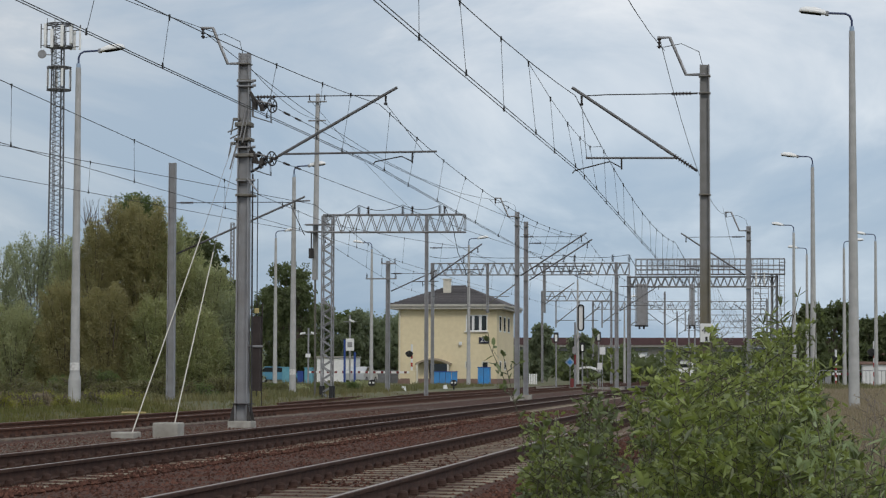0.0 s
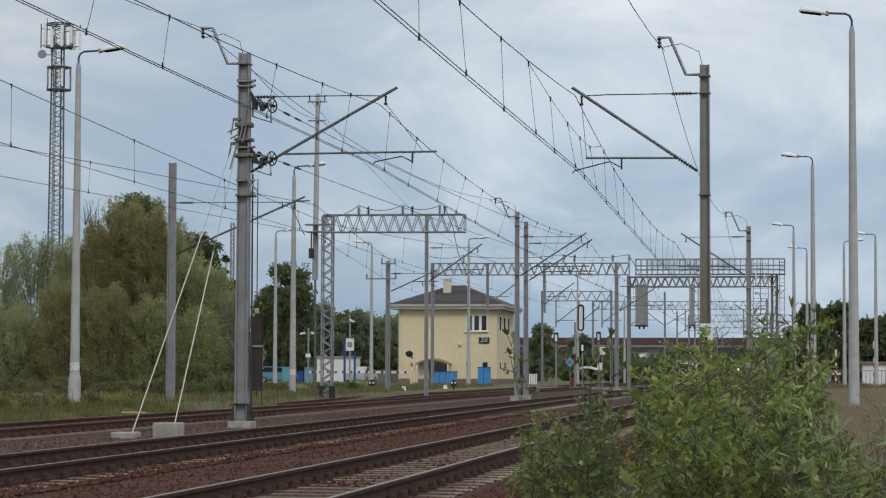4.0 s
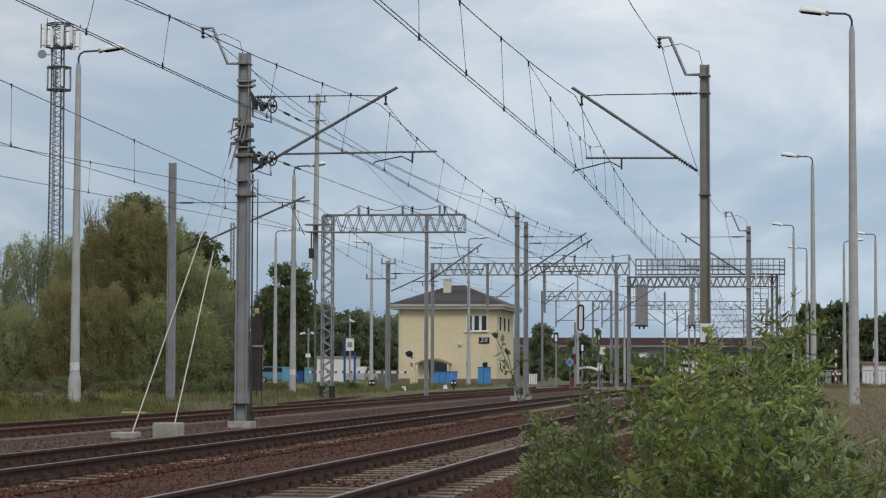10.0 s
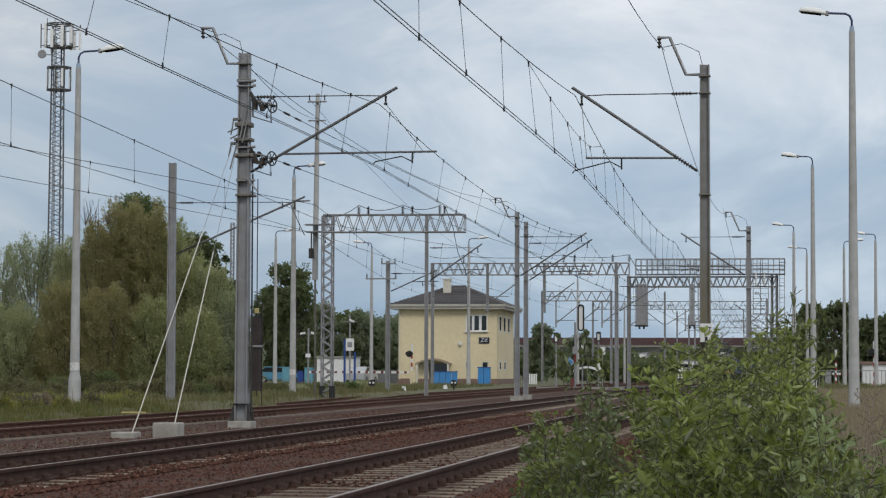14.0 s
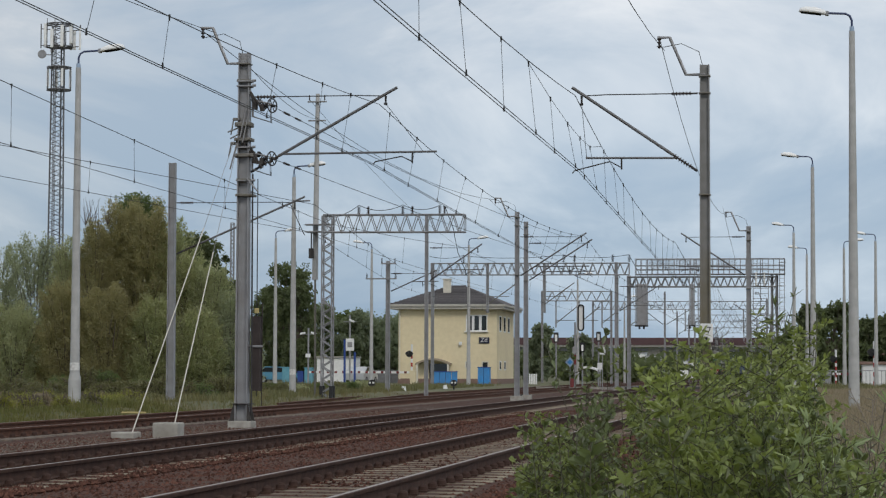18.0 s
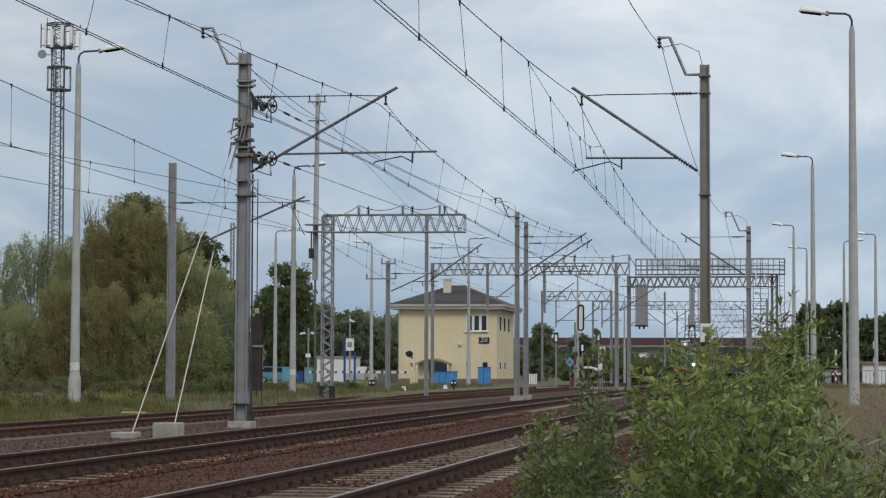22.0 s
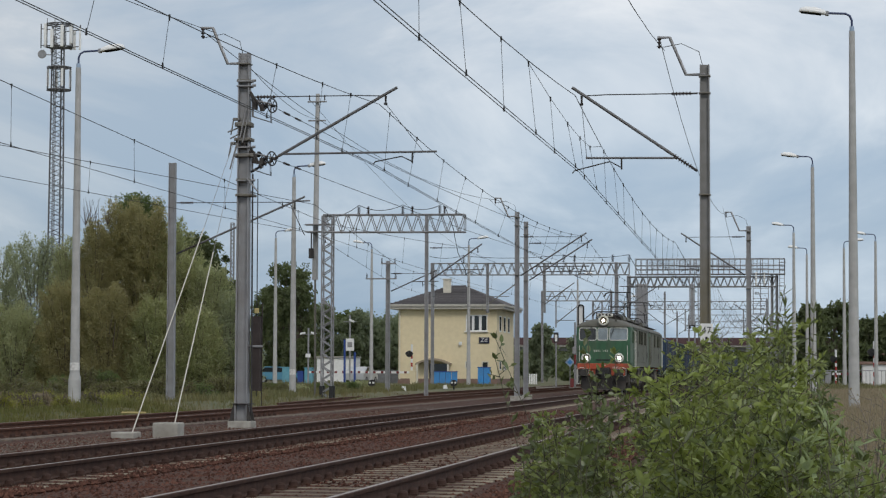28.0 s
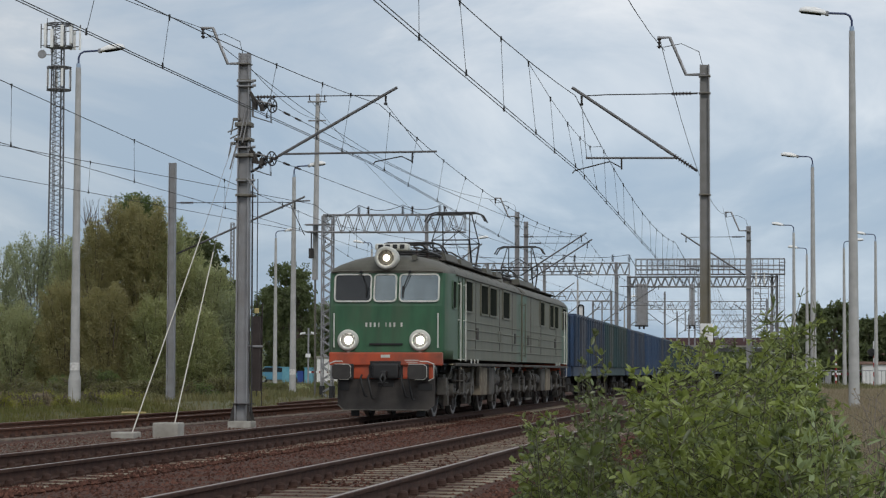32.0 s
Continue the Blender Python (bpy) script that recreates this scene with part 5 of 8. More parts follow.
def line_masts():
    # tall grey mast with tensioning gear, between the second and third track
    a = mast(-12.05, 49.6, -0.10, 8.25, "grey steel catenary mast with tensioning pulleys on a concrete footing", M_STEEL, 0.295)
    cantilever(a, 1, 3.5, 5.55, 7.42, 5.95, 2.95, contact=5.70, hanger=True)
    head_bracket(a, -1, 8.22)
    b = B()
    for s in (-1, 1):
        prism(b, [(s * 0.15, -0.08), (s * 0.27, -0.08), (s * 0.23, 0.05), (s * 0.165, 0.32), (s * 0.15, 0.32)], -0.17, -0.14)
        prism(b, [(s * 0.15, -0.08), (s * 0.27, -0.08), (s * 0.23, 0.05), (s * 0.165, 0.32), (s * 0.15, 0.32)], 0.14, 0.17)
    box(b, (0.03, 0, 0.33), (0.42, 0.32, 0.025), 0.006)
    part("base_gusset", b, M_PLOUGH, a)
    for z in (7.60, 7.49, 6.1, 5.35):
        b = B()
        box(b, (0.01, 0, z), (0.33, 0.30, 0.035), 0.006)
        cyl(b, (0.22, -0.18, z), (0.30, -0.18, z), 0.03, 0.03, 6)
        part("clamp_band", b, M_STEEL, a)
    for x0, z0, x1, z1 in ((-0.06, 6.3, 0.14, 7.2), (0.0, 6.2, 0.16, 6.95), (-0.12, 6.2, -0.28, 5.6), (0.1, 5.4, 0.36, 5.1)):
        bar("stay_link", a, [(x0, -0.18, z0), (x1, -0.18, z1)], 0.018, M_STEEL, n=6)
    for z, h, x, w in ((6.62, 0.10, 0.0, 0.37), (6.28, 0.07, 0.0, 0.40), (5.92, 0.08, 0.02, 0.46), (5.02, 0.06, 0.05, 0.42)):
        b = B()
        box(b, (x, 0, z), (w, 0.34, h), 0.012)
        for q in (-0.14, 0.14):
            cyl(b, (x + q, -0.17, z), (x + q, -0.215, z), 0.022, 0.022, 6)
        part("clamp_band", b, M_STEEL_B, a)
    for x0, z0, x1, z1 in ((0.16, 7.35, 0.42, 6.98), (0.16, 7.30, 0.30, 7.05), (0.16, 6.12, 0.44, 5.62), (0.16, 6.02, 0.34, 5.72), (-0.10, 6.72, -0.02, 6.15), (-0.05, 6.6, 0.06, 6.05)):
        b = B()
        cyl(b, (x0, -0.12, z0), (x1, -0.12, z1), 0.03, 0.022, 7)
        part("tension_lever", b, M_PLOUGH, a, "dark iron lever")
    for z in (7.12, 5.9):
        b = B()
        box(b, (0.26, -0.05, z - 0.06), (0.10, 0.14, 0.20), 0.02)
        box(b, (0.42, -0.05, z - 0.12), (0.09, 0.14, 0.16), 0.02)
        part("pulley_yoke", b, M_PLOUGH, a, "dark iron yoke")
    for z, x1 in ((6.55, -0.45), (6.40, -0.38)):
        bar("anchor_arm", a, [(-0.1, -0.1, z), (x1 * 0.8, -0.1, z - 0.1)], 0.018, M_STEEL_B, n=6)
    for z in (7.15, 5.95):
        b = B()
        for q in (-0.05, 0.05):
            tube(b, [(0.14, q, z + 0.04), (0.60, q, z - 0.06), (0.62, q, z - 0.48), (0.19, q, z - 0.34), (0.19, q, z + 0.02)], 0.017, 6)
        br = part("tension_bracket", b, M_STEEL, a)
        for dx, r in ((0.22, 0.06), (0.34, 0.055), (0.46, 0.08), (0.64, 0.155)):
            b = B()
            ring = [(dx + 0.5 * r * math.cos(q * math.pi / 9), 0.85 * r * math.cos(q * math.pi / 9), z - 0.1 * (dx > 0.4) + r * math.sin(q * math.pi / 9)) for q in range(19)]
            tube(b, ring, 0.016, 6)
            for q in range(0, 18, 3):
                cyl(b, (dx, 0, z - 0.1 * (dx > 0.4)), ring[q], 0.012, 0.012, 5)
            cyl(b, (dx, -0.05, z - 0.1 * (dx > 0.4)), (dx + 0.05, 0.05, z - 0.1 * (dx > 0.4)), 0.03, 0.03, 8)
            part("pulley", b, M_DARK, br, "dark grooved pulley")
    b = B()
    for k in range(22):
        box(b, (0.30, 0.1, 0.66 + k * 0.076), (0.20, 0.2, 0.0755), 0.002)
    part("counterweight_stack", b, M_WEIGHT, a, "stack of dark iron tension weights")
    bar("weight_rod", a, [(0.30, 0.1, 0.5), (0.30, 0.1, 5.4)], 0.012, M_DARK)
    bar("weight_guide", a, [(0.42, 0.12, 0.3), (0.42, 0.12, 2.6)], 0.012, M_WEIGHT)
    b = B()
    box(b, (0.30, -0.02, 1.62), (0.34, 0.03, 0.05), 0.01)
    part("guide_clip", b, M_STEEL, a)
    b = B()
    box(b, (0.32, 0.0, 2.42), (0.11, 0.02, 0.11), 0.01)
    part("yellow_tag", b, M_YELLOW, a, "small faded yellow tag")
    bar("down_conductor", a, [(0.24, -0.16, 5.5), (0.25, -0.16, 0.1)], 0.02, M_DARK)
    for z0, z1, x in ((6.75, 5.7, -0.25), (6.2, 5.2, -0.30)):
        b = B()
        box(b, (x + 0.08, 0, z0), (0.20, 0.06, 0.07), 0.02)
        cyl(b, (x, 0.0, z0), (x - 0.06, 0, z1 + 0.7), 0.016, 0.016, 6)
        part("anchor_fitting", b, M_STEEL_B, a)
    # two guys with pale guard tubes
    for fx, fy, fz, tz, k in ((-12.22, 41.55, -0.10, 6.55, 0.63), (-11.52, 42.0, 0.06, 6.3, 0.56)):
        g = thing("guy_wire", "guy wire in a pale guard tube anchored to concrete", "guy wire", "mast guys")
        p0, p1 = Vector((fx, fy, fz)), Vector((-12.15, 49.5, tz))
        bar("guard_tube", g, [p0, p0.lerp(p1, k)], 0.0125, M_GUYWHITE)
        bar("guy_rope", g, [p0.lerp(p1, k), p1], 0.006, M_STEEL, n=5)
    for x, y, z, s in ((-12.33, 41.5, -0.25, (0.46, 0.50, 0.32)), (-11.64, 42.0, -0.12, (0.50, 0.50, 0.40))):
        b = B()
        box(b, (x, y, z), s, 0.03)
        tagged(new("anchor_block", finish("anchor_block", b, M_CONCRETE)), "pale concrete guy anchor block set in the ballast", "concrete block", "anchor blocks")
    b = B()
    box(b, (-12.42, 42.3, 0.26), (0.48, 0.03, 0.035), 0.008)
    bb = tagged(new("warning_bar", finish("warning_bar", b, M_YELLOW)), "thin faded yellow bar fixed across the guy tube", "marker")
    # the pair of masts behind, which carry the near ends of the wires
    m = mast(-12.05, -2.0, -0.10, 8.25, "grey steel catenary mast between the tracks", M_STEEL, 0.315)
    cantilever(m, 1, 2.2, 5.55, 7.3, 5.95, contact=5.75)
    head_bracket(m, -1, 8.22)
    m = mast(-1.69, -2.0, -0.30, 7.73, "weathered brown steel catenary mast beside the near track", M_STEEL_B, 0.31)
    cantilever(m, -1, 3.6, 5.42, 7.28, 5.71, contact=5.5)
    head_bracket(m, -1, 7.72)
    # brown mast beside the first track
    c = mast(-1.69, 49.0, -0.30, 7.73, "weathered grey catenary mast with yellow-brown lichen low down", M_LICHEN, 0.245)
    cantilever(c, -1, 2.88, 5.42, 7.28, 5.71, contact=5.40, end=2.58, drop=1.8, hanger=True)
    head_bracket(c, -1, 7.72)
    b = B()
    box(b, (0.03, -0.17, 1.92), (0.27, 0.02, 0.40), 0.01)
    sg = part("kilometre_sign", b, M_WHITE, c, "white kilometre sign with black figures")
    text_on("47", 0.21, (0.03, -0.183, 1.97), sg)
    b = B()
    box(b, (0.03, -0.183, 1.79), (0.05, 0.006, 0.09))
    part("figure_bar", b, M_BLACK, sg)
    # further masts of both rows
    for x, y, z1 in ((-11.78, 100.0, 8.2), (-11.95, 105.0, 8.1), (-11.6, 158.5, 7.9), (-10.6, 203, 8.3), (-11.9, 254, 7.9), (-11.9, 305, 7.9), (-11.9, 356, 7.9), (-11.9, 407, 7.9)):
        m = mast(x, y, -0.05, z1, "grey steel catenary mast between the tracks", M_STEEL, 0.225 if y < 150 else 0.19)
        cantilever(m, 1, 3.1, 5.35, 7.25, 5.75)
        if y == 203:
            cantilever(m, -1, 2.6, 5.35, 7.25, 5.75)
        if y in (100.0, 254):
            head_bracket(m, -1, z1)
    for y, z1 in ((100.0, 7.5), (203, 7.6), (254, 7.6), (305, 7.6), (356, 7.6), (407, 7.6)):
        m = mast(-1.55, y, -0.3, z1, "weathered steel catenary mast beside the near track", M_STEEL, 0.235 if y < 150 else 0.19)
        cantilever(m, -1, 2.95, 5.35, 7.2, 5.72)
        head_bracket(m, -1, z1)
    # masts of the yard tracks further left
    th = thing("line_post", "thin dark post behind the thicket", "post", at=Matrix.Translation((-27.78, 112, 0)))
    b = B()
    lattice(b, (0, 0, 0), (0, 0, 8.6), 0.16, 0.16, 22, 0.012, 0.022, "Z")
    part("post", b, M_STEEL, th)
    m = mast(-19.9, 72.0, -0.35, 7.9, "slim grey steel mast at the grass edge", M_STEEL, 0.26, block=False)
    cantilever(m, 1, 4.45, 4.9, 6.75, 6.6)
    for x, y, z1 in ((-16.5, 104.0, 8.35), (-20.7, 117.5, 6.9)):
        m = mast(x, y, -0.05, z1, "slim grey steel mast of the station tracks", M_STEEL, 0.18 if z1 > 7 else 0.24, block=False)
        cantilever(m, 1, 2.6, 5.3, 7.0 if z1 > 7 else 6.4, 5.8)
        if z1 < 7:
            for z, x0, x1 in ((6.75, -0.35, 0.45), (5.95, -1.15, 0.5)):
                b = B()
                box(b, ((x0 + x1) / 2, -0.2, z), (x1 - x0, 0.07, 0.07), 0.01)
                part("cross_bar", b, M_STEEL, m)
                for x in (x0 + 0.05, x1 - 0.05):
                    insulator(m, (x, -0.2, z + 0.03), (x, -0.2, z + 0.28), 4, 0.05)
    catenary([(-2, -5.3, -5.4, 7.1, 5.73), (49, -4.5, -4.36, 7.1, 5.40), (100, -4.75, -4.85, 6.8, 5.33), (151, -4.5, -4.3, 7.0, 5.45), (203, -4.5, -4.7, 7.0, 5.45), (254, -4.4, -4.3, 7.0, 5.45), (305, -4.4, -4.6, 7.0, 5.45), (407, -4.4, -4.4, 7.0, 5.45)], 0.00024, True, 4.3, (12, 16.5, 21, 25.5, 29.5, 33, 37.4, 41, 44.4, 47.5, 50.2, 53, 57.4, 61.1, 65, 69.2), ((40.6, 0), (44.4, 6.49), (47.5, 6.33), (50.2, 6.30), (53, 6.37), (56.6, 0)))
    catenary([(-2, -9.9, -10.0, 7.1, 5.88), (49.6, -8.95, -9.1, 7.04, 5.70), (100, -8.75, -9.2, 7.1, 5.35), (155, -9.1, -8.9, 7.0, 5.6), (203, -9.1, -9.3, 7.0, 5.6), (254, -9.1, -8.9, 7.0, 5.6), (305, -9.1, -9.3, 7.0, 5.6), (407, -9.1, -9.1, 7.0, 5.6)], 0.00026, True, 4.2, (13, 17.5, 22, 26, 29.8, 33.2, 40, 43.8, 46.5, 50.9, 54.7, 59, 63, 66.6), dip=0.07)
    catenary([(10, -14.8, -14.85, 7.68, 5.45), (72, -14.7, -14.65, 5.88, 5.4), (104, -15.0, -15.2, 6.9, 5.4), (165, -15.0, -15.0, 7.0, 5.5)], 0.00005, False, 8.2, (16.5, 25, 33.4, 41.7, 50.0, 58.4))
    catenary([(30, -22.1, -22.1, 6.43, 5.93), (72, -15.13, -15.2, 6.49, 5.55), (117, -19.9, -20.0, 6.5, 5.5), (165, -21.5, -21.5, 7.0, 5.5)], 0.00001, False, 9)
    # earth wires from head bracket to head bracket, and the line feeders
    wires("earth_wire", "dark earth wire strung between mast heads", [hang((-2.67, a, 8.36), (-2.55, b, 8.05), s) for a, b, s in ((-2, 49, 1.15), (49, 100, 1.0), (100, 203, 1.5))])
    wires("earth_wire", "dark earth wire strung between mast heads", [hang((-13.04, a, 8.78), (-12.8, b, 8.75), s) for a, b, s in ((-2, 49.6, 0.85), (49.6, 100, 0.8), (100, 155, 0.8))])
    wires("anchored_wire", "tensioned wire running down to the mast pulleys", [hang((-11.4, 49.6, 7.03), (-9.4, 100, 7.0), 0.25), hang((-11.4, 49.6, 5.85), (-9.35, 100, 5.85), 0.1)])
    for z0, z1, sag in ((7.03, 7.0, 0.25), (5.85, 5.85, 0.1)):
        run = hang((-11.4, 49.6, z0), (-9.35, 100, z1), sag, 100)
        th = thing("wire_insulator", "dark ribbed insulators strung in the tensioned wire", "insulator", "wire insulators")
        insulator(th, run[2], run[3], 3, 0.03)
        insulator(th, run[4], run[5], 4, 0.026)


def text_on(words, size, at, parent, mat=None, depth=0.004, spin=0.0):
    """Words in the built-in font as a mesh that faces -y."""
    cu = bpy.data.curves.new("figures", "FONT")
    cu.body, cu.size, cu.align_x, cu.align_y, cu.extrude = words, size, "CENTER", "CENTER", depth
    tmp = bpy.data.objects.new("figures", cu)
    me = bpy.data.meshes.new_from_object(tmp)
    bpy.data.objects.remove(tmp)
    me.materials.clear()
    me.materials.append(mat or M_BLACK)
    return part("figures", me, None, parent, at=Matrix.Translation(at) @ pose(0, 0, 0, 90, 0, spin))


def portals():
    # lattice boom on a lattice leg over the yard tracks
    th = thing("lattice_gantry", "grey lattice boom on a lattice leg carrying feeder insulators", "gantry", "line gantries")
    b = B()
    lattice(b, (-18.75, 92, -0.1), (-18.75, 92, 7.5), 0.42, 0.42, 14, 0.022, 0.034, "Z")
    part("lattice_leg", b, M_STEEL, th)
    for ex in (-0.21, 0.21):
        for ey in (-0.21, 0.21):
            b = B()
            box(b, (-18.75 + ex, 92 + ey, 0.16), (0.15, 0.15, 0.62), 0.03)
            part("leg_foot", b, M_BLACK, th, "black painted leg foot")
    b = B()
    lattice(b, (-18.9, 92, 7.19), (-13.0, 92, 7.17), 0.5, 0.72, 12, 0.018, 0.03)
    part("lattice_boom", b, M_STEEL, th)
    ends = []
    for x in (-17.45, -17.05, -15.6, -15.2, -14.05, -13.85):
        ends.append(insulator(th, (x, 92, 7.54), (x, 92, 7.90), 8, 0.078))
    b = B()
    tube(b, hang((-18.3, 92, 7.5), (-17.45, 92, 7.95), 0.05, 5) + hang((-17.45, 92, 7.95), (-15.6, 92, 7.95), 0.22, 8) + hang((-15.6, 92, 7.95), (-14.0, 92, 7.95), 0.2, 8), 0.014, 5)
    part("jumper_cable", b, M_WIRE, th)
    b = B()
    tube(b, [(-13.85, 92, 7.9), (-13.5, 92, 7.0), (-13.3, 92, 6.0), (-12.9, 92, 5.0)], 0.014, 5)
    part("jumper_cable", b, M_WIRE, th)
    # tall spliced post beside it with two cross bars
    th = thing("line_post", "grey steel post with two cross bars fixed to the lattice leg", "post")
    for z in (6.9, 7.2):
        b = B()
        box(b, (-19.3, 92.7, z), (1.1, 0.5, 0.05), 0.01)
        part("bracket", b, M_STEEL, th)
    b = B()
    cyl(b, (-19.50, 93, 4.9), (-19.43, 93, 12.75), 0.13, 0.085, 12)
    part("post", b, M_POLE, th)
    b = B()
    cyl(b, (-19.47, 93, -0.3), (-19.49, 93, 5.0), 0.045, 0.045, 8)
    part("post_foot", b, M_STEEL_B, th, "thin weathered lower part")
    b = B()
    box(b, (-19.62, 92.78, 6.0), (0.2, 0.18, 0.42), 0.03)
    cyl(b, (-19.62, 92.78, 6.2), (-19.62, 92.78, 6.9), 0.03, 0.03, 6)
    part("switch_box", b, M_PLOUGH, th, "dark switch box")
    for z in (12.4, 11.6):
        b = B()
        box(b, (-19.42, 92.84, z), (0.75 if z < 12 else 0.82, 0.08, 0.06), 0.01)
        part("cross_bar", b, M_STEEL, th)
    for x in (-19.75, -19.1):
        insulator(th, (x, 92.84, 12.45), (x, 92.84, 12.68), 3, 0.035)
    wires("feeder_wire", "feeder wire on the tall post", [hang((-12.0, 49.6, 8.0), (-19.3, 92.84, 11.65), 0.3), hang((-19.75, 92.84, 12.5), (-26, 200, 11.0), 1.2)])
    # long boom over all tracks before the crossing
    th = thing("lattice_gantry", "long grey lattice boom across the station tracks", "gantry", "line gantries")
    b = B()
    lattice(b, (-25.8, 165, 8.62), (-11.2, 165, 8.60), 0.6, 0.85, 22, 0.026, 0.035)
    part("lattice_boom", b, M_STEEL, th)
    for x in (-25.72, -12.15):
        b = B()
        extrude_z(b, h_section(0.23, 0.22, 0.02), -0.2, 9.1, 1.0, c=(x, 165))
        part("gantry_leg", b, M_STEEL, th)
    for x in (-23.4, -19.4, -16.0, -15.2, -12.4, -11.2):
        insulator(th, (x, 165, 9.1), (x, 165, 9.66), 7, 0.12)
    b = B()
    for a, c in ((-26, -23.4), (-23.4, -16), (-16, -11.2)):
        tube(b, hang((a, 165, 9.6), (c, 165, 9.65), 0.2, 6), 0.018, 5)
    tube(b, [(-11.2, 165, 9.6), (-10.3, 164.6, 8.0), (-10.0, 164, 7.2)], 0.02, 5)
    part("jumper_cable", b, M_WIRE, th)
    for x in (-21.6, -17.4):
        b = B()
        extrude_z(b, h_section(0.2, 0.2, 0.02), 5.4, 9.0, 1.0, c=(x, 164.8))
        part("drop_post", b, M_STEEL, th)
        b = B()
        cyl(b, (x, 164.8, 6.0), (x + 2.2, 164.8, 7.6), 0.04, 0.04, 6)
        cyl(b, (x, 164.8, 6.6), (x + 1.6, 164.8, 6.6), 0.025, 0.025, 6)
        part("hanging_bracket", b, M_STEEL_B, th)
    # signal gantry with a railed walkway over the two main tracks
    th = thing("signal_gantry", "grey signal gantry with a railed walkway and hanging signal screens", "signal gantry")
    b = B()
    lattice(b, (-11.4, 167, 7.72), (-0.6, 167, 7.72), 0.9, 0.72, 20, 0.034, 0.05)
    part("lattice_boom", b, M_STEEL, th)
    for x, w in ((-11.36, 0.28), (-0.90, 0.2), (-0.55, 0.2)):
        b = B()
        extrude_z(b, h_section(w, 0.26, 0.028), -0.2, 8.2, 1.0, c=(x, 167))
        part("gantry_leg", b, M_STEEL, th)
    b = B()
    for i in range(16):
        cyl(b, (-0.84, 167, 0.3 + i * 0.48), (-0.60, 167, 0.3 + (i + 1) * 0.48), 0.022, 0.022, 4)
    part("leg_bracing", b, M_STEEL, th)
    b = B()
    box(b, (-5.4, 167, 8.27), (10.9, 1.25, 0.07), 0.01)
    part("walkway", b, M_STEEL, th, "grey grating walkway")
    for s in (-0.6, 0.6):
        b = B()
        for z in (8.62, 8.92, 9.40):
            cyl(b, (-10.85, 167 + s, z), (0.04, 167 + s, z), 0.026, 0.026, 6)
        for i in range(28):
            x = -10.85 + i * 10.89 / 27
            cyl(b, (x, 167 + s, 8.28), (x, 167 + s, 9.42), 0.024, 0.024, 6)
        part("guard_rail", b, M_STEEL, th)
    # wire-mesh bays along the rail
    for x0, x1 in ((-9.85, -8.2), (-7.85, -6.9), (-6.7, -5.2), (-4.9, -3.6)):
        b = B()
        n = int((x1 - x0) / 0.11)
        for i in range(n + 1):
            x = x0 + (x1 - x0) * i / n
            cyl(b, (x, 166.36, 8.62), (x, 166.36, 9.38), 0.010, 0.010, 4)
        for k in range(8):
            cyl(b, (x0, 166.36, 8.64 + k * 0.105), (x1, 166.36, 8.64 + k * 0.105), 0.009, 0.009, 4)
        part("mesh_panel", b, M_STEEL, th, "grey wire mesh panel")
    # hanging signals seen from behind, each in a frame under the walkway
    for x, w, z0 in ((-10.38, 0.80, 4.52), (-6.70, 0.26, 4.55)):
        b = B()
        box(b, (x, 166.4, (z0 + 7.55) / 2), (w, 0.35, 7.55 - z0), 0.06)
        sc = part("signal_screen", b, M_STEEL, th, "grey back of a hanging signal")
        b = B()
        box(b, (x, 166.4, z0 - 0.05), (w + 0.15, 0.5, 0.10), 0.02)
        for q in (-0.16, 0.16):
            cyl(b, (x + q, 166.4, z0 - 0.1), (x + q, 166.4, z0 - 0.28), 0.07, 0.07, 8)
        part("signal_foot", b, M_DARK, sc)
        b = B()
        for q in (-w / 2 - 0.05, w / 2 + 0.05):
            cyl(b, (x + q, 166.2, z0 - 0.1), (x + q, 166.2, 9.3), 0.03, 0.03, 6)
        part("hanger_frame", b, M_STEEL, sc)
    # open maintenance cages with ladders: one hung, one down the leg
    for x0, x1, z0, z1 in ((-2.26, -1.72, 5.35, 9.4), (-1.72, -1.16, 5.35, 9.4), (-6.25, -5.95, 4.5, 8.2)):
        b = B()
        for x in (x0, x1):
            for y in (166.1, 166.6):
                cyl(b, (x, y, z0), (x, y, z1), 0.026, 0.026, 5)
        k = int((z1 - z0) / 0.36)
        for i in range(k + 1):
            z = z0 + (z1 - z0) * i / k
            cyl(b, (x0, 166.1, z), (x1, 166.1, z), 0.018, 0.018, 5)
        box(b, ((x0 + x1) / 2, 166.35, z0), (x1 - x0 + 0.1, 0.6, 0.06))
        part("ladder_cage", b, M_STEEL, th)
    b = B()
    for x in (-2.05, -1.45):
        box(b, (x, 166.3, 7.9), (0.13, 0.2, 1.0), 0.04)
    part("cable_box", b, M_LAMPSHELL, th, "pale cable boxes")
    b = B()
    for x in (-0.34, 0.0):
        cyl(b, (x, 166.5, 0.2), (x, 166.5, 9.4), 0.026, 0.026, 6)
    for i in range(31):
        cyl(b, (-0.34, 166.5, 0.4 + i * 0.29), (0.0, 166.5, 0.4 + i * 0.29), 0.014, 0.014, 5)
    lad = part("ladder", b, M_STEEL, th)
    for i in range(9):
        b = B()
        tube(b, [(-0.36, 166.5, 2.3 + i * 0.85), (-0.42, 166.1, 2.3 + i * 0.85), (-0.17, 165.85, 2.3 + i * 0.85), (0.08, 166.1, 2.3 + i * 0.85), (0.02, 166.5, 2.3 + i * 0.85)], 0.018, 5)
        part("safety_hoop", b, M_STEEL, lad)
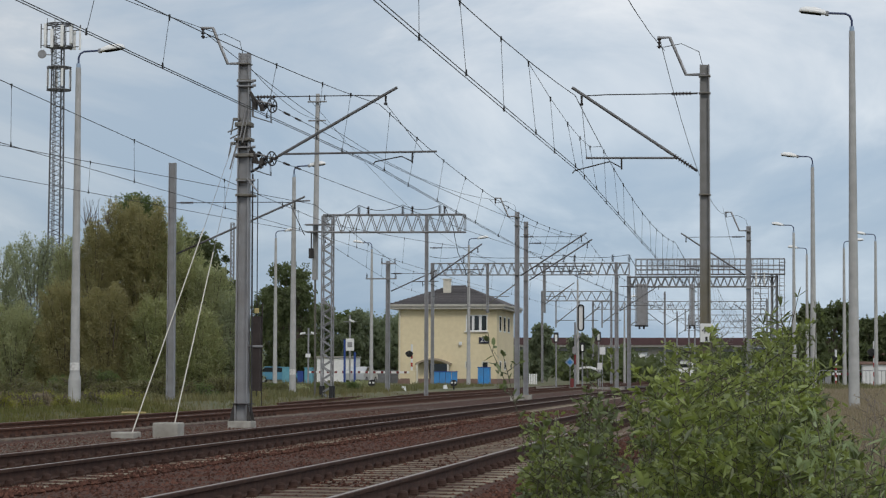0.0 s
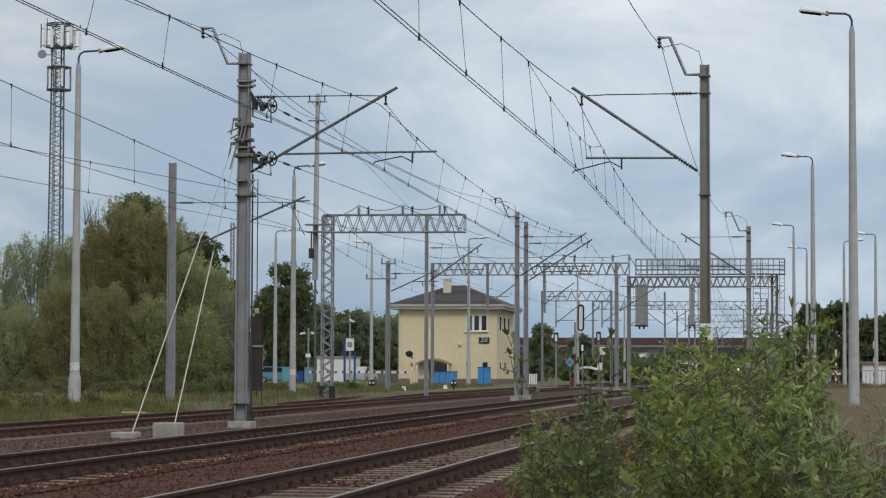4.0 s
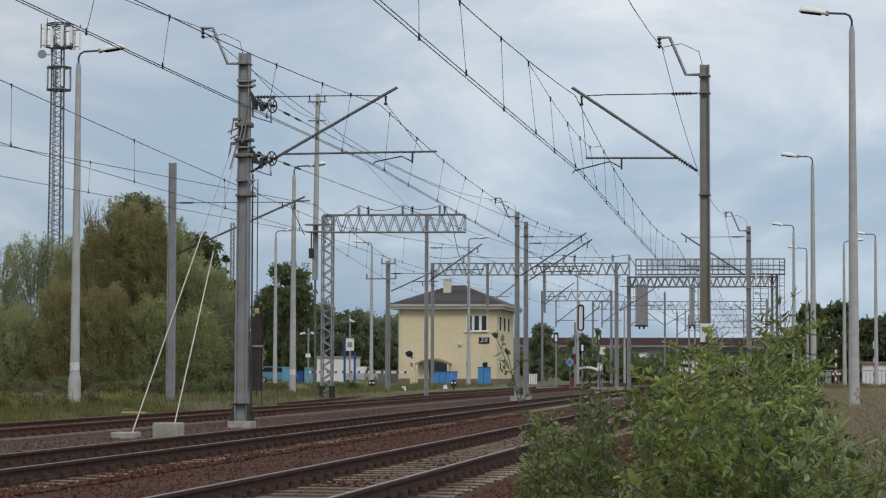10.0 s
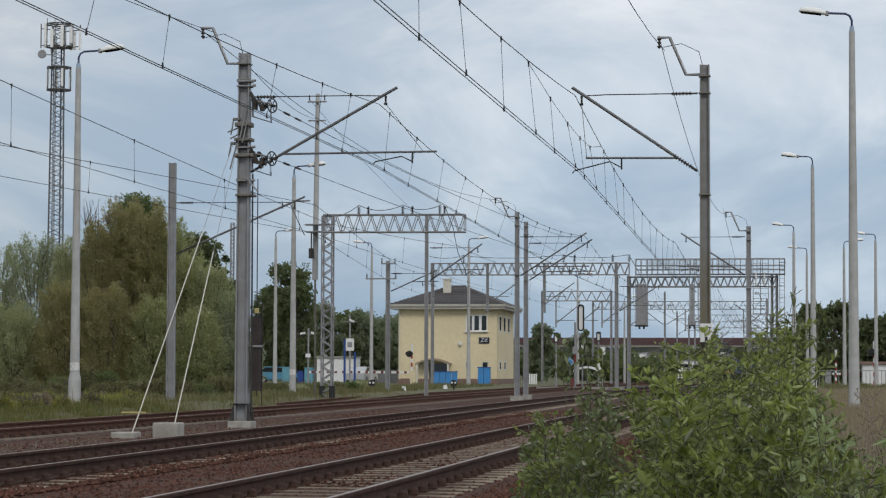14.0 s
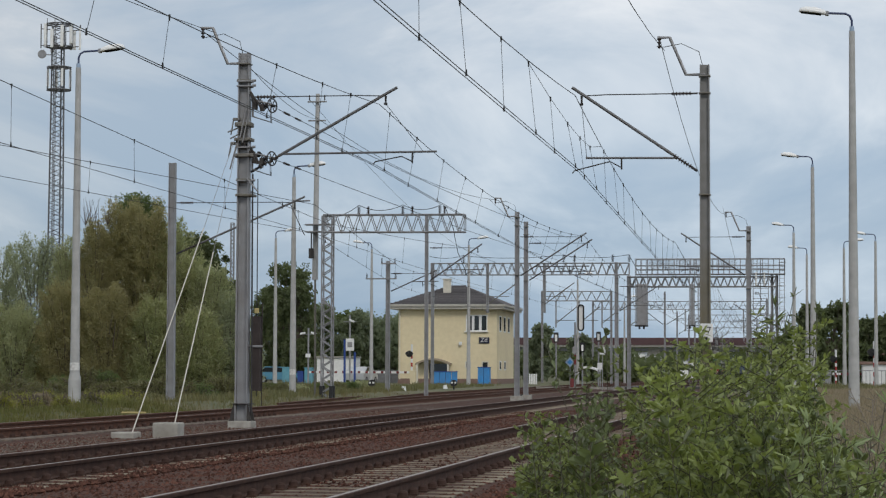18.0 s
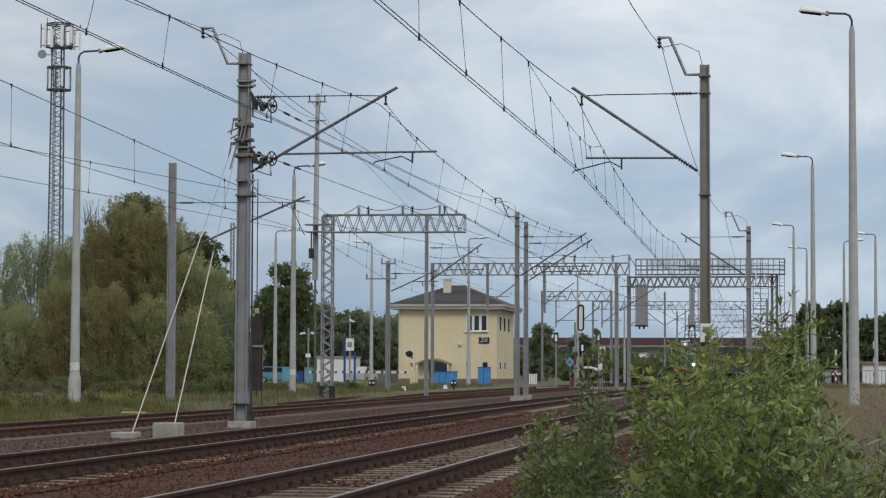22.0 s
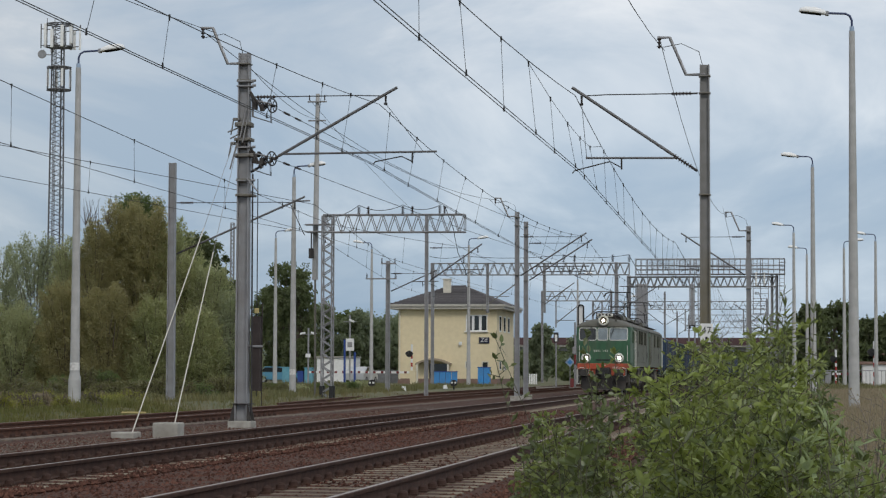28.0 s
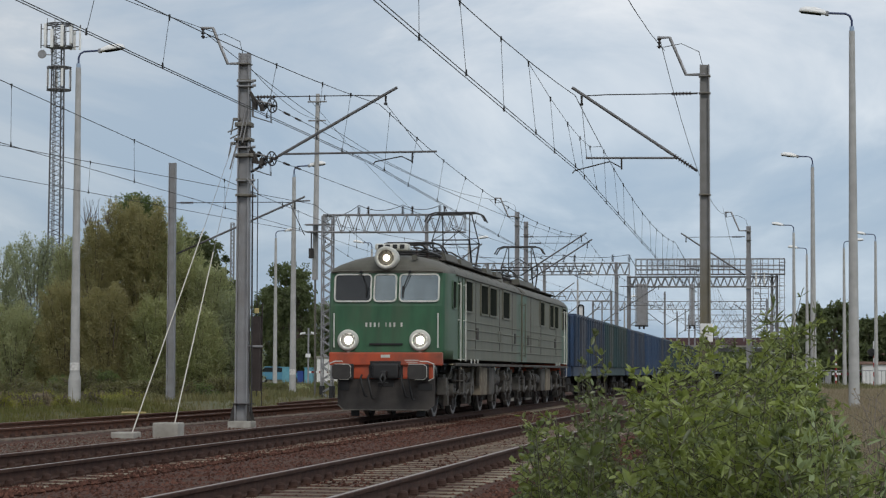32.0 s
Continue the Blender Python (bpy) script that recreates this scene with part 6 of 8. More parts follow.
    # gantries further down the line
    for y, x0, x1, z in ((215, -22.9, -16.3, 8.3), (262, -22, -2, 8.8), (300, -12.5, 1.0, 8.2), (345, -13.5, 2.5, 8.3), (390, -14, 3, 8.3)):
        th = thing("lattice_gantry", "distant grey lattice gantry over the tracks", "gantry", "line gantries")
        b = B()
        lattice(b, (x0, y, z), (x1, y, z), 0.5, 0.9, int(abs(x1 - x0) / 0.9), 0.025, 0.04)
        part("lattice_boom", b, M_STEEL, th)
        for x in (x0, x1):
            b = B()
            extrude_z(b, h_section(0.21, 0.2, 0.02), -0.3, z + 0.5, 1.0, c=(x, y))
            part("gantry_leg", b, M_STEEL, th)
        n = 3
        for i in range(n):
            x = x0 + (x1 - x0) * (i + 0.6) / n
            b = B()
            box(b, (x, y, z - 1.7), (0.13, 0.13, 2.6), 0.02)
            part("drop_post", b, M_STEEL, th)
            b = B()
            cyl(b, (x, y, z - 2.6), (x + 2.0, y, z - 1.0), 0.045, 0.045, 6)
            cyl(b, (x, y, z - 2.3), (x + 1.8, y, z - 2.3), 0.03, 0.03, 6)
            part("hanging_bracket", b, M_STEEL_B, th)


# ---------------------------------------------------------------- lamps, signals, crossing
def lamps():
    lab = "grey concrete platform lamp post with a white lamp head"
    for x, y, z, a, h in ((-19.91, 61.9, 0.05, 0, 9.75), (-20.47, 93.2, -0.1, 0, 9.45), (-32.7, 143.5, 0.0, 0, 9.8), (-29.2, 159, 0.0, 180, 9.9), (-21.7, 155.5, 0.0, 0, 9.95),
                          (1.76, 59.2, 0.1, 180, 9.93), (1.22, 98.7, 0.1, 180, 9.95), (0.58, 141.6, 0.05, 180, 9.8), (4.05, 157.5, 0.05, 0, 9.7), (5.91, 150.5, 0.05, 180, 9.75),
                          (1.6, 165, 0.0, 180, 9.7), (-18.6, 205, 0.0, 0, 9.6), (-17.5, 250, 0, 0, 9.0)):
        street_lamp(x, y, z, h - 0.1, a, lab, sleeve=1.2 if y == 61.9 else 0.0, band=y in (61.9, 93.2))


def signals():
    # tall signal seen from behind, with a black-rimmed screen
    th = thing("railway_signal", "grey railway signal post with a black-rimmed white back plate", "signal", "railway signals", Matrix.Translation((-14.7, 160, 0)))
    bar("post", th, [(0, 0, -0.2), (0, 0, 4.6)], 0.07, M_STEEL)
    b = B()
    m = Matrix.Translation((0.42, 0, 4.92))
    ring_frame(b, 0.28, 1.7, 0.13, 0.10, 0.12, m)
    part("rim", b, M_BLACK, th, "black rounded rim")
    b = B()
    panel(b, 0.30, 1.72, 0.13, 0.03, m)
    part("back_plate", b, M_LAMPSHELL, th)
    bar("bracket", th, [(0, 0, 3.0), (0.42, 0, 3.8)], 0.05, M_STEEL)
    b = B()
    box(b, (0, 0, 2.6), (0.35, 0.3, 0.5), 0.03)
    part("relay_box", b, M_STEEL, th)
    b = B()
    cyl(b, (0, 0, 1.6), (0, 0, 2.3), 0.085, 0.085, 10)
    part("red_band", b, M_DULLRED, th)
    b = B()
    box(b, (-0.2, -0.2, 0.3), (0.26, 0.24, 0.62), 0.05)
    part("control_box", b, M_DULLRED, th, "dull red control box")
    for x, y, z in ((-16.25, 162, 3.75), (-13.85, 170, 3.95), (-15.6, 176, 3.2)):
        th = thing("railway_signal", "slim railway signal with a dark head on a grey post", "signal", "railway signals", Matrix.Translation((x, y, 0)))
        bar("post", th, [(0, 0, -0.2), (0, 0, z - 0.6)], 0.06, M_STEEL)
        b = B()
        box(b, (0, 0, z - 0.2), (0.36, 0.16, 0.72), 0.14)
        part("signal_head", b, M_BLACK, th)
        b = B()
        box(b, (0.0, -0.09, z - 0.24), (0.17, 0.03, 0.48), 0.01)
        part("back_plate", b, M_LAMPSHELL, th)
    # dwarf signals and point indicators by the rails
    for x, y, w in ((-23.1, 126, 1), (-19.0, 130, 0), (-20.6, 122, 2), (-20.4, 136, 2)):
        th = thing("dwarf_signal", "low black and white ground signal beside the rails", "signal", "ground signals", Matrix.Translation((x, y, -0.15)))
        bar("post", th, [(0, 0, -0.1), (0, 0, 0.35)], 0.05, M_BLACK)
        b = B()
        if w == 2:
            cyl(b, (0, 0, 0.1), (0, 0, 0.42), 0.16, 0.10, 10)
            part("marker_head", b, M_WHITE, th)
        else:
            cyl(b, (0, -0.06, 0.55), (0, 0.06, 0.55), 0.20, 0.20, 20)
            part("signal_disc", b, M_BLACK, th)
            for dx in (-0.10, 0.10):
                b = B()
                cyl(b, (dx, -0.09, 0.58), (dx, -0.05, 0.58), 0.06, 0.06, 12)
                part("white_lens", b, M_WHITE, th)


def banded_post(th, x, y, z0, z1, r, n, name="banded_post"):
    for i in range(n):
        b = B()
        a = z0 + (z1 - z0) * i / n
        cyl(b, (x, y, a), (x, y, a + (z1 - z0) / n), r, r, 10)
        part("band", b, M_RED if i % 2 else M_WHITE, th)


def crossing():
    for x, y, zt in ((-29.0, 175.5, 3.2), (5.9, 153.5, 3.2), (3.95, 180, 2.9)):
        th = thing("crossing_signal", "level crossing warning light on a red and white banded post", "crossing signal", "level crossing signals")
        banded_post(th, x, y, -0.1, zt - 0.5, 0.075, 9)
        b = B()
        cyl(b, (x, y, zt - 0.55), (x, y, zt), 0.085, 0.085, 10)
        part("cap", b, M_WHITE, th)
        b = B()
        cyl(b, (x - 0.18, y - 0.12, zt - 0.75), (x - 0.18, y + 0.06, zt - 0.75), 0.26, 0.26, 18)
        part("black_backboard", b, M_BLACK, th)
        for dx in (-0.35, 0.0):
            b = B()
            cyl(b, (x + dx, y - 0.25, zt - 0.72), (x + dx, y - 0.1, zt - 0.72), 0.13, 0.13, 12)
            part("lamp_hood", b, M_BLACK, th)
    for x0, x1, y in ((-36.5, -28.6, 172.0), (3.5, 9.5, 171.5)):
        th = thing("crossing_barrier", "lowered red and white barrier boom across the road", "barrier", "level crossing barriers")
        n = 39
        for i in range(n):
            b = B()
            a = x0 + (x1 - x0) * i / n
            box(b, (a + (x1 - x0) / n / 2, y, 1.0), ((x1 - x0) / n, 0.06, 0.17), 0.01)
            part("boom_band", b, M_DULLRED if i % 3 == 1 else M_WHITE, th)
        b = B()
        box(b, (x1 + 0.3 if x0 < -20 else x0 - 0.3, y, 0.5), (0.45, 0.5, 1.3), 0.05)
        part("drive_housing", b, M_STEEL if x0 > 0 else M_PLASTER, th, "weathered drive housing")
    # camera poles by the crossing
    for x, y, h, two in ((-35.7, 168, 4.35, True), (-32.5, 168, 5.3, False)):
        th = thing("camera_pole", "slim grey pole with white surveillance cameras", "camera pole", "camera poles", Matrix.Translation((x, y, 0)))
        bar("pole", th, [(0, 0, -0.1), (0, 0, h)], 0.07, M_STEEL)
        b = B()
        cyl(b, (-0.5, 0, h - 0.5), (0.5, 0, h - 0.5), 0.03, 0.03, 6)
        part("cross_arm", b, M_STEEL, th)
        for dx, tilt in ((-0.42, 10), (0.40, -20)) if two else ((0.15, -25),):
            b = B()
            box(b, (dx, -0.1, h - 0.42), (0.42, 0.16, 0.15), 0.03, Matrix.Rotation(radians(-tilt), 3, "Y"))
            part("camera_housing", b, M_WHITE, th)
        b = B()
        box(b, (0, -0.12, h - 2.1), (0.38, 0.06, 0.28) if two else (0.28, 0.06, 0.28), 0.02)
        part("control_plate", b, M_WHITE, th)
    th = thing("information_sign", "white sign panel on two deep blue posts", "sign", at=Matrix.Translation((-30.95, 160, 0)))
    for dx in (-0.38, 0.36):
        b = B()
        box(b, (dx, 0, 1.6 if dx < 0 else 1.15), (0.15, 0.12, 3.5 if dx < 0 else 2.6), 0.02)
        part("sign_post", b, M_DEEPBLUE, th, "deep blue post")
    b = B()
    box(b, (0.02, -0.1, 2.98), (0.60, 0.06, 0.88), 0.02)
    pn = part("sign_panel", b, M_WHITE, th, "white panel")
    b = B()
    box(b, (0.02, -0.14, 2.98), (0.34, 0.02, 0.36))
    part("grey_block", b, M_STEEL, pn)


# ---------------------------------------------------------------- buildings and far things
def signal_box():
    """Two-storey yellow signal box with a hipped dark roof."""
    X0, X1, Y0, Y1, ZE = -32.55, -24.1, 190.0, 202.0, 6.35
    th = thing("signal_box_building", "two-storey yellow rendered signal box with a dark hipped roof", "building")
    cx = (X0 + X1) / 2
    # front wall with openings cut through: pieces between the openings
    def wall_with(holes, u0, u1, z0, z1, place, name):
        b = B()
        us = sorted({u0, u1, *[h[0] for h in holes], *[h[1] for h in holes]})
        for a, c in zip(us, us[1:]):
            zs = [z0]
            for h in sorted(holes, key=lambda q: q[2]):
                if h[0] <= a + 1e-6 and c <= h[1] + 1e-6:
                    zs += [h[2], h[3]]
            zs.append(z1)
            for lo, hi in zip(zs[::2], zs[1::2]):
                if hi > lo:
                    place(b, a, c, lo, hi)
        bmesh.ops.remove_doubles(b, verts=b.verts[:], dist=0.0005)
        return part(name, b, M_PLASTER, th)
    front_holes = [(-26.75, -24.9, 4.5, 5.9), (-29.9, -28.3, 0.15, 1.75), (-26.8, -26.3, 1.35, 1.95), (-25.4, -24.8, 1.35, 1.95)]
    wall_with(front_holes, X0, X1, 0.05, ZE, lambda b, a, c, lo, hi: box(b, ((a + c) / 2, Y0 + 0.2, (lo + hi) / 2), (c - a, 0.4, hi - lo)), "front_wall")
    side_holes = [(191.6, 193.0, 4.48, 5.85), (194.6, 196.0, 4.48, 5.85), (197.6, 199.0, 4.48, 5.85), (191.8, 193.0, 1.2, 2.0), (195.0, 196.2, 1.2, 2.0)]
    wall_with(side_holes, Y0 + 0.4, Y1, 0.05, ZE, lambda b, a, c, lo, hi: box(b, (X1 - 0.2, (a + c) / 2, (lo + hi) / 2), (0.4, c - a, hi - lo)), "side_wall")
    b = B()
    box(b, (X0 + 0.2, (Y0 + Y1) / 2 + 0.2, ZE / 2), (0.4, Y1 - Y0 - 0.4, ZE))
    part("side_wall", b, M_PLASTER, th)
    b = B()
    box(b, (cx, Y1 - 0.2, ZE / 2), (X1 - X0 - 0.8, 0.4, ZE))
    part("back_wall", b, M_PLASTER, th)
    b = B()
    box(b, (cx, (Y0 + Y1) / 2, 3.2), (X1 - X0 - 0.9, Y1 - Y0 - 0.9, 0.2))
    part("inner_floor", b, M_CONCRETE, th)
    b = B()
    box(b, (cx, Y0 - 0.02, 0.1), (X1 - X0 + 0.08, 0.06, 0.75), 0.01)
    box(b, (X1 + 0.02, (Y0 + Y1) / 2, 0.1), (0.06, Y1 - Y0, 0.75), 0.01)
    part("plinth", b, M_PLINTH, th, "brown painted plinth")
    # windows
    for h in front_holes:
        u0, u1, z0, z1 = h
        if z1 - z0 < 1.5:
            w = part("window", (lambda q: (box(q, ((u0 + u1) / 2, Y0 + 0.09, (z0 + z1) / 2), (u1 - u0, 0.02, z1 - z0)), q)[1])(B()), M_GLASSDARK, th, "dark window with white frame")
            n = 3 if u1 - u0 > 1.5 else 1
            b = B()
            t = 0.09
            for i in range(n + 1):
                u = u0 + (u1 - u0) * i / n
                box(b, (min(max(u, u0 + t / 2), u1 - t / 2) if n > 1 else (u0 + t / 2 if i == 0 else u1 - t / 2), Y0 + 0.04, (z0 + z1) / 2), (t if i in (0, n) else 0.22, 0.08, z1 - z0), 0.01)
            for z in (z0 + t / 2, z1 - t / 2):
                box(b, ((u0 + u1) / 2, Y0 + 0.037, z), (u1 - u0, 0.07, t), 0.01)
            part("window_frame", b, M_WHITE if n > 1 else M_TRIM, w)
            if n > 1:
                b = B()
                box(b, ((u0 + u1) / 2, Y0 - 0.06, z0 - 0.05), (u1 - u0 + 0.2, 0.24, 0.07), 0.01)
                part("window_sill", b, M_WHITE, w)
        else:
            b = B()
            box(b, ((u0 + u1) / 2, Y0 + 0.3, (z0 + z1) / 2), (u1 - u0, 0.06, z1 - z0))
            part("entrance_door", b, M_GLASSDARK, th, "dark entrance recess")
    for a, c, z0, z1 in side_holes:
        b = B()
        box(b, (X1 - 0.012, (a + c) / 2, (z0 + z1) / 2), (0.02, c - a, z1 - z0))
        w = part("window", b, M_DIRTYGLASS, th, "dark window with white frame")
        b = B()
        for y in (a + 0.05, c - 0.05):
            box(b, (X1 - 0.01, y, (z0 + z1) / 2), (0.07, 0.1, z1 - z0), 0.01)
        for z in (z0 + 0.05, z1 - 0.05):
            box(b, (X1 - 0.008, (a + c) / 2, z), (0.07, c - a, 0.1), 0.01)
        part("window_frame", b, M_WHITE, w)
    # canopy over the entrance
    b = B()
    arc = [(-30.9 + i * 2.95 / 10, 1.78 + 0.42 * math.sin(math.pi * i / 10)) for i in range(11)]
    prism(b, arc + [(p[0], p[1] - 0.16) for p in arc[::-1]], Y0 - 1.2, Y0 + 0.02)
    part("entrance_canopy", b, M_CANOPY, th, "curved weathered tan canopy")
    for x in (-30.75, -28.1):
        b = B()
        box(b, (x, Y0 - 1.1, 0.9), (0.16, 0.16, 1.75), 0.02)
        part("canopy_post", b, M_TRIM, th)
    # eaves, roof and chimney
    b = B()
    box(b, (cx, (Y0 + Y1) / 2, ZE + 0.1), (X1 - X0 + 1.3, Y1 - Y0 + 1.3, 0.2), 0.03)
    box(b, (cx, (Y0 + Y1) / 2, ZE + 0.32), (X1 - X0 + 1.5, Y1 - Y0 + 1.5, 0.22), 0.05)
    part("eaves", b, M_EAVES, th, "grey-cream boxed eaves with gutter")
    b = B()
    e = 0.72
    z0, z1 = ZE + 0.44, 8.62
    c4 = [(X0 - e, Y0 - e), (X1 + e, Y0 - e), (X1 + e, Y1 + e), (X0 - e, Y1 + e)]
    vb = [b.verts.new((*p, z0)) for p in c4]
    r0, r1 = b.verts.new((cx - 0.6, (Y0 + Y1) / 2, z1)), b.verts.new((cx + 0.6, (Y0 + Y1) / 2, z1))
    for f in ((vb[0], vb[1], r1, r0), (vb[1], vb[2], r1), (vb[2], vb[3], r0, r1), (vb[3], vb[0], r0), (vb[3], vb[2], vb[1], vb[0])):
        b.faces.new(f)
    roof = part("roof", b, M_ROOF, th, "dark hipped tile roof")
    b = B()
    n = 15
    for i in range(n):
        f = i / n
        hw0, yy, zz = (X1 - X0) / 2 + e - f * ((X1 - X0) / 2 + e - 0.6), Y0 - e + f * ((Y1 - Y0) / 2 + e), z0 + (z1 - z0) * f + 0.02
        b = B()
        box(b, (cx, yy + 0.12, zz + 0.03), (2 * hw0 - 0.25, 0.30, 0.03), 0, Matrix.Rotation(radians(18), 3, "X"))
        part("tile_course", b, M_ROOF, roof)
    b = B()
    box(b, (-28.86, 193.4, 7.95), (0.64, 0.6, 2.2), 0.03)
    ch = part("chimney", b, M_TRIM, roof, "cream rendered chimney")
    b = B()
    box(b, (-28.86, 193.4, 9.05), (0.76, 0.72, 0.1), 0.02)
    part("chimney_cap", b, M_TRIM, roof)
    b = B()
    box(b, (-25.18, Y0 - 0.04, 3.72), (0.90, 0.06, 0.52), 0.01)
    sg = part("name_board", b, M_NAVY, th, "dark name board with white letters")
    text_on("Zd", 0.52, (-25.18, Y0 - 0.075, 3.74), sg, M_WHITE)
    b = B()
    cyl(b, (X0 + 0.12, Y0 - 0.08, 0.4), (X0 + 0.12, Y0 - 0.08, ZE), 0.06, 0.06, 8)
    part("downpipe", b, M_TRIM, th)
    b = B()
    box(b, (-27.2, Y0 - 0.12, 3.45), (0.25, 0.22, 0.3), 0.03)
    part("alarm_box", b, M_WHITE, th)
    # things standing before it
    for x0, x1, z1, lab in ((-28.95, -26.95, 1.05, "low blue corrugated enclosure panels"), (-25.2, -24.2, 1.42, "upright blue metal cabinet")):
        t2 = thing("blue_enclosure" if z1 < 1.1 else "blue_cabinet", lab + " before the signal box", "enclosure" if z1 < 1.1 else "cabinet")
        k = max(2, int((x1 - x0) / 0.45))
        for i in range(k):
            b = B()
            w = (x1 - x0) / k
            box(b, (x0 + (i + 0.5) * w, 186.5, z1 / 2 - 0.1), (w - 0.03, 0.9 if z1 > 1.2 else 0.12, z1 + 0.2), 0.02)
            part("panel", b, M_BLUE, t2)
        b = B()
        box(b, ((x0 + x1) / 2, 186.5, z1 + 0.02), (x1 - x0 + 0.08, 1.0 if z1 > 1.2 else 0.2, 0.06), 0.01)
        part("top_rail", b, M_DEEPBLUE, t2)


def far_things():
    # telecom tower
    th = thing("telecom_tower", "dark steel lattice telecom tower with antenna panels", "tower", at=Matrix.Translation((-72.8, 220, 0)))
    b = B()
    for i in range(36):
        z0, z1 = i * 1.0, (i + 1) * 1.0
        w0, w1 = 0.88 - 0.0075 * i, 0.88 - 0.0075 * (i + 1)
        c0 = [(-w0, -w0 * 0.6), (w0, -w0 * 0.6), (0, w0)]
        c1 = [(-w1, -w1 * 0.6), (w1, -w1 * 0.6), (0, w1)]
        for k in range(3):
            q = (k + 1) % 3
            cyl(b, (*c0[k], z0), (*c1[k], z1), 0.085, 0.085, 5)
            m = [((c0[j][0] + c1[j][0]) / 2, (c0[j][1] + c1[j][1]) / 2) for j in (k, q)]
            zm = (z0 + z1) / 2
            for pa, pb in (((*c0[k], z0), (*m[1], zm)), ((*m[1], zm), (*c1[k], z1))):
                cyl(b, pa, pb, 0.035, 0.035, 4)
    for x in (-0.42, -0.30, -0.18):
        cyl(b, (x, -0.45, 0), (x, -0.40, 35), 0.035, 0.035, 5)
    part("lattice_shaft", b, M_TOWER, th)
    for z0, z1, rad in ((29.5, 31.8, 1.25), (33.9, 36.2, 1.4)):
        for z in (z0, z1):
            b = B()
            for i in range(8):
                a, c = i * math.pi / 4, (i + 1) * math.pi / 4
                cyl(b, (rad * math.cos(a), rad * math.sin(a), z), (rad * math.cos(c), rad * math.sin(c), z), 0.07, 0.07, 6)
                cyl(b, (0, 0, z), (rad * math.cos(a), rad * math.sin(a), z), 0.05, 0.05, 5)
            part("platform_ring", b, M_TOWER, th)
        for i in range(8):
            a = i * math.pi / 4
            bar("cage_upright", th, [(rad * math.cos(a), rad * math.sin(a), z0), (rad * math.cos(a), rad * math.sin(a), z1)], 0.05, M_TOWER, n=6)
    for i in range(4):
        a = i * 1.6 + 0.5
        b = B()
        box(b, (1.15 * math.cos(a), 1.15 * math.sin(a), 30.7), (0.22, 0.2, 1.8), 0.04)
        part("antenna_panel", b, M_LAMPSHELL, th, "pale antenna panel")
    for i in range(9):
        a = i * 0.7 + 0.3
        b = B()
        box(b, (1.5 * math.cos(a), 1.5 * math.sin(a), 34.6 + 0.25 * (i % 3)), (0.30, 0.24, 1.9 + 0.3 * (i % 2)), 0.05)
        part("antenna_panel", b, M_LAMPSHELL, th, "pale antenna panel")
    for dx, dz in ((-1.95, 35.0), (2.2, 34.8)):
        b = B()
        cyl(b, (dx, 0, dz - 1.2), (dx, 0, dz + 1.3), 0.06, 0.06, 6)
        cyl(b, (dx, 0, dz - 0.9), (0, 0, dz - 1.0), 0.05, 0.05, 6)
        cyl(b, (dx, 0, dz + 0.8), (0, 0, dz + 0.6), 0.05, 0.05, 6)
        part("antenna_boom", b, M_TOWER, th)
    b = B()
    box(b, (2.2, -0.1, 34.7), (0.22, 0.2, 2.3), 0.05)
    part("antenna_panel", b, M_LAMPSHELL, th)
    b = B()
    cyl(b, (-1.6, -0.7, 33.1), (-1.6, -0.35, 33.1), 0.45, 0.36, 20)
    cyl(b, (-1.6, -0.4, 33.1), (-0.6, 0, 33.1), 0.05, 0.05, 6)
    part("dish", b, M_STEEL, th, "grey dish antenna")
    for dx in (-1.3, -0.5):
        bar("whip_antenna", th, [(dx, 0, 36.0), (dx, 0, 36.9)], 0.035, M_TOWER)
    # overpass far down the line
    th = thing("road_overpass", "brown-railed concrete road overpass across the tracks", "bridge")
    b = B()
    box(b, (-20, 600, 8.0), (190, 9, 0.55), 0.05)
    part("deck", b, M_CONCRETE, th, "pale concrete deck edge")
    b = B()
    box(b, (-20, 595.4, 9.2), (190, 0.2, 1.9))
    part("noise_barrier", b, M_BRIDGE, th, "dark plum brown barrier")
    for x in (-52, -34, -19, 4, 24):
        b = B()
        box(b, (x, 600, 3.6), (3.2, 5, 8.0), 0.4)
        part("pier", b, M_CONCRETE, th)
    b = B()
    box(b, (-20, 601, 7.1), (190, 6, 0.9))
    part("girder", b, M_STEEL, th)
    # low sheds and a lit roof behind the crossing
    for x, y, w, d, h, mt, lab in ((-40.7, 205, 3.5, 3, 2.3, M_WHITE, "white flat-roofed shed behind the crossing"), (6.9, 172, 2.4, 2.2, 1.75, M_WHITE, "small white kiosk with a red roof edge")):
        th = thing("shed", lab, "shed", "small buildings")
        b = B()
        box(b, (x, y, h / 2), (w, d, h), 0.04)
        part("wall", b, mt, th)
        b = B()
        box(b, (x, y, h + 0.06), (w + (0.5 if x > 0 else 0.12), d + 0.3, 0.22 if x > 0 else 0.12), 0.03)
        part("roof", b, M_PLINTH if x > 0 else M_CONCRETE, th)
    th = thing("platform_shelter", "low shelter with a white arched roof", "shelter", at=Matrix.Translation((-21.6, 250, -0.3)))
    b = B()
    arc = [(-1.4 + i * 0.35, 1.62 + 0.4 * math.sin(math.pi * i / 8)) for i in range(9)]
    prism(b, arc + [(p[0], p[1] - 0.22) for p in arc[::-1]], -1.5, 1.5)
    part("roof", b, M_WHITE, th)
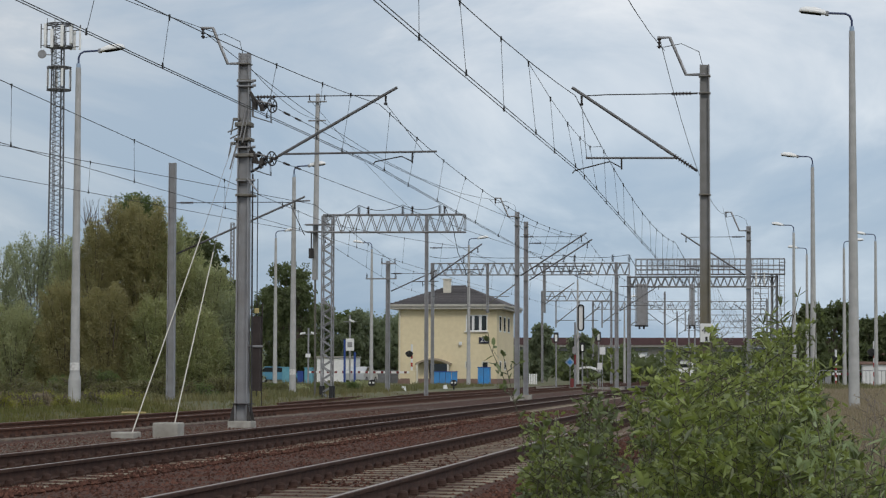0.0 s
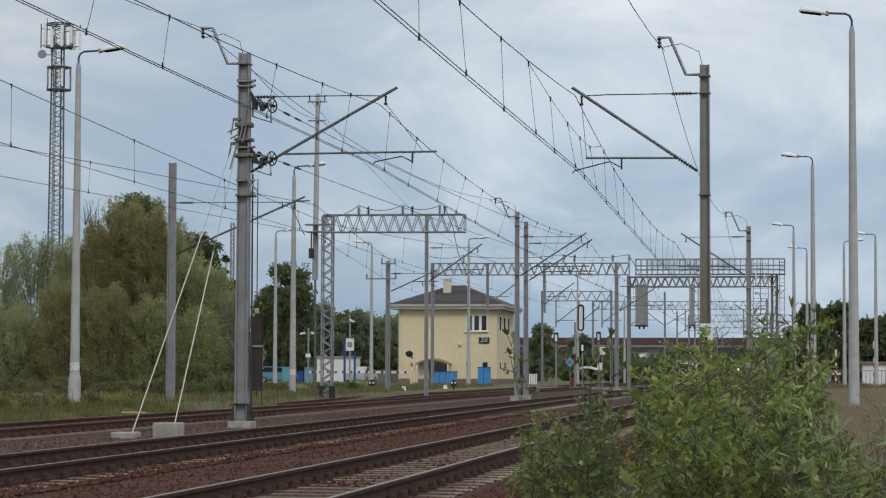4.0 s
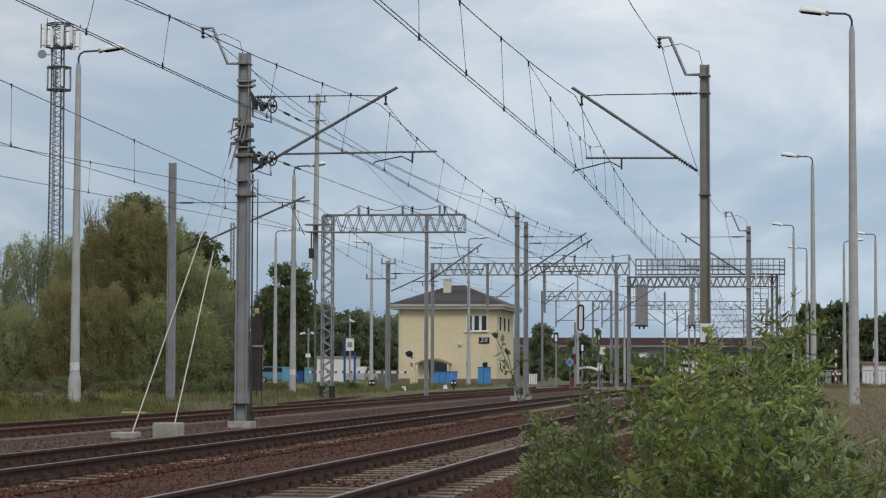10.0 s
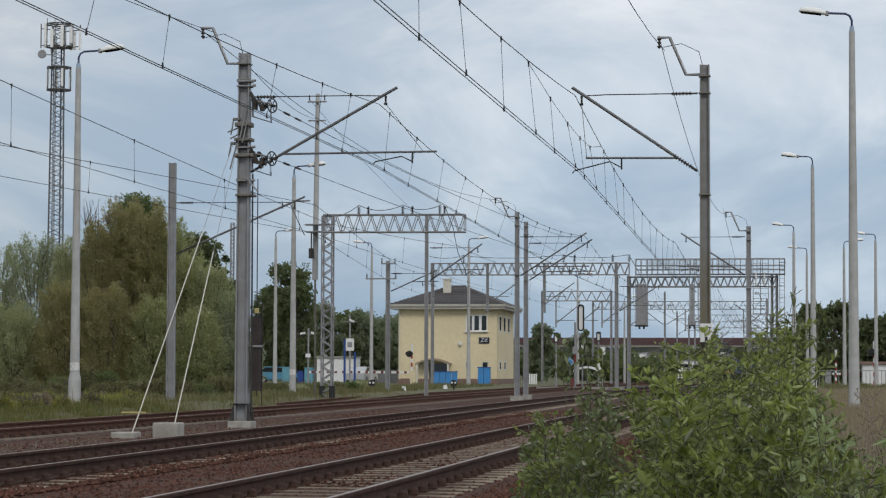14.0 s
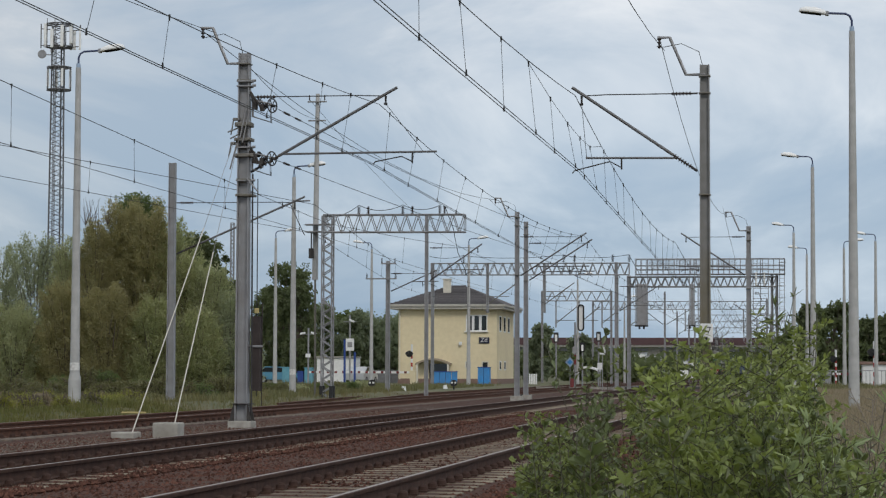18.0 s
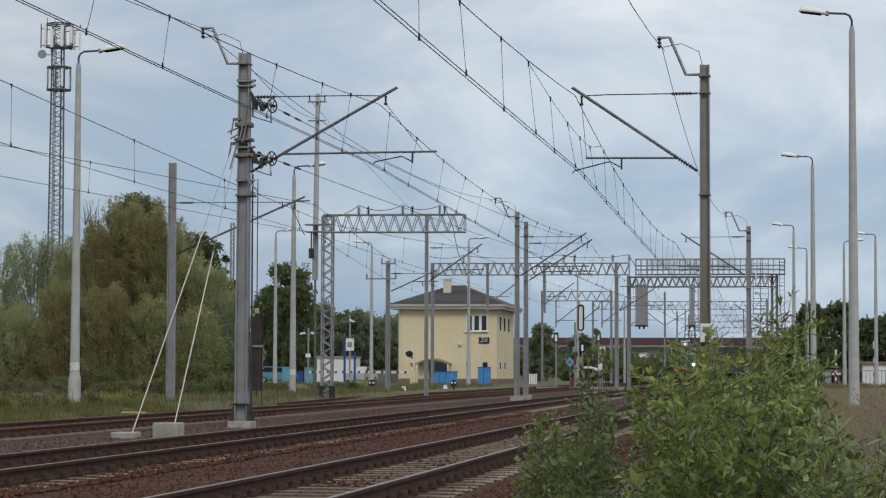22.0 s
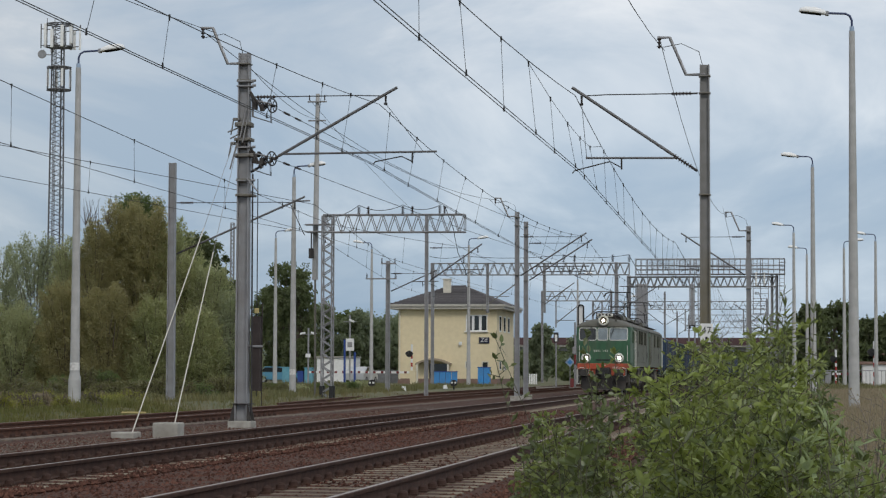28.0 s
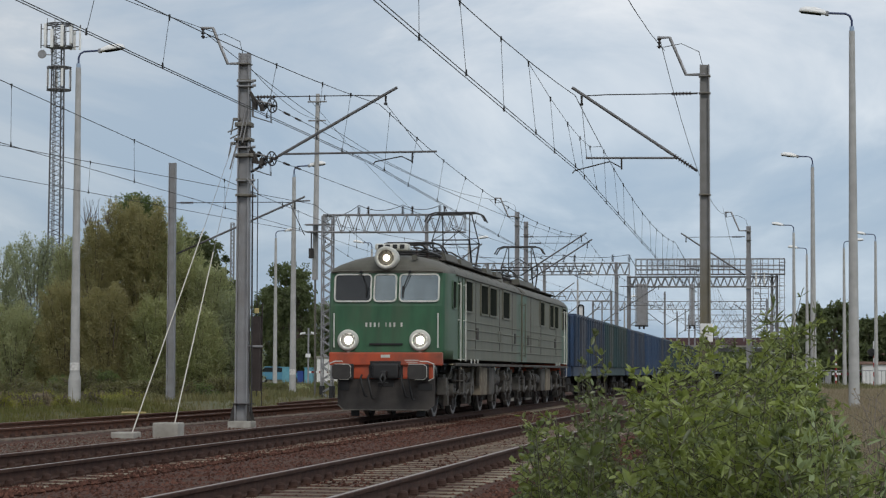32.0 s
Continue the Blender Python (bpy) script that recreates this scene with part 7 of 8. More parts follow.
    for x in (-1.2, 0, 1.2):
        bar("post", th, [(x, 0, 0), (x, 0, 1.7)], 0.08, M_STEEL)
    th = thing("house", "distant low house with a brown roof among trees", "house", at=Matrix.Translation((12.6, 260, 0)))
    b = B()
    box(b, (0, 0, 2.2), (8, 8, 4.4))
    part("wall", b, M_PLINTH, th)
    b = B()
    prism(b, [(-4.5, 4.4), (4.5, 4.4), (0, 6.5)], -4.5, 4.5)
    part("roof", b, M_ROOF, th)
    th = thing("low_building", "distant pale flat-roofed building beyond the overpass", "building", at=Matrix.Translation((-25.6, 425, 0)))
    for x0, x1, z1 in ((-2.4, -0.1, 4.6), (0.3, 2.6, 4.1), (2.8, 9.5, 3.2)):
        b = B()
        box(b, ((x0 + x1) / 2, 0, z1 / 2), (x1 - x0, 6, z1), 0.05)
        w = part("wall", b, M_LAMPSHELL, th)
        b = B()
        box(b, ((x0 + x1) / 2, -3.02, z1 * 0.72), ((x1 - x0) * 0.7, 0.06, z1 * 0.2))
        part("window_band", b, M_GLASSDARK, w)
        b = B()
        box(b, ((x0 + x1) / 2, 0, z1 + 0.1), (x1 - x0 + 0.3, 6.4, 0.2), 0.03)
        part("roof", b, M_STEEL, th)
    # railing beside the crossing
    th = thing("metal_railing", "pale grey metal railing beside the crossing", "railing")
    for i in range(34):
        bar("baluster", th, [(2.5 + i * 0.28, 168, 0), (2.5 + i * 0.28, 168, 1.25)], 0.025, M_STEEL, n=5)
    for z in (0.15, 1.25):
        bar("rail", th, [(2.5, 168, z), (11.9, 168, z)], 0.03, M_STEEL, n=5)


def parked_car(x, y, turn, paint, label):
    th = thing("parked_car", label, "car", "parked cars", pose(x, y, 0.02, 0, 0, turn))
    b = B()
    o = [(-2.05, 0.32), (2.05, 0.32), (2.1, 0.62), (1.95, 0.82), (1.05, 0.92), (0.45, 1.40), (-1.15, 1.44), (-1.8, 1.0), (-2.08, 0.9)]
    prism(b, [(p[0], p[1]) for p in o], -0.82, 0.82)
    bmesh.ops.bevel(b, geom=b.edges[:], offset=0.06, segments=2, affect="EDGES")
    body = part("body", b, paint, th)
    for s in (-1, 1):
        b = B()
        prism(b, [(0.85, 0.95), (0.38, 1.33), (-1.1, 1.36), (-1.55, 0.98)], s * 0.80, s * 0.835)
        part("side_window", b, M_GLASSDARK, body)
        for wx in (-1.3, 1.3):
            b = B()
            cyl(b, (wx, s * 0.66, 0.31), (wx, s * 0.84, 0.31), 0.31, 0.31, 18)
            w = part("wheel", b, M_BLACK, th)
            b = B()
            cyl(b, (wx, s * 0.83, 0.31), (wx, s * 0.85, 0.31), 0.19, 0.19, 14)
            part("rim", b, M_STEEL, w)
    return th


def yard_clutter():
    """Bins, a grey wall and small signs between the road and the tracks."""
    teal = material("faded_cyan_bin", (0.13, 0.34, 0.42), 0.6, 0, (0.10, 0.28, 0.36), 4, grime=(0.2, 0.25, 0.25))
    for x, w, h, m, lab in ((-41.0, 0.9, 1.35, teal, "faded cyan refuse container beside the road"), (-39.2, 0.7, 1.3, teal, "faded cyan refuse container beside the road"), (-39.9, 0.5, 1.0, M_DEEPBLUE, "small blue waste bin beside the road")):
        th = thing("refuse_container", lab, "container", "refuse containers", Matrix.Translation((x, 185, 0)))
        b = B()
        box(b, (0, 0, h / 2), (w, 0.9, h), 0.05)
        part("bin_body", b, m, th)
        b = B()
        box(b, (0, 0, h + 0.03), (w + 0.08, 0.98, 0.08), 0.03)
        part("lid", b, m, th)
    th = thing("panel_fence", "grey corrugated panel fence behind the crossing", "fence")
    for i in range(9):
        b = B()
        box(b, (-38.2 + i * 0.62, 200, 0.42), (0.60, 0.06, 1.5), 0.02)
        part("fence_panel", b, M_STEEL, th)
    for i in range(10):
        b = B()
        box(b, (-38.5 + i * 0.62, 199.93, 0.45), (0.07, 0.07, 1.65), 0.01)
        part("fence_post", b, M_STEEL, th)
    th = thing("diamond_sign", "pale and deep blue diamond sign on a thin post", "sign", at=Matrix.Translation((-15.25, 162, 0)))
    bar("post", th, [(0, 0, -0.2), (0, 0, 2.3)], 0.03, M_STEEL)
    b = B()
    box(b, (0, -0.05, 1.78), (0.50, 0.03, 0.50), 0.01, Matrix.Rotation(radians(45), 3, "Y"))
    pn = part("plate", b, M_PALEBLUE, th)
    b = B()
    box(b, (0, -0.075, 1.78), (0.28, 0.02, 0.28), 0.005, Matrix.Rotation(radians(45), 3, "Y"))
    part("blue_field", b, M_BLUE, pn)
    for x, y, z in ((-12.6, 158, 2.55), (-13.4, 166, 1.5)):
        th = thing("track_marker", "small white marker plate on a thin post", "sign", "track markers", Matrix.Translation((x, y, 0)))
        bar("post", th, [(0, 0, -0.3), (0, 0, z)], 0.03, M_STEEL)
        b = B()
        box(b, (0, -0.05, z), (0.4, 0.03, 0.5), 0.01)
        part("plate", b, M_WHITE, th)
    # concrete crossing panels edge and low platform edge
    b = B()
    box(b, (-15.4, 166.2, -0.12), (7.5, 0.35, 0.22), 0.02)
    tagged(new("platform_edge", finish("platform_edge", b, M_CONCRETE)), "pale concrete edge before the level crossing", "kerb", kind="structure")


yard_clutter()
line_masts()
portals()
lamps()
signals()
crossing()
signal_box()
far_things()
M_CARBLUE = material("light_blue_car_paint", (0.10, 0.28, 0.40), 0.3, 0.2, (0.09, 0.25, 0.36), 3)
parked_car(-42.5, 188, 10, M_CARBLUE, "light blue parked car behind the crossing")
M_CARWHITE = material("silver_car_paint", (0.48, 0.49, 0.50), 0.3, 0.2, (0.44, 0.45, 0.46), 3)
parked_car(-34.6, 184, 84, M_CARWHITE, "silver parked car behind the barrier")
th = thing("concrete_blocks", "low white-painted concrete blocks beside the crossing", "block")
for i in range(3):
    b = B()
    box(b, (-35.2 + i * 0.55, 186, 0.22), (0.52, 0.4, 0.42 + 0.05 * (i == 1)), 0.04)
    part("block", b, M_LAMPSHELL, th)
th = thing("panel_fence", "low white slatted fence beside the station road", "fence")
for i in range(5):
    b = B()
    box(b, (-21.3 + i * 0.14, 190, 0.45), (0.10, 0.05, 0.9), 0.01)
    part("slat", b, M_LAMPSHELL, th)

# ---------------------------------------------------------------- trees, grass and the bush
def tree(x, y, h, w, mat, seed, leaf=0.24, count=9000, label="", low=0.0, z0=0.0, clumps=46, lean=0.0, bare=0, droop=0.5, slim=0.45):
    """Tapered trunk, limbs that fork, and a crown of leaf clumps set at the limb ends, with gaps."""
    rng = np.random.default_rng(seed)
    th = thing("tree", label or "broad olive green tree", "tree", "trees", Matrix.Translation((x, y, z0)))
    b = B()
    top = Vector((lean * h, 0, h * 0.75))
    tr = max(0.09, h * 0.018)
    cyl(b, (0, 0, -0.3), (top.x * 0.4, 0, h * 0.36), tr, tr * 0.7, 8)
    cyl(b, (top.x * 0.4, 0, h * 0.36), top, tr * 0.7, tr * 0.2, 7)
    cents = []
    for i in range(clumps):
        f = low + (1 - low) * rng.uniform(0.04, 1.0) ** 0.85
        prof = math.sqrt(max(0.0, 1 - ((f - 0.45) / 0.60) ** 2)) * (0.85 + 0.25 * rng.uniform())
        a = rng.uniform(0, 2 * math.pi)
        rr = w / 2 * prof * math.sqrt(rng.uniform(0.05, 0.95))
        c = Vector((lean * h * f + rr * math.cos(a), rr * math.sin(a), h * f * 0.96))
        cents.append(c)
        if i % 2 == 0:
            s = Vector((lean * h * f * 0.6, 0, max(0.2, h * f * rng.uniform(0.25, 0.6))))
            mid = s.lerp(c, 0.55) + Vector((0, 0, -0.04 * h))
            cyl(b, s, mid, tr * 0.34, tr * 0.2, 5)
            cyl(b, mid, c, tr * 0.2, tr * 0.06, 5)
    for i in range(bare):
        a = rng.uniform(0, 6.28)
        s = Vector((rng.normal() * w * 0.16, rng.normal() * w * 0.1, h * 0.85))
        cyl(b, s, s + Vector((rng.normal() * 0.5, 0.2, h * rng.uniform(0.14, 0.24))), 0.03, 0.006, 4)
    part("trunk", b, M_BARK, th, "grey brown trunk and limbs")
    # a clump is a spray of short shoots; the leaves hang along them
    per = max(4, count // (clumps * 5))
    P, D = [], []
    for c in cents:
        s = w * rng.uniform(0.07, 0.16)
        for k in range(5):
            o = rng.normal(size=3)
            o = o / np.linalg.norm(o) * rng.uniform(0.2, 1.15) * s
            o[2] = o[2] * 0.8 + 0.15 * s
            e = o + rng.normal(size=3) * s * 0.5 - np.array([0, 0, droop * s])
            f = rng.uniform(0, 1, per)[:, None]
            q = np.array(c) + o * (1 - f) + e * f + np.clip(rng.normal(size=(per, 3)), -2, 2) * s * 0.22
            q[:, 2] = np.maximum(q[:, 2], 0.1)
            P.append(q)
            D.append((e - o) * 0.8 + rng.normal(size=(per, 3)) * s * 0.5 - np.array([0, 0, droop * s * 0.8]))
    part("crown", leaf_cards("crown", np.concatenate(P), np.concatenate(D), leaf, leaf * slim, mat, rng), None, th, "dense leafy crown with gaps", kind="stuff")
    return th


def leaf_cards(name, pts, dirs, length, width, mat, rng):
    """Far foliage: one small diamond a leaf."""
    n = len(pts)
    dirs = dirs / (np.linalg.norm(dirs, axis=1)[:, None] + 1e-9)
    side = np.cross(dirs, rng.normal(size=(n, 3)))
    side /= np.linalg.norm(side, axis=1)[:, None] + 1e-9
    ln, wd = (length * rng.uniform(0.6, 1.3, n))[:, None], (width * rng.uniform(0.7, 1.2, n))[:, None]
    v = np.stack([pts, pts + dirs * ln * 0.5 + side * wd * 0.5, pts + dirs * ln, pts + dirs * ln * 0.5 - side * wd * 0.5], 1).reshape(-1, 3)
    f = np.arange(n * 4).reshape(-1, 4)
    return raw(name, v.tolist(), f.tolist(), mat)


def willow(x, y, h, w, mat, seed, label, strands=300, per=110, leaf=0.13, slim=0.3, peak=0.35, bare=0, arch=0.5, z0=0.0, fuzz=0.10):
    """Bushy willow: many thin branches that rise from low forks and arch out to the crown's edge, leaves along them."""
    rng = np.random.default_rng(seed)
    th = thing("tree", label, "tree", "trees", Matrix.Translation((x, y, z0)))
    f = 0.06 + 0.94 * rng.uniform(0, 1, strands) ** 0.8                       # height share of each tip
    prof = np.where(f < peak, 0.86 + 0.14 * f / peak, np.sqrt(np.clip(1 - ((f - peak) / (1.03 - peak)) ** 2, 0.02, 1)))
    lobe = rng.uniform(0, 6.28, 5)
    a = rng.uniform(0, 6.28, strands)
    rad = w / 2 * prof * (1 + 0.10 * np.sin(2 * a + lobe[0]) + 0.10 * np.sin(5 * f * 3 + 3 * a + lobe[1])) * rng.uniform(0.25, 1, strands) ** 0.45
    tip = np.stack([rad * np.cos(a), rad * np.sin(a) * 0.8, h * f * (1 + 0.05 * np.sin(3 * a + lobe[2]))], 1)
    start = np.stack([tip[:, 0] * rng.uniform(0.25, 0.6, strands), tip[:, 1] * 0.4, np.maximum(0.1, tip[:, 2] - np.minimum(tip[:, 2] * 0.9, rng.uniform(0.9, 2.6, strands)))], 1)
    mid = (start + tip) / 2 + np.stack([0 * f, 0 * f, arch * rng.uniform(0.1, 0.5, strands)], 1)
    g = rng.uniform(0.08, 1, (strands, per)) ** 0.8
    g = g[..., None]
    P = start[:, None] * (1 - g) ** 2 + 2 * mid[:, None] * g * (1 - g) + tip[:, None] * g * g
    T = 2 * (mid - start)[:, None] * (1 - g) + 2 * (tip - mid)[:, None] * g
    T /= np.linalg.norm(T, axis=2)[..., None] + 1e-9
    P = P + np.clip(rng.normal(size=P.shape), -2.2, 2.2) * fuzz * (1.15 - 0.5 * g)
    D = T * 0.7 + rng.normal(size=P.shape) * 0.45 - np.array([0, 0, 0.25])
    P[..., 2] = np.maximum(P[..., 2], 0.08)
    b = B()
    for k in range(5):
        q = 0.16 * w
        e = Vector((rng.normal() * q, rng.normal() * q, h * rng.uniform(0.55, 0.85)))
        m = e * 0.45 + Vector((rng.normal() * 0.1, 0, 0))
        cyl(b, (rng.normal() * 0.15, rng.normal() * 0.15, -0.2), m, 0.09, 0.055, 6)
        cyl(b, m, e, 0.055, 0.012, 5)
    for i in range(0, strands, max(1, strands // 70)):
        cyl(b, start[i], mid[i], 0.022, 0.014, 4)
        cyl(b, mid[i], tip[i], 0.014, 0.005, 4)
    for i in range(bare):
        s = Vector((rng.normal() * w * 0.14, rng.normal() * 0.3, h * 0.97))
        for k in range(3):
            cyl(b, s, s + Vector((rng.normal() * 0.28, 0, rng.uniform(0.5, 1.5))), 0.014, 0.005, 4)
    part("trunk", b, M_BARK, th, "grey brown stems and thin branches")
    part("crown", leaf_cards("crown", P.reshape(-1, 3), D.reshape(-1, 3), leaf, leaf * slim, mat, rng), None, th, "feathery crown of narrow leaves", kind="stuff")
    return th


def woods():
    # thicket beyond the grass
    brown, olive, grey = "tall brownish olive willow in the thicket", "bushy olive willow in the thicket", "pale grey-green willow with thin visible branches"
    tree(-31.3, 107, 9.9, 3.4, L_GREEN, 1, 0.15, 40000, "tall green tree behind the willows", clumps=200, droop=0.4, slim=0.42)
    tree(-29.7, 112, 8.1, 3.6, L_DARK, 2, 0.2, 26000, "dark green tree at the edge of the thicket", clumps=110, slim=0.5)
    tree(-28.3, 112.5, 6.2, 2.0, L_DARK, 12, 0.2, 12000, "small dark green tree at the edge of the thicket", clumps=60, slim=0.5)
    tree(-34.6, 113, 8.4, 1.8, L_DARK, 13, 0.2, 8000, "dark green tree behind the willows", clumps=50, slim=0.5)
    for x, y, h, w, m, seed, n, lab in ((-31.5, 104.5, 9.0, 3.9, L_BROWN, 3, 540, brown), (-32.3, 103.5, 8.2, 2.8, L_BROWN, 38, 330, brown), (-30.1, 104, 8.9, 4.2, L_BROWN, 10, 600, brown), (-28.7, 104, 8.0, 3.4, L_OLIVE, 6, 470, olive),
                                        (-27.6, 103, 6.5, 3.4, L_OLIVE, 35, 460, olive), (-26.4, 102.5, 5.9, 2.8, L_GREYOLIVE, 5, 360, "grey-green bushy willow beside the thicket"), (-25.3, 102, 4.6, 2.4, L_GREY, 9, 230, "small grey-green shrub willow beside the thicket"),
                                        (-33.7, 104, 7.2, 3.4, L_GREYOLIVE, 31, 340, grey), (-35.7, 104.5, 7.4, 3.8, L_GREY, 4, 260, grey), (-37.6, 105, 7.4, 3.6, L_GREY, 36, 210, grey),
                                        (-32.8, 100.5, 5.2, 3.4, L_BROWN, 8, 380, "low brownish willow at the grass edge"), (-35.3, 100.5, 4.2, 3.6, L_GREYOLIVE, 33, 300, "low grey-green willow at the grass edge"), (-30.6, 100, 4.9, 3.4, L_BROWN, 7, 380, "low brownish willow at the grass edge"),
                                        (-28.4, 100, 4.4, 3.2, L_OLIVE, 32, 340, "low olive willow at the grass edge"), (-26.3, 100, 3.8, 3.0, L_OLIVE, 34, 320, "low olive willow at the grass edge"), (-24.6, 101, 2.6, 2.2, L_GREY, 37, 160, "low grey-green shrub at the grass edge")):
        willow(x, y, h, w, m, seed, lab, n, 76, 0.15, 0.3, bare=9 if seed == 38 else 0, fuzz=0.09 if m is L_GREY else 0.11, peak=0.5 if m is L_GREY else 0.38)
    # weedy undergrowth along the foot of the thicket
    rng = random.Random(61)
    for k in range(26):
        y = rng.uniform(50, 70)
        x = -18.9 - (y - 48) * 0.24 * rng.random() - 0.5
        willow(x, y, rng.uniform(0.22, 0.5), rng.uniform(0.5, 1.1), (L_WEEDY, L_GRASS, L_YARD, L_WEEDY, L_DRY)[k % 5], 270 + k, ("tuft of yellow-flowering weeds in the meadow", "tuft of green weeds in the meadow", "tuft of dull weeds in the meadow", "tuft of yellow-flowering weeds in the meadow", "tuft of dry brown weeds in the meadow")[k % 5], 34, 34, 0.07, 0.3, fuzz=0.05)
    for k in range(14):
        x = -31.5 + k * 0.75 + rng.uniform(-0.25, 0.25)
        willow(x * 0.9 - 1.5, 82 + rng.uniform(-3, 4), rng.uniform(0.5, 1.1), rng.uniform(1.6, 2.6), (L_GREEN, L_YARD, L_YARD)[k % 3], 200 + k, "low tangled weeds at the foot of the thicket", 70, 60, 0.11, 0.3, fuzz=0.08)
    for k in range(16):
        x, y = -22.2 - 2.6 * rng.random() - 0.12 * k, 98 + 2.6 * k + rng.uniform(-2, 2)
        willow(x, y, rng.uniform(0.25, 0.55), rng.uniform(1.4, 2.4), (L_GREYOLIVE, L_YARD, L_GREEN, L_YARD)[k % 4], 240 + k, "low tangled weeds between the thicket and the road", 60, 55, 0.12, 0.3, fuzz=0.09, z0=-0.1)
    for x, y, h, w, m, s in ((-51.5, 232, 12.7, 6.0, L_DARK, 11), (-49.2, 226, 10.2, 4.0, L_DARK, 12), (-54.6, 238, 10.5, 4.4, L_DARK, 13)):
        tree(x, y, h, w, m, s, 0.30, 16000, "dark green rounded tree beyond the crossing", low=0.02, clumps=130, slim=0.6)
    k = 14
    # L_FAR trees carry the haze in their leaf colour
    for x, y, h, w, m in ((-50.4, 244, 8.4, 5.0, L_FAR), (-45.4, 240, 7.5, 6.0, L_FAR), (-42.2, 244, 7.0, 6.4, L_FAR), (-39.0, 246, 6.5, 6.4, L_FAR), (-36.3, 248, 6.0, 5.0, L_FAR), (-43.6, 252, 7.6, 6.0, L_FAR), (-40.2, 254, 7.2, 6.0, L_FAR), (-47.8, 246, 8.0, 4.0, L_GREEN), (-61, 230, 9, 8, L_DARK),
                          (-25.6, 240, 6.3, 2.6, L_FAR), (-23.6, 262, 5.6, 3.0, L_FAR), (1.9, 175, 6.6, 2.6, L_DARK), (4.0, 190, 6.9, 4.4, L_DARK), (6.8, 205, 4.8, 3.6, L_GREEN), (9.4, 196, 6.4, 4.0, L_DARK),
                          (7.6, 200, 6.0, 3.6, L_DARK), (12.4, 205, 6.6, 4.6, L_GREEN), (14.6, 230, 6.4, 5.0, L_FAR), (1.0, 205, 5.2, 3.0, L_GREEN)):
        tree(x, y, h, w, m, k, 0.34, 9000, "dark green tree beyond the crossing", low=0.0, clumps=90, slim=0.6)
        k += 1
    # far hedges and woods on the horizon
    rng = np.random.default_rng(77)
    P = []
    for x0, x1, y, h in ((-140, 90, 640, 8.8), (-140, 90, 646, 8.8), (-140, 90, 634, 6.5), (-140, 90, 652, 8.6), (-60, -14, 300, 4.5), (3, 40, 300, 5.5), (-110, -60, 260, 8), (-26, -14, 262, 3.2), (-2, 4, 330, 4), (-62, 12, 560, 4.2)):
        n = int((x1 - x0) * 75)
        x = rng.uniform(x0, x1, n)
        top = h * (0.7 + 0.3 * np.sin(x * 0.9 + y) * np.sin(x * 0.37)) if y < 500 else h * (0.93 + 0.07 * np.sin(x * 0.3))
        P.append(np.stack([x, y + rng.normal(size=n) * 2, rng.uniform(0, 1, n) ** 0.7 * top], 1))
    P = np.concatenate(P)
    tagged(new("far_hedges", leaf_cards("far_hedges", P, rng.normal(size=P.shape), 0.9, 0.6, L_DARK, rng)), "dark green hedges and woods in the distance", "hedge", kind="stuff")


def blades(name, rects, count, h, mat, label, seed, w=0.012, patch=-0.05):
    """Grass blades, a bent strip each, over stretches of ground."""
    rng = np.random.default_rng(seed)
    area = np.array([(r[1] - r[0]) * (r[3] - r[2]) for r in rects])
    r = np.array(rects)[rng.choice(len(rects), count, p=area / area.sum())]
    x, y = rng.uniform(r[:, 0], r[:, 1]), rng.uniform(r[:, 2], r[:, 3])
    keep = np.array([noise.noise((a * 0.35, c * 0.25, seed)) for a, c in zip(x, y)]) + rng.uniform(-0.3, 0.3, count) > patch
    x, y = x[keep], y[keep]
    n = len(x)
    z = np.array([max(ground_z(a, c), -0.3) for a, c in zip(x, y)])
    hh = h * rng.uniform(0.4, 1.25, n) * np.clip([0.8 + 1.3 * noise.noise((a * 0.9, c * 0.6, seed + 40)) for a, c in zip(x, y)], 0.35, 1.7)
    a = rng.uniform(0, 6.28, n)
    bx, by = np.cos(a) * hh * 0.35, np.sin(a) * hh * 0.35
    sx, sy = -np.sin(a + 0.5) * w, np.cos(a + 0.5) * w
    p = np.stack([x, y, z], 1)
    v = np.stack([p + np.stack([sx, sy, 0 * z - 0.05], 1), p - np.stack([sx, sy, 0 * z + 0.05], 1),
                  p + np.stack([bx * 0.4 - sx * 0.7, by * 0.4 - sy * 0.7, hh * 0.6], 1), p + np.stack([bx * 0.4 + sx * 0.7, by * 0.4 + sy * 0.7, hh * 0.6], 1),
                  p + np.stack([bx, by, hh], 1)], 1).reshape(-1, 3)
    i = np.arange(n)[:, None] * 5
    f = (i + np.array([0, 1, 2])).tolist() + (i + np.array([0, 2, 3])).tolist() + (i + np.array([3, 2, 4])).tolist()
    tagged(new(name, raw(name, v.tolist(), f, mat)), label, "grass", kind="stuff")


SWAY = []


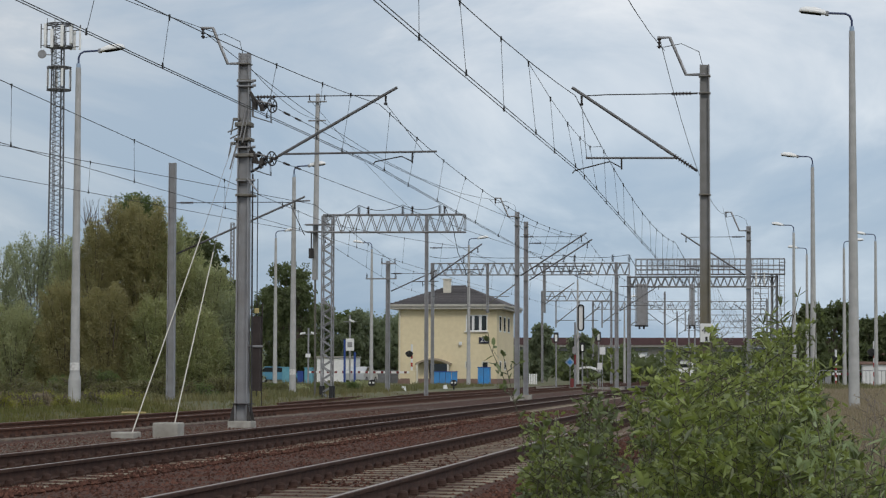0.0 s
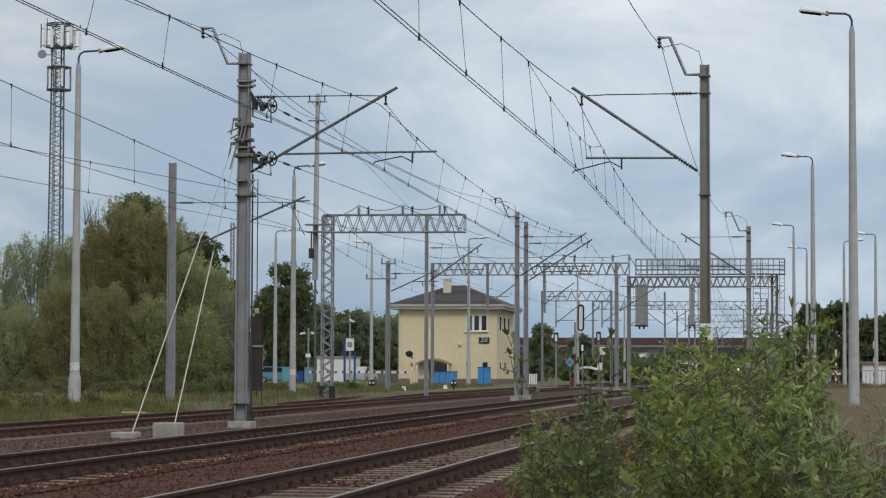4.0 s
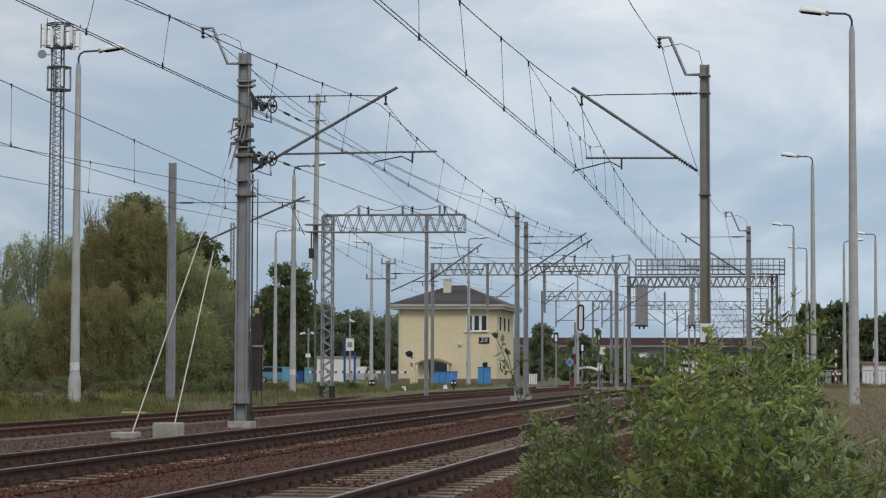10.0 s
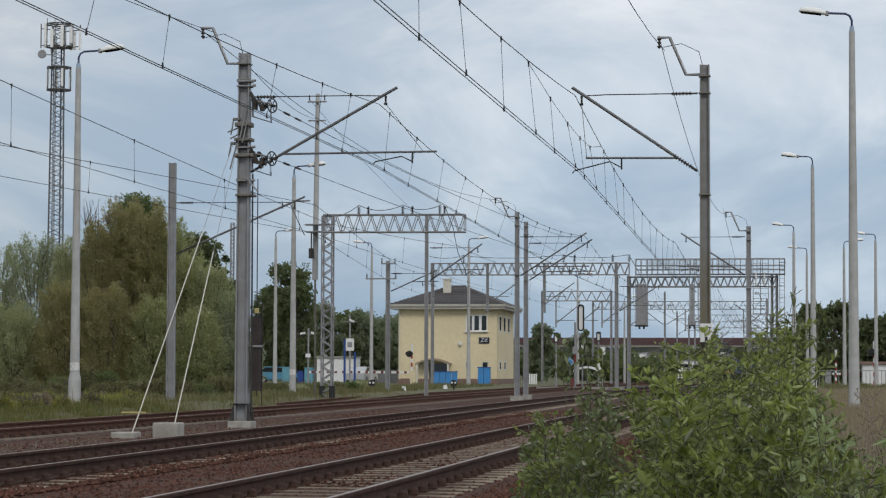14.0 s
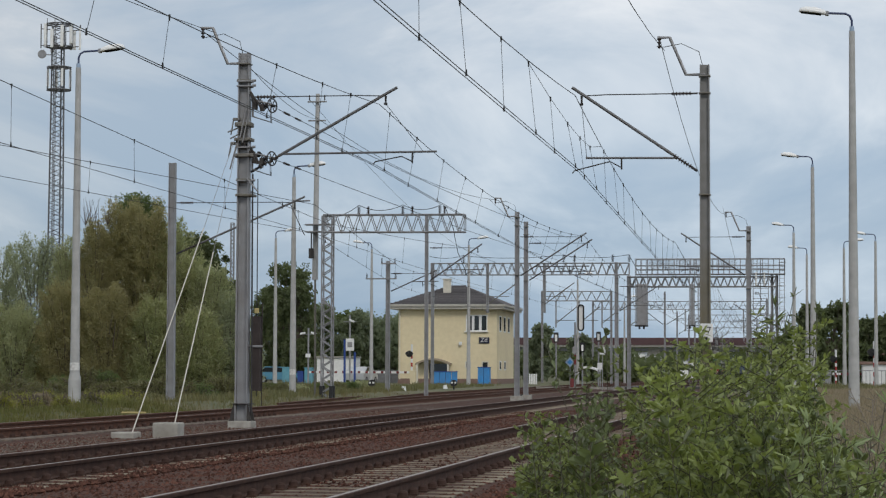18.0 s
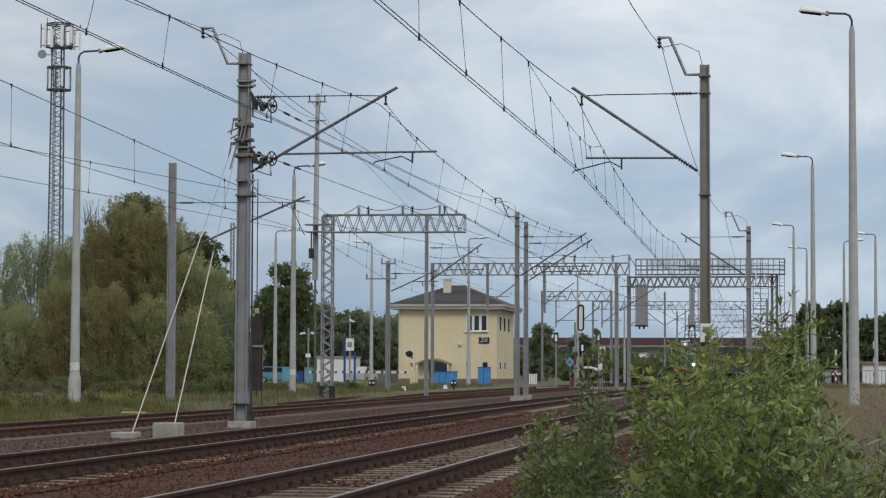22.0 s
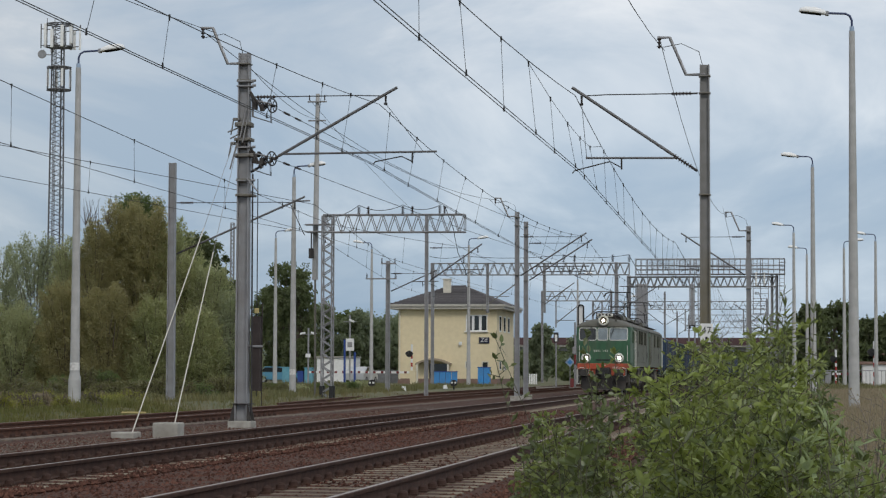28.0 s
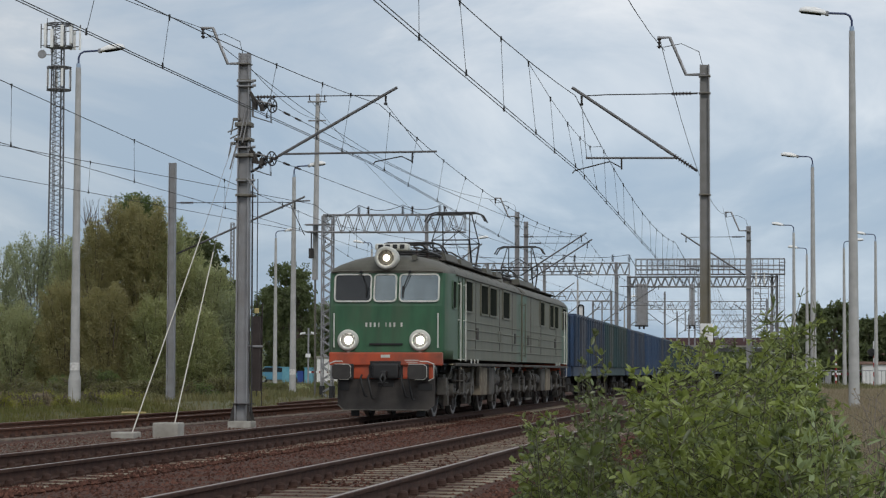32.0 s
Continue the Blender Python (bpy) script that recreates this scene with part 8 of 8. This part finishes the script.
def bush_stem(parent, base, tip, seed, n_leaf, leaf, mat, twigs=9, spread=0.16, leafless=0.25, slim=0.38, bark=None, lean=None):
    """One stem of the bush with twigs and leaves; it sways about its foot."""
    rng = np.random.default_rng(seed)
    base, tip = Vector(base), Vector(tip)
    d = tip - base
    bend = Vector((rng.normal() * 0.05, rng.normal() * 0.05, 0)) * d.length
    pts = [Vector((0, 0, 0)) + d * f + bend * math.sin(math.pi * f) for f in (0, 0.2, 0.4, 0.6, 0.8, 1.0)]
    b, tw = B(), B()
    rings = []
    for i, p in enumerate(pts):
        r = max(0.0014, 0.0048 * (1 - i * 0.17))
        rings.append([b.verts.new(p + Vector((math.cos(k * 1.2566) * r, math.sin(k * 1.2566) * r, 0))) for k in range(5)])
    for q0, q1 in zip(rings, rings[1:]):
        for k in range(5):
            b.faces.new((q0[k], q0[(k + 1) % 5], q1[(k + 1) % 5], q1[k])).smooth = True
    b.faces.new(rings[0][::-1]), b.faces.new(rings[-1])
    P, D = [], []
    def on(f):
        k = min(4, int(f * 5))
        return pts[k].lerp(pts[k + 1], f * 5 - k)
    for i in range(twigs):
        f = leafless + (1 - leafless) * (i + rng.uniform()) / twigs
        p = on(min(f, 0.99))
        a = rng.uniform(0, 6.28)
        ln = spread * rng.uniform(0.5, 1.3) * (1.25 - 0.6 * f)
        q = p + Vector((math.cos(a) * ln, math.sin(a) * ln, ln * rng.uniform(0.25, 0.9)))
        cyl(tw, p, q, 0.0018, 0.0008, 4)
        m = max(3, int(n_leaf / twigs * 0.8))
        for j in range(m):
            g = 0.25 + 0.75 * (j + rng.uniform()) / m
            P.append(p.lerp(q, g))
            s = (q - p).normalized()
            D.append(s * 0.5 + Vector(rng.normal(size=3)) * 0.6 + Vector((0, 0, 0.1)))
    for j in range(int(n_leaf * 0.25)):
        f = leafless + (1 - leafless) * rng.uniform()
        P.append(on(min(f, 0.999)))
        D.append(Vector(rng.normal(size=3)) + d.normalized() * 0.7)
    for j in range(5):
        P.append(pts[-1])
        D.append(Vector(rng.normal(size=3)) * 0.5 + d.normalized())
    stem = part("stem", b, bark or M_STEM, parent, "thin dry stem" if bark else "thin brown-green stem", at=Matrix.Translation(base))
    part("twig", tw, bark or M_STEM, stem, kind="stuff")
    part("leaves", leaves_mesh("leaves", [tuple(p) for p in P], [tuple(q) for q in D], leaf, leaf * slim, mat, rng, 0.16, True), None, stem, "fresh green pointed leaves")
    SWAY.append((stem, base, seed, lean))
    return stem


AHEAD, ASIDE = Vector((-math.sin(radians(8.6)), math.cos(radians(8.6)), 0)), Vector((math.cos(radians(8.6)), math.sin(radians(8.6)), 0))


def bush_point(a, d, z):
    """A point d metres ahead; a and z are its offsets as they would be eight metres off."""
    g = d / 8.0
    return AHEAD * d + ASIDE * (a * g) + Vector((0, 0, 1.07 + (z - 1.07) * g))


def near_bush():
    """Crest: metres across and height of the tips for a bush eight metres off."""
    rng = random.Random(4)
    bush = thing("bush", "leafy green bush in front of the tracks, stirred by the wind", "bush")
    crest = [(0.66, 0.84), (0.71, 1.00), (0.75, 1.07), (0.82, 1.09), (0.88, 1.16), (0.93, 1.19), (0.98, 1.15), (1.04, 1.13), (1.10, 1.17), (1.17, 1.23), (1.23, 1.23), (1.28, 1.15), (1.32, 1.02), (1.35, 0.90), (1.41, 0.80)]
    n = 44
    for k in range(2 * n + 30):
        row = k // n
        u = ((k % n) + rng.random()) / n * (len(crest) - 1) if row < 2 else (3 + rng.random() * 10)
        j = min(len(crest) - 2, int(u))
        a = crest[j][0] + (crest[j + 1][0] - crest[j][0]) * (u - j) + rng.uniform(-0.03, 0.03)
        z = crest[j][1] + (crest[j + 1][1] - crest[j][1]) * (u - j) - abs(rng.gauss(0, 0.05))
        d = rng.uniform(7.4, 9.2) if row == 0 else rng.uniform(6.4, 8.0)
        if row >= 1:
            z -= rng.uniform(0.06, 0.34)
        tip = bush_point(a, d, z)
        foot = bush_point(1.02 + (a - 1.02) * 0.7 + rng.uniform(-0.05, 0.05), d + rng.uniform(-0.3, 0.3), 1.07)
        foot.z = -0.42
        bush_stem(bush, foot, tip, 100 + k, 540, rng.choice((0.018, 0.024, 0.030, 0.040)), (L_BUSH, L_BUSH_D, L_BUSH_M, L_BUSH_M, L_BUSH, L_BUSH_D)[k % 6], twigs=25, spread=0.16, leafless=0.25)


def side_shoots():
    """Thin dark stems with sparse leaves that lean out over the tracks beside the bush."""
    rng = random.Random(14)
    th = thing("leaning_shoots", "thin dark stems with sparse leaves leaning out beside the bush", "shrub")
    for k in range(72):
        if k % 4 == 3:
            a, z = rng.uniform(0.47, 0.58), rng.uniform(0.80, 1.04)
        else:
            a = 0.30 + 0.24 * rng.random()
            z = rng.uniform(0.62, 0.92 if 0.32 < a < 0.42 else 0.84)
        d = rng.uniform(7.0, 8.8)
        tip = bush_point(a, d, z)
        foot = bush_point(0.46 + (a - 0.46) * 0.6 + rng.uniform(-0.03, 0.03), d, 1.07)
        foot.z = -0.42
        bush_stem(th, foot, tip, 1200 + k, 120, rng.choice((0.022, 0.028, 0.034)), (L_BUSH_M, L_BUSH_D, L_BUSH_M, L_BUSH_D)[k % 4], twigs=14, spread=0.11, leafless=0.55, slim=0.5)


def bush_heart():
    """Short stems that fill the middle of the bush, shade put into their leaf colour."""
    rng = random.Random(52)
    ahead, right = Vector((-math.sin(radians(8.6)), math.cos(radians(8.6)), 0)), Vector((math.cos(radians(8.6)), math.sin(radians(8.6)), 0))
    th = thing("shrub", "dense middle of the bush, its leaves coloured darker as shade", "bush")
    for k in range(34):
        a, d = rng.uniform(0.72, 1.34), rng.uniform(7.8, 9.4)
        z = rng.uniform(0.70, 1.0)
        g = d / 8.0
        tip = ahead * d + right * (a * g) + Vector((0, 0, 1.07 + (z - 1.07) * g))
        foot = ahead * d + right * ((0.9 + (a - 0.9) * 0.7) * g)
        foot.z = -0.42
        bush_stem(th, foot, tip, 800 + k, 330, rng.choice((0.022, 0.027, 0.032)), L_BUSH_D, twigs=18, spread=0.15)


def broad_leaves():
    """Sparse stems with broad pale leaves low in the bush."""
    rng = random.Random(33)
    ahead, right = Vector((-math.sin(radians(8.6)), math.cos(radians(8.6)), 0)), Vector((math.cos(radians(8.6)), math.sin(radians(8.6)), 0))
    th = thing("broad_leaved_weed", "young shoots with broad pale green leaves in the bush", "weeds")
    for k in range(15):
        a, d = rng.uniform(0.5, 1.5), rng.uniform(6.0, 6.9)
        z = rng.uniform(0.66, 0.98) - max(0, a - 1.15) * 0.4
        g = d / 8.0
        tip = ahead * d + right * (a * g) + Vector((0, 0, 1.07 + (z - 1.07) * g))
        foot = ahead * (d + 0.1) + right * (a * g + rng.uniform(-0.1, 0.1))
        foot.z = -0.40
        bush_stem(th, foot, tip, 700 + k, 12, rng.choice((0.042, 0.05, 0.056)), (L_BUSH, L_PALE, L_BUSH_D)[k % 3], twigs=5, spread=0.07, leafless=0.72, slim=0.42)


# how far the wind bends the outermost shoots aside: seconds, degrees
GUSTS = ((0, 10, 12.5, 14, 16, 18.5, 20, 22.5, 24, 25, 28, 29, 29.5, 30, 31, 32), (-1, 0, 1, 5, 5, 6, 8, 8, 4, 0.5, 0, 1.5, 4, 6, 8, 9))


def tall_shoots():
    """Long shoots that stand above the bush, some with narrow willow leaves."""
    rng = random.Random(21)
    ahead, right = Vector((-math.sin(radians(8.6)), math.cos(radians(8.6)), 0)), Vector((math.cos(radians(8.6)), math.sin(radians(8.6)), 0))
    th = thing("willow_shoots", "tall thin willow shoots with narrow leaves above the bush", "shrub")
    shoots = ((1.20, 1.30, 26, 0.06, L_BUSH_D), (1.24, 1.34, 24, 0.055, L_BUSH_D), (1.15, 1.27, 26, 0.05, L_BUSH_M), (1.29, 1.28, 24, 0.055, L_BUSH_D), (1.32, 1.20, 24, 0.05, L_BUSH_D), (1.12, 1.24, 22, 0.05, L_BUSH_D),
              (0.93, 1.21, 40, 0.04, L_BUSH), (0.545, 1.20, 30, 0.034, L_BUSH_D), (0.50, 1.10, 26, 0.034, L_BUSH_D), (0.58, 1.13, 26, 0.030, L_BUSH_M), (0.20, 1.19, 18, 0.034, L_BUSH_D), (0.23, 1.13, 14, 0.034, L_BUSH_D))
    for k, (a, z, n, leaf, mt) in enumerate(shoots):
        d = 8.3
        g = d / 8.0
        tip = ahead * d + right * (a * g) + Vector((0, 0, 1.07 + (z - 1.07) * g))
        foot = ahead * d + right * ((a * 0.7 + 0.28 if a > 0.3 else 0.72) * g) + Vector((0, 0, -0.42))
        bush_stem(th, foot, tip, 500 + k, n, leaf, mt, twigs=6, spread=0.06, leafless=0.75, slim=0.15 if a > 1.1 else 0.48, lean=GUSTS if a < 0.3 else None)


def weeds():
    rng = random.Random(9)
    th = thing("weed_clump", "green weeds and silvery willow shoots beside the bush", "weeds")
    for k in range(46):
        a, z, d = rng.uniform(1.2, 1.66), rng.uniform(0.60, 0.80), rng.uniform(5.6, 7.8)
        if a > 1.42:
            z -= 0.06
        tip = bush_point(a, d, z)
        foot = Vector((tip.x + rng.uniform(-0.1, 0.1), tip.y + rng.uniform(-0.1, 0.1), -0.38))
        bush_stem(th, foot, tip, 300 + k, 130, rng.choice((0.024, 0.03, 0.036)), (L_BUSH_D, L_BUSH_M)[k % 2], twigs=13, spread=0.12)
    th = thing("silvery_shoots", "pale silvery shoots with long pointed leaves beside the bush", "weeds")
    for k, (a0, a1, z) in enumerate(((1.36, 1.33, 0.90), (1.37, 1.39, 0.86), (1.34, 1.30, 0.82), (1.44, 1.60, 0.96), (1.46, 1.62, 0.92), (1.45, 1.54, 0.84), (1.40, 1.44, 0.78), (1.52, 1.56, 0.80))):
        d = 6.3 + 0.1 * k
        tip, foot = bush_point(a1, d, z), bush_point(a0 - 0.3 * (a1 - a0), d, 1.07)
        foot.z = -0.38
        bush_stem(th, foot, tip, 360 + k, 24, 0.062, L_PALE, twigs=7, spread=0.07, leafless=0.72, slim=0.14)
    th = thing("dry_weeds", "dry brown feathery weeds behind the bush", "weeds")
    for k in range(70):
        a, z, d = rng.uniform(1.32, 1.95), rng.uniform(0.86, 1.01), rng.uniform(9.5, 15.0)
        tip = bush_point(a, d, z - (0.10 if a < 1.4 else 0))
        foot = Vector((tip.x + rng.uniform(-0.08, 0.08), tip.y, -0.34))
        bush_stem(th, foot, tip, 400 + k, 170, 0.016, L_DRY, twigs=16, spread=0.10, leafless=0.25, slim=0.3, bark=M_DRYSTEM)


woods()
blades("meadow_grass", [(-26, -17.6, 36, 68)], 70000, 0.17, L_GRASS, "unmown olive green meadow grass along the track", 3, 0.010, -0.35)
blades("yellow_weeds", [(-25, -19.6, 50, 70)], 20000, 0.25, L_WEEDY, "taller yellow-green weeds in the meadow", 14, 0.014, 0.0)
blades("shaded_weeds", [(-33, -19.5, 64, 98)], 46000, 0.20, L_YARD, "dull weeds under the thicket", 15, 0.014, -0.5)
blades("dry_grass", [(-24, -17.4, 36, 110)], 9000, 0.30, L_STRAW, "dry straw-coloured grass stalks", 4, 0.012)
blades("verge_grass", [(-1.2, 6, 22, 64), (-0.8, 6, 30, 64), (-0.6, 9, 64, 125)], 95000, 0.17, L_DRY, "dry brown verge weeds by the lamp posts", 5, 0.007, -0.6)
blades("yard_grass", [(-27, -19.6, 84, 130), (-20.6, -17.6, 66, 92), (-24, -19.8, 70, 112), (-27, -20.5, 100, 168), (-40, -26, 112, 168), (1, 12, 125, 165)], 76000, 0.24, L_YARD, "patchy weeds between the station tracks and the road", 6, 0.02, 0.0)
near_bush()
side_shoots()
bush_heart()
broad_leaves()
tall_shoots()
weeds()

# ---------------------------------------------------------------- the train, and the tracks' pieces last
SECTION_A, SECTION_B = locomotive()
WAGON = wagon(M_WAGON, M_WAGON_B, "blue steel open-topped freight wagon with vertical ribs")
BRIGHT_WAGON = wagon(M_WAGON_B, M_WAGON_B, "bright blue open-topped freight wagon with vertical ribs")
TEAL_WAGON = wagon(M_WAGON_T, M_WAGON_T, "dull teal open-topped freight wagon with vertical ribs")
track("near_track", T1 + 0.0, "main line track with polished rails on pale sleepers in reddish ballast", -30, 900, False, True, (12.0, 100.0), slant=0.004)
track("middle_track", T2, "main line track with polished rails on concrete sleepers", -30, 900, False, True, (16.0, 112.0))
track("siding_track", T3, "rusty siding track with brown rails", -30, 420, True, False, (24.0, 120.0))
track("yard_track", -11.49, "rusty yard track branching off beside the grass", 76, 114, True, False, (76.3, 113.5), slant=-0.065, lift=-0.014)
track("yard_track", -18.9, "rusty yard track beside the grass", 114.1, 420, True, False, (114.5, 160))
stones("ballast_stones", [(-8.0, -5.95, 14, 75), (-3.2, -2.2, 14, 60), (-13.2, -10.45, 24, 75)], 46000, 0.030, M_STONE, "loose reddish ballast stones between the tracks", 8)
stones("sleeper_bay_stones", [(T1 - 1.3, T1 + 1.3, 12, 60)], 24000, 0.026, M_STONE, "reddish ballast stones in the bays between sleepers", 10, (12.0, 0.004), -0.192)
stones("sleeper_bay_stones", [(T2 - 1.3, T2 + 1.3, 16, 70)], 18000, 0.026, M_STONE, "reddish ballast stones in the bays between sleepers", 11, (16.0, 0.0), -0.192)
stones("shoulder_stones", [(T2 + 0.95, T2 + 1.55, 16, 70), (T1 - 1.5, T1 - 1.05, 12, 60)], 11000, 0.030, M_STONE, "reddish ballast stones spilled over the sleeper ends", 12, None, -0.182)
stones("spilled_stones", [(T1 - 0.6, T1 + 0.6, 24, 60)], 800, 0.022, M_STONE, "small stones spilled on the sleepers", 13, None, -0.172)
stones("pale_ballast_stones", [(-13.0, -10.6, 24, 80), (-13.3, -11.0, 30, 60), (-17, -16, 40, 90)], 22000, 0.028, M_STONE_G, "paler grey ballast stones", 9)

SPEED, FRONT = 15.85, 51.55                  # metres a second; the cab front's place at 32 s


def front_at(t):
    return FRONT + SPEED * (32.0 - t)


def insect():
    """A small dark fly that shoots past close to the eye."""
    th = thing("insect", "small dark flying insect passing close by", "insect")
    b = B()
    bmesh.ops.create_uvsphere(b, u_segments=10, v_segments=6, radius=0.003, matrix=Matrix.Diagonal((1.6, 0.8, 0.8, 1)))
    part("body", b, M_STEEL_B, th)
    for s in (-1, 1):
        b = B()
        bmesh.ops.create_uvsphere(b, u_segments=8, v_segments=5, radius=0.004, matrix=Matrix.Translation((0, s * 0.004, 0.002)) @ Matrix.Diagonal((0.7, 1.1, 0.12, 1)))
        part("wing", b, M_STEEL, th, "grey wing")
    return th


INSECT = insect()


def motions():
    times = [float(i) for i in range(33)]
    walk(SECTION_A, [(t, pose(T2, front_at(t), 0)) for t in times])
    walk(SECTION_B, [(t, pose(T2, front_at(t) + 30.0, 0, 0, 0, 180)) for t in times])
    wagons = [WAGON, TEAL_WAGON, copy_thing(WAGON, Matrix.Identity(4)), BRIGHT_WAGON]
    for i in range(12):
        wagons.append(copy_thing((WAGON, TEAL_WAGON, BRIGHT_WAGON)[(0, 1, 0, 0, 2, 1, 0, 2, 0, 1, 0, 0)[i]], Matrix.Identity(4)))
    for i, w in enumerate(wagons):
        walk(w, [(t, pose(T2, front_at(t) + 30.85 + i * 14.04, 0)) for t in times])
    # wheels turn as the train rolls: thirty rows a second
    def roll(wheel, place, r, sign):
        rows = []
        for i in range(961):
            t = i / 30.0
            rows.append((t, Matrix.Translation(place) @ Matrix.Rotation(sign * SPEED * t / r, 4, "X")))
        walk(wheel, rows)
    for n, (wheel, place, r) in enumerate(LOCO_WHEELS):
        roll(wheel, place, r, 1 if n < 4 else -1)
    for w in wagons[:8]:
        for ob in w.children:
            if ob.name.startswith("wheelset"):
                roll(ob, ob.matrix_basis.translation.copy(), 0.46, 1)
    # the insect crosses the view within a tenth of a second or two
    fly = [(0.0, (-6.0, 2.0, 2.6)), (18.6, (-2.6, 2.2, 2.1)), (18.8, (-1.36, 2.4, 1.62)), (19.0, (-0.494, 2.44, 1.414)), (19.2, (0.5, 2.5, 1.25)), (19.4, (1.6, 2.5, 1.2)), (32.0, (6.0, 2.5, 1.6))]
    walk(INSECT, [(t, pose(*p, 0, -20, 0)) for t, p in fly])
    # stems swing in the breeze about their feet
    for stem, base, seed, lean in SWAY:
        rng = random.Random(seed)
        w1, w2, p1, p2 = rng.uniform(0.25, 0.45), rng.uniform(0.7, 1.1), rng.uniform(0, 6.28), rng.uniform(0, 6.28)
        rows = []
        for i in range(65):
            t = i * 0.5
            gust = 0.6 + 0.4 * math.sin(t * 0.5 + base.x)
            a = gust * (1.5 * math.sin(6.28 * w1 * t + p1) + 0.5 * math.sin(6.28 * w2 * t + p2))
            c = gust * (1.0 * math.sin(6.28 * w1 * t + p2) + 0.4 * math.sin(6.28 * w2 * t + p1))
            if lean:
                bend = float(np.interp(t, *lean))
                a, c = a + bend, c - 3.2 * max(0.0, bend)
            rows.append((t, pose(base.x, base.y, base.z, c, a, 0)))
        walk(stem, rows)


motions()
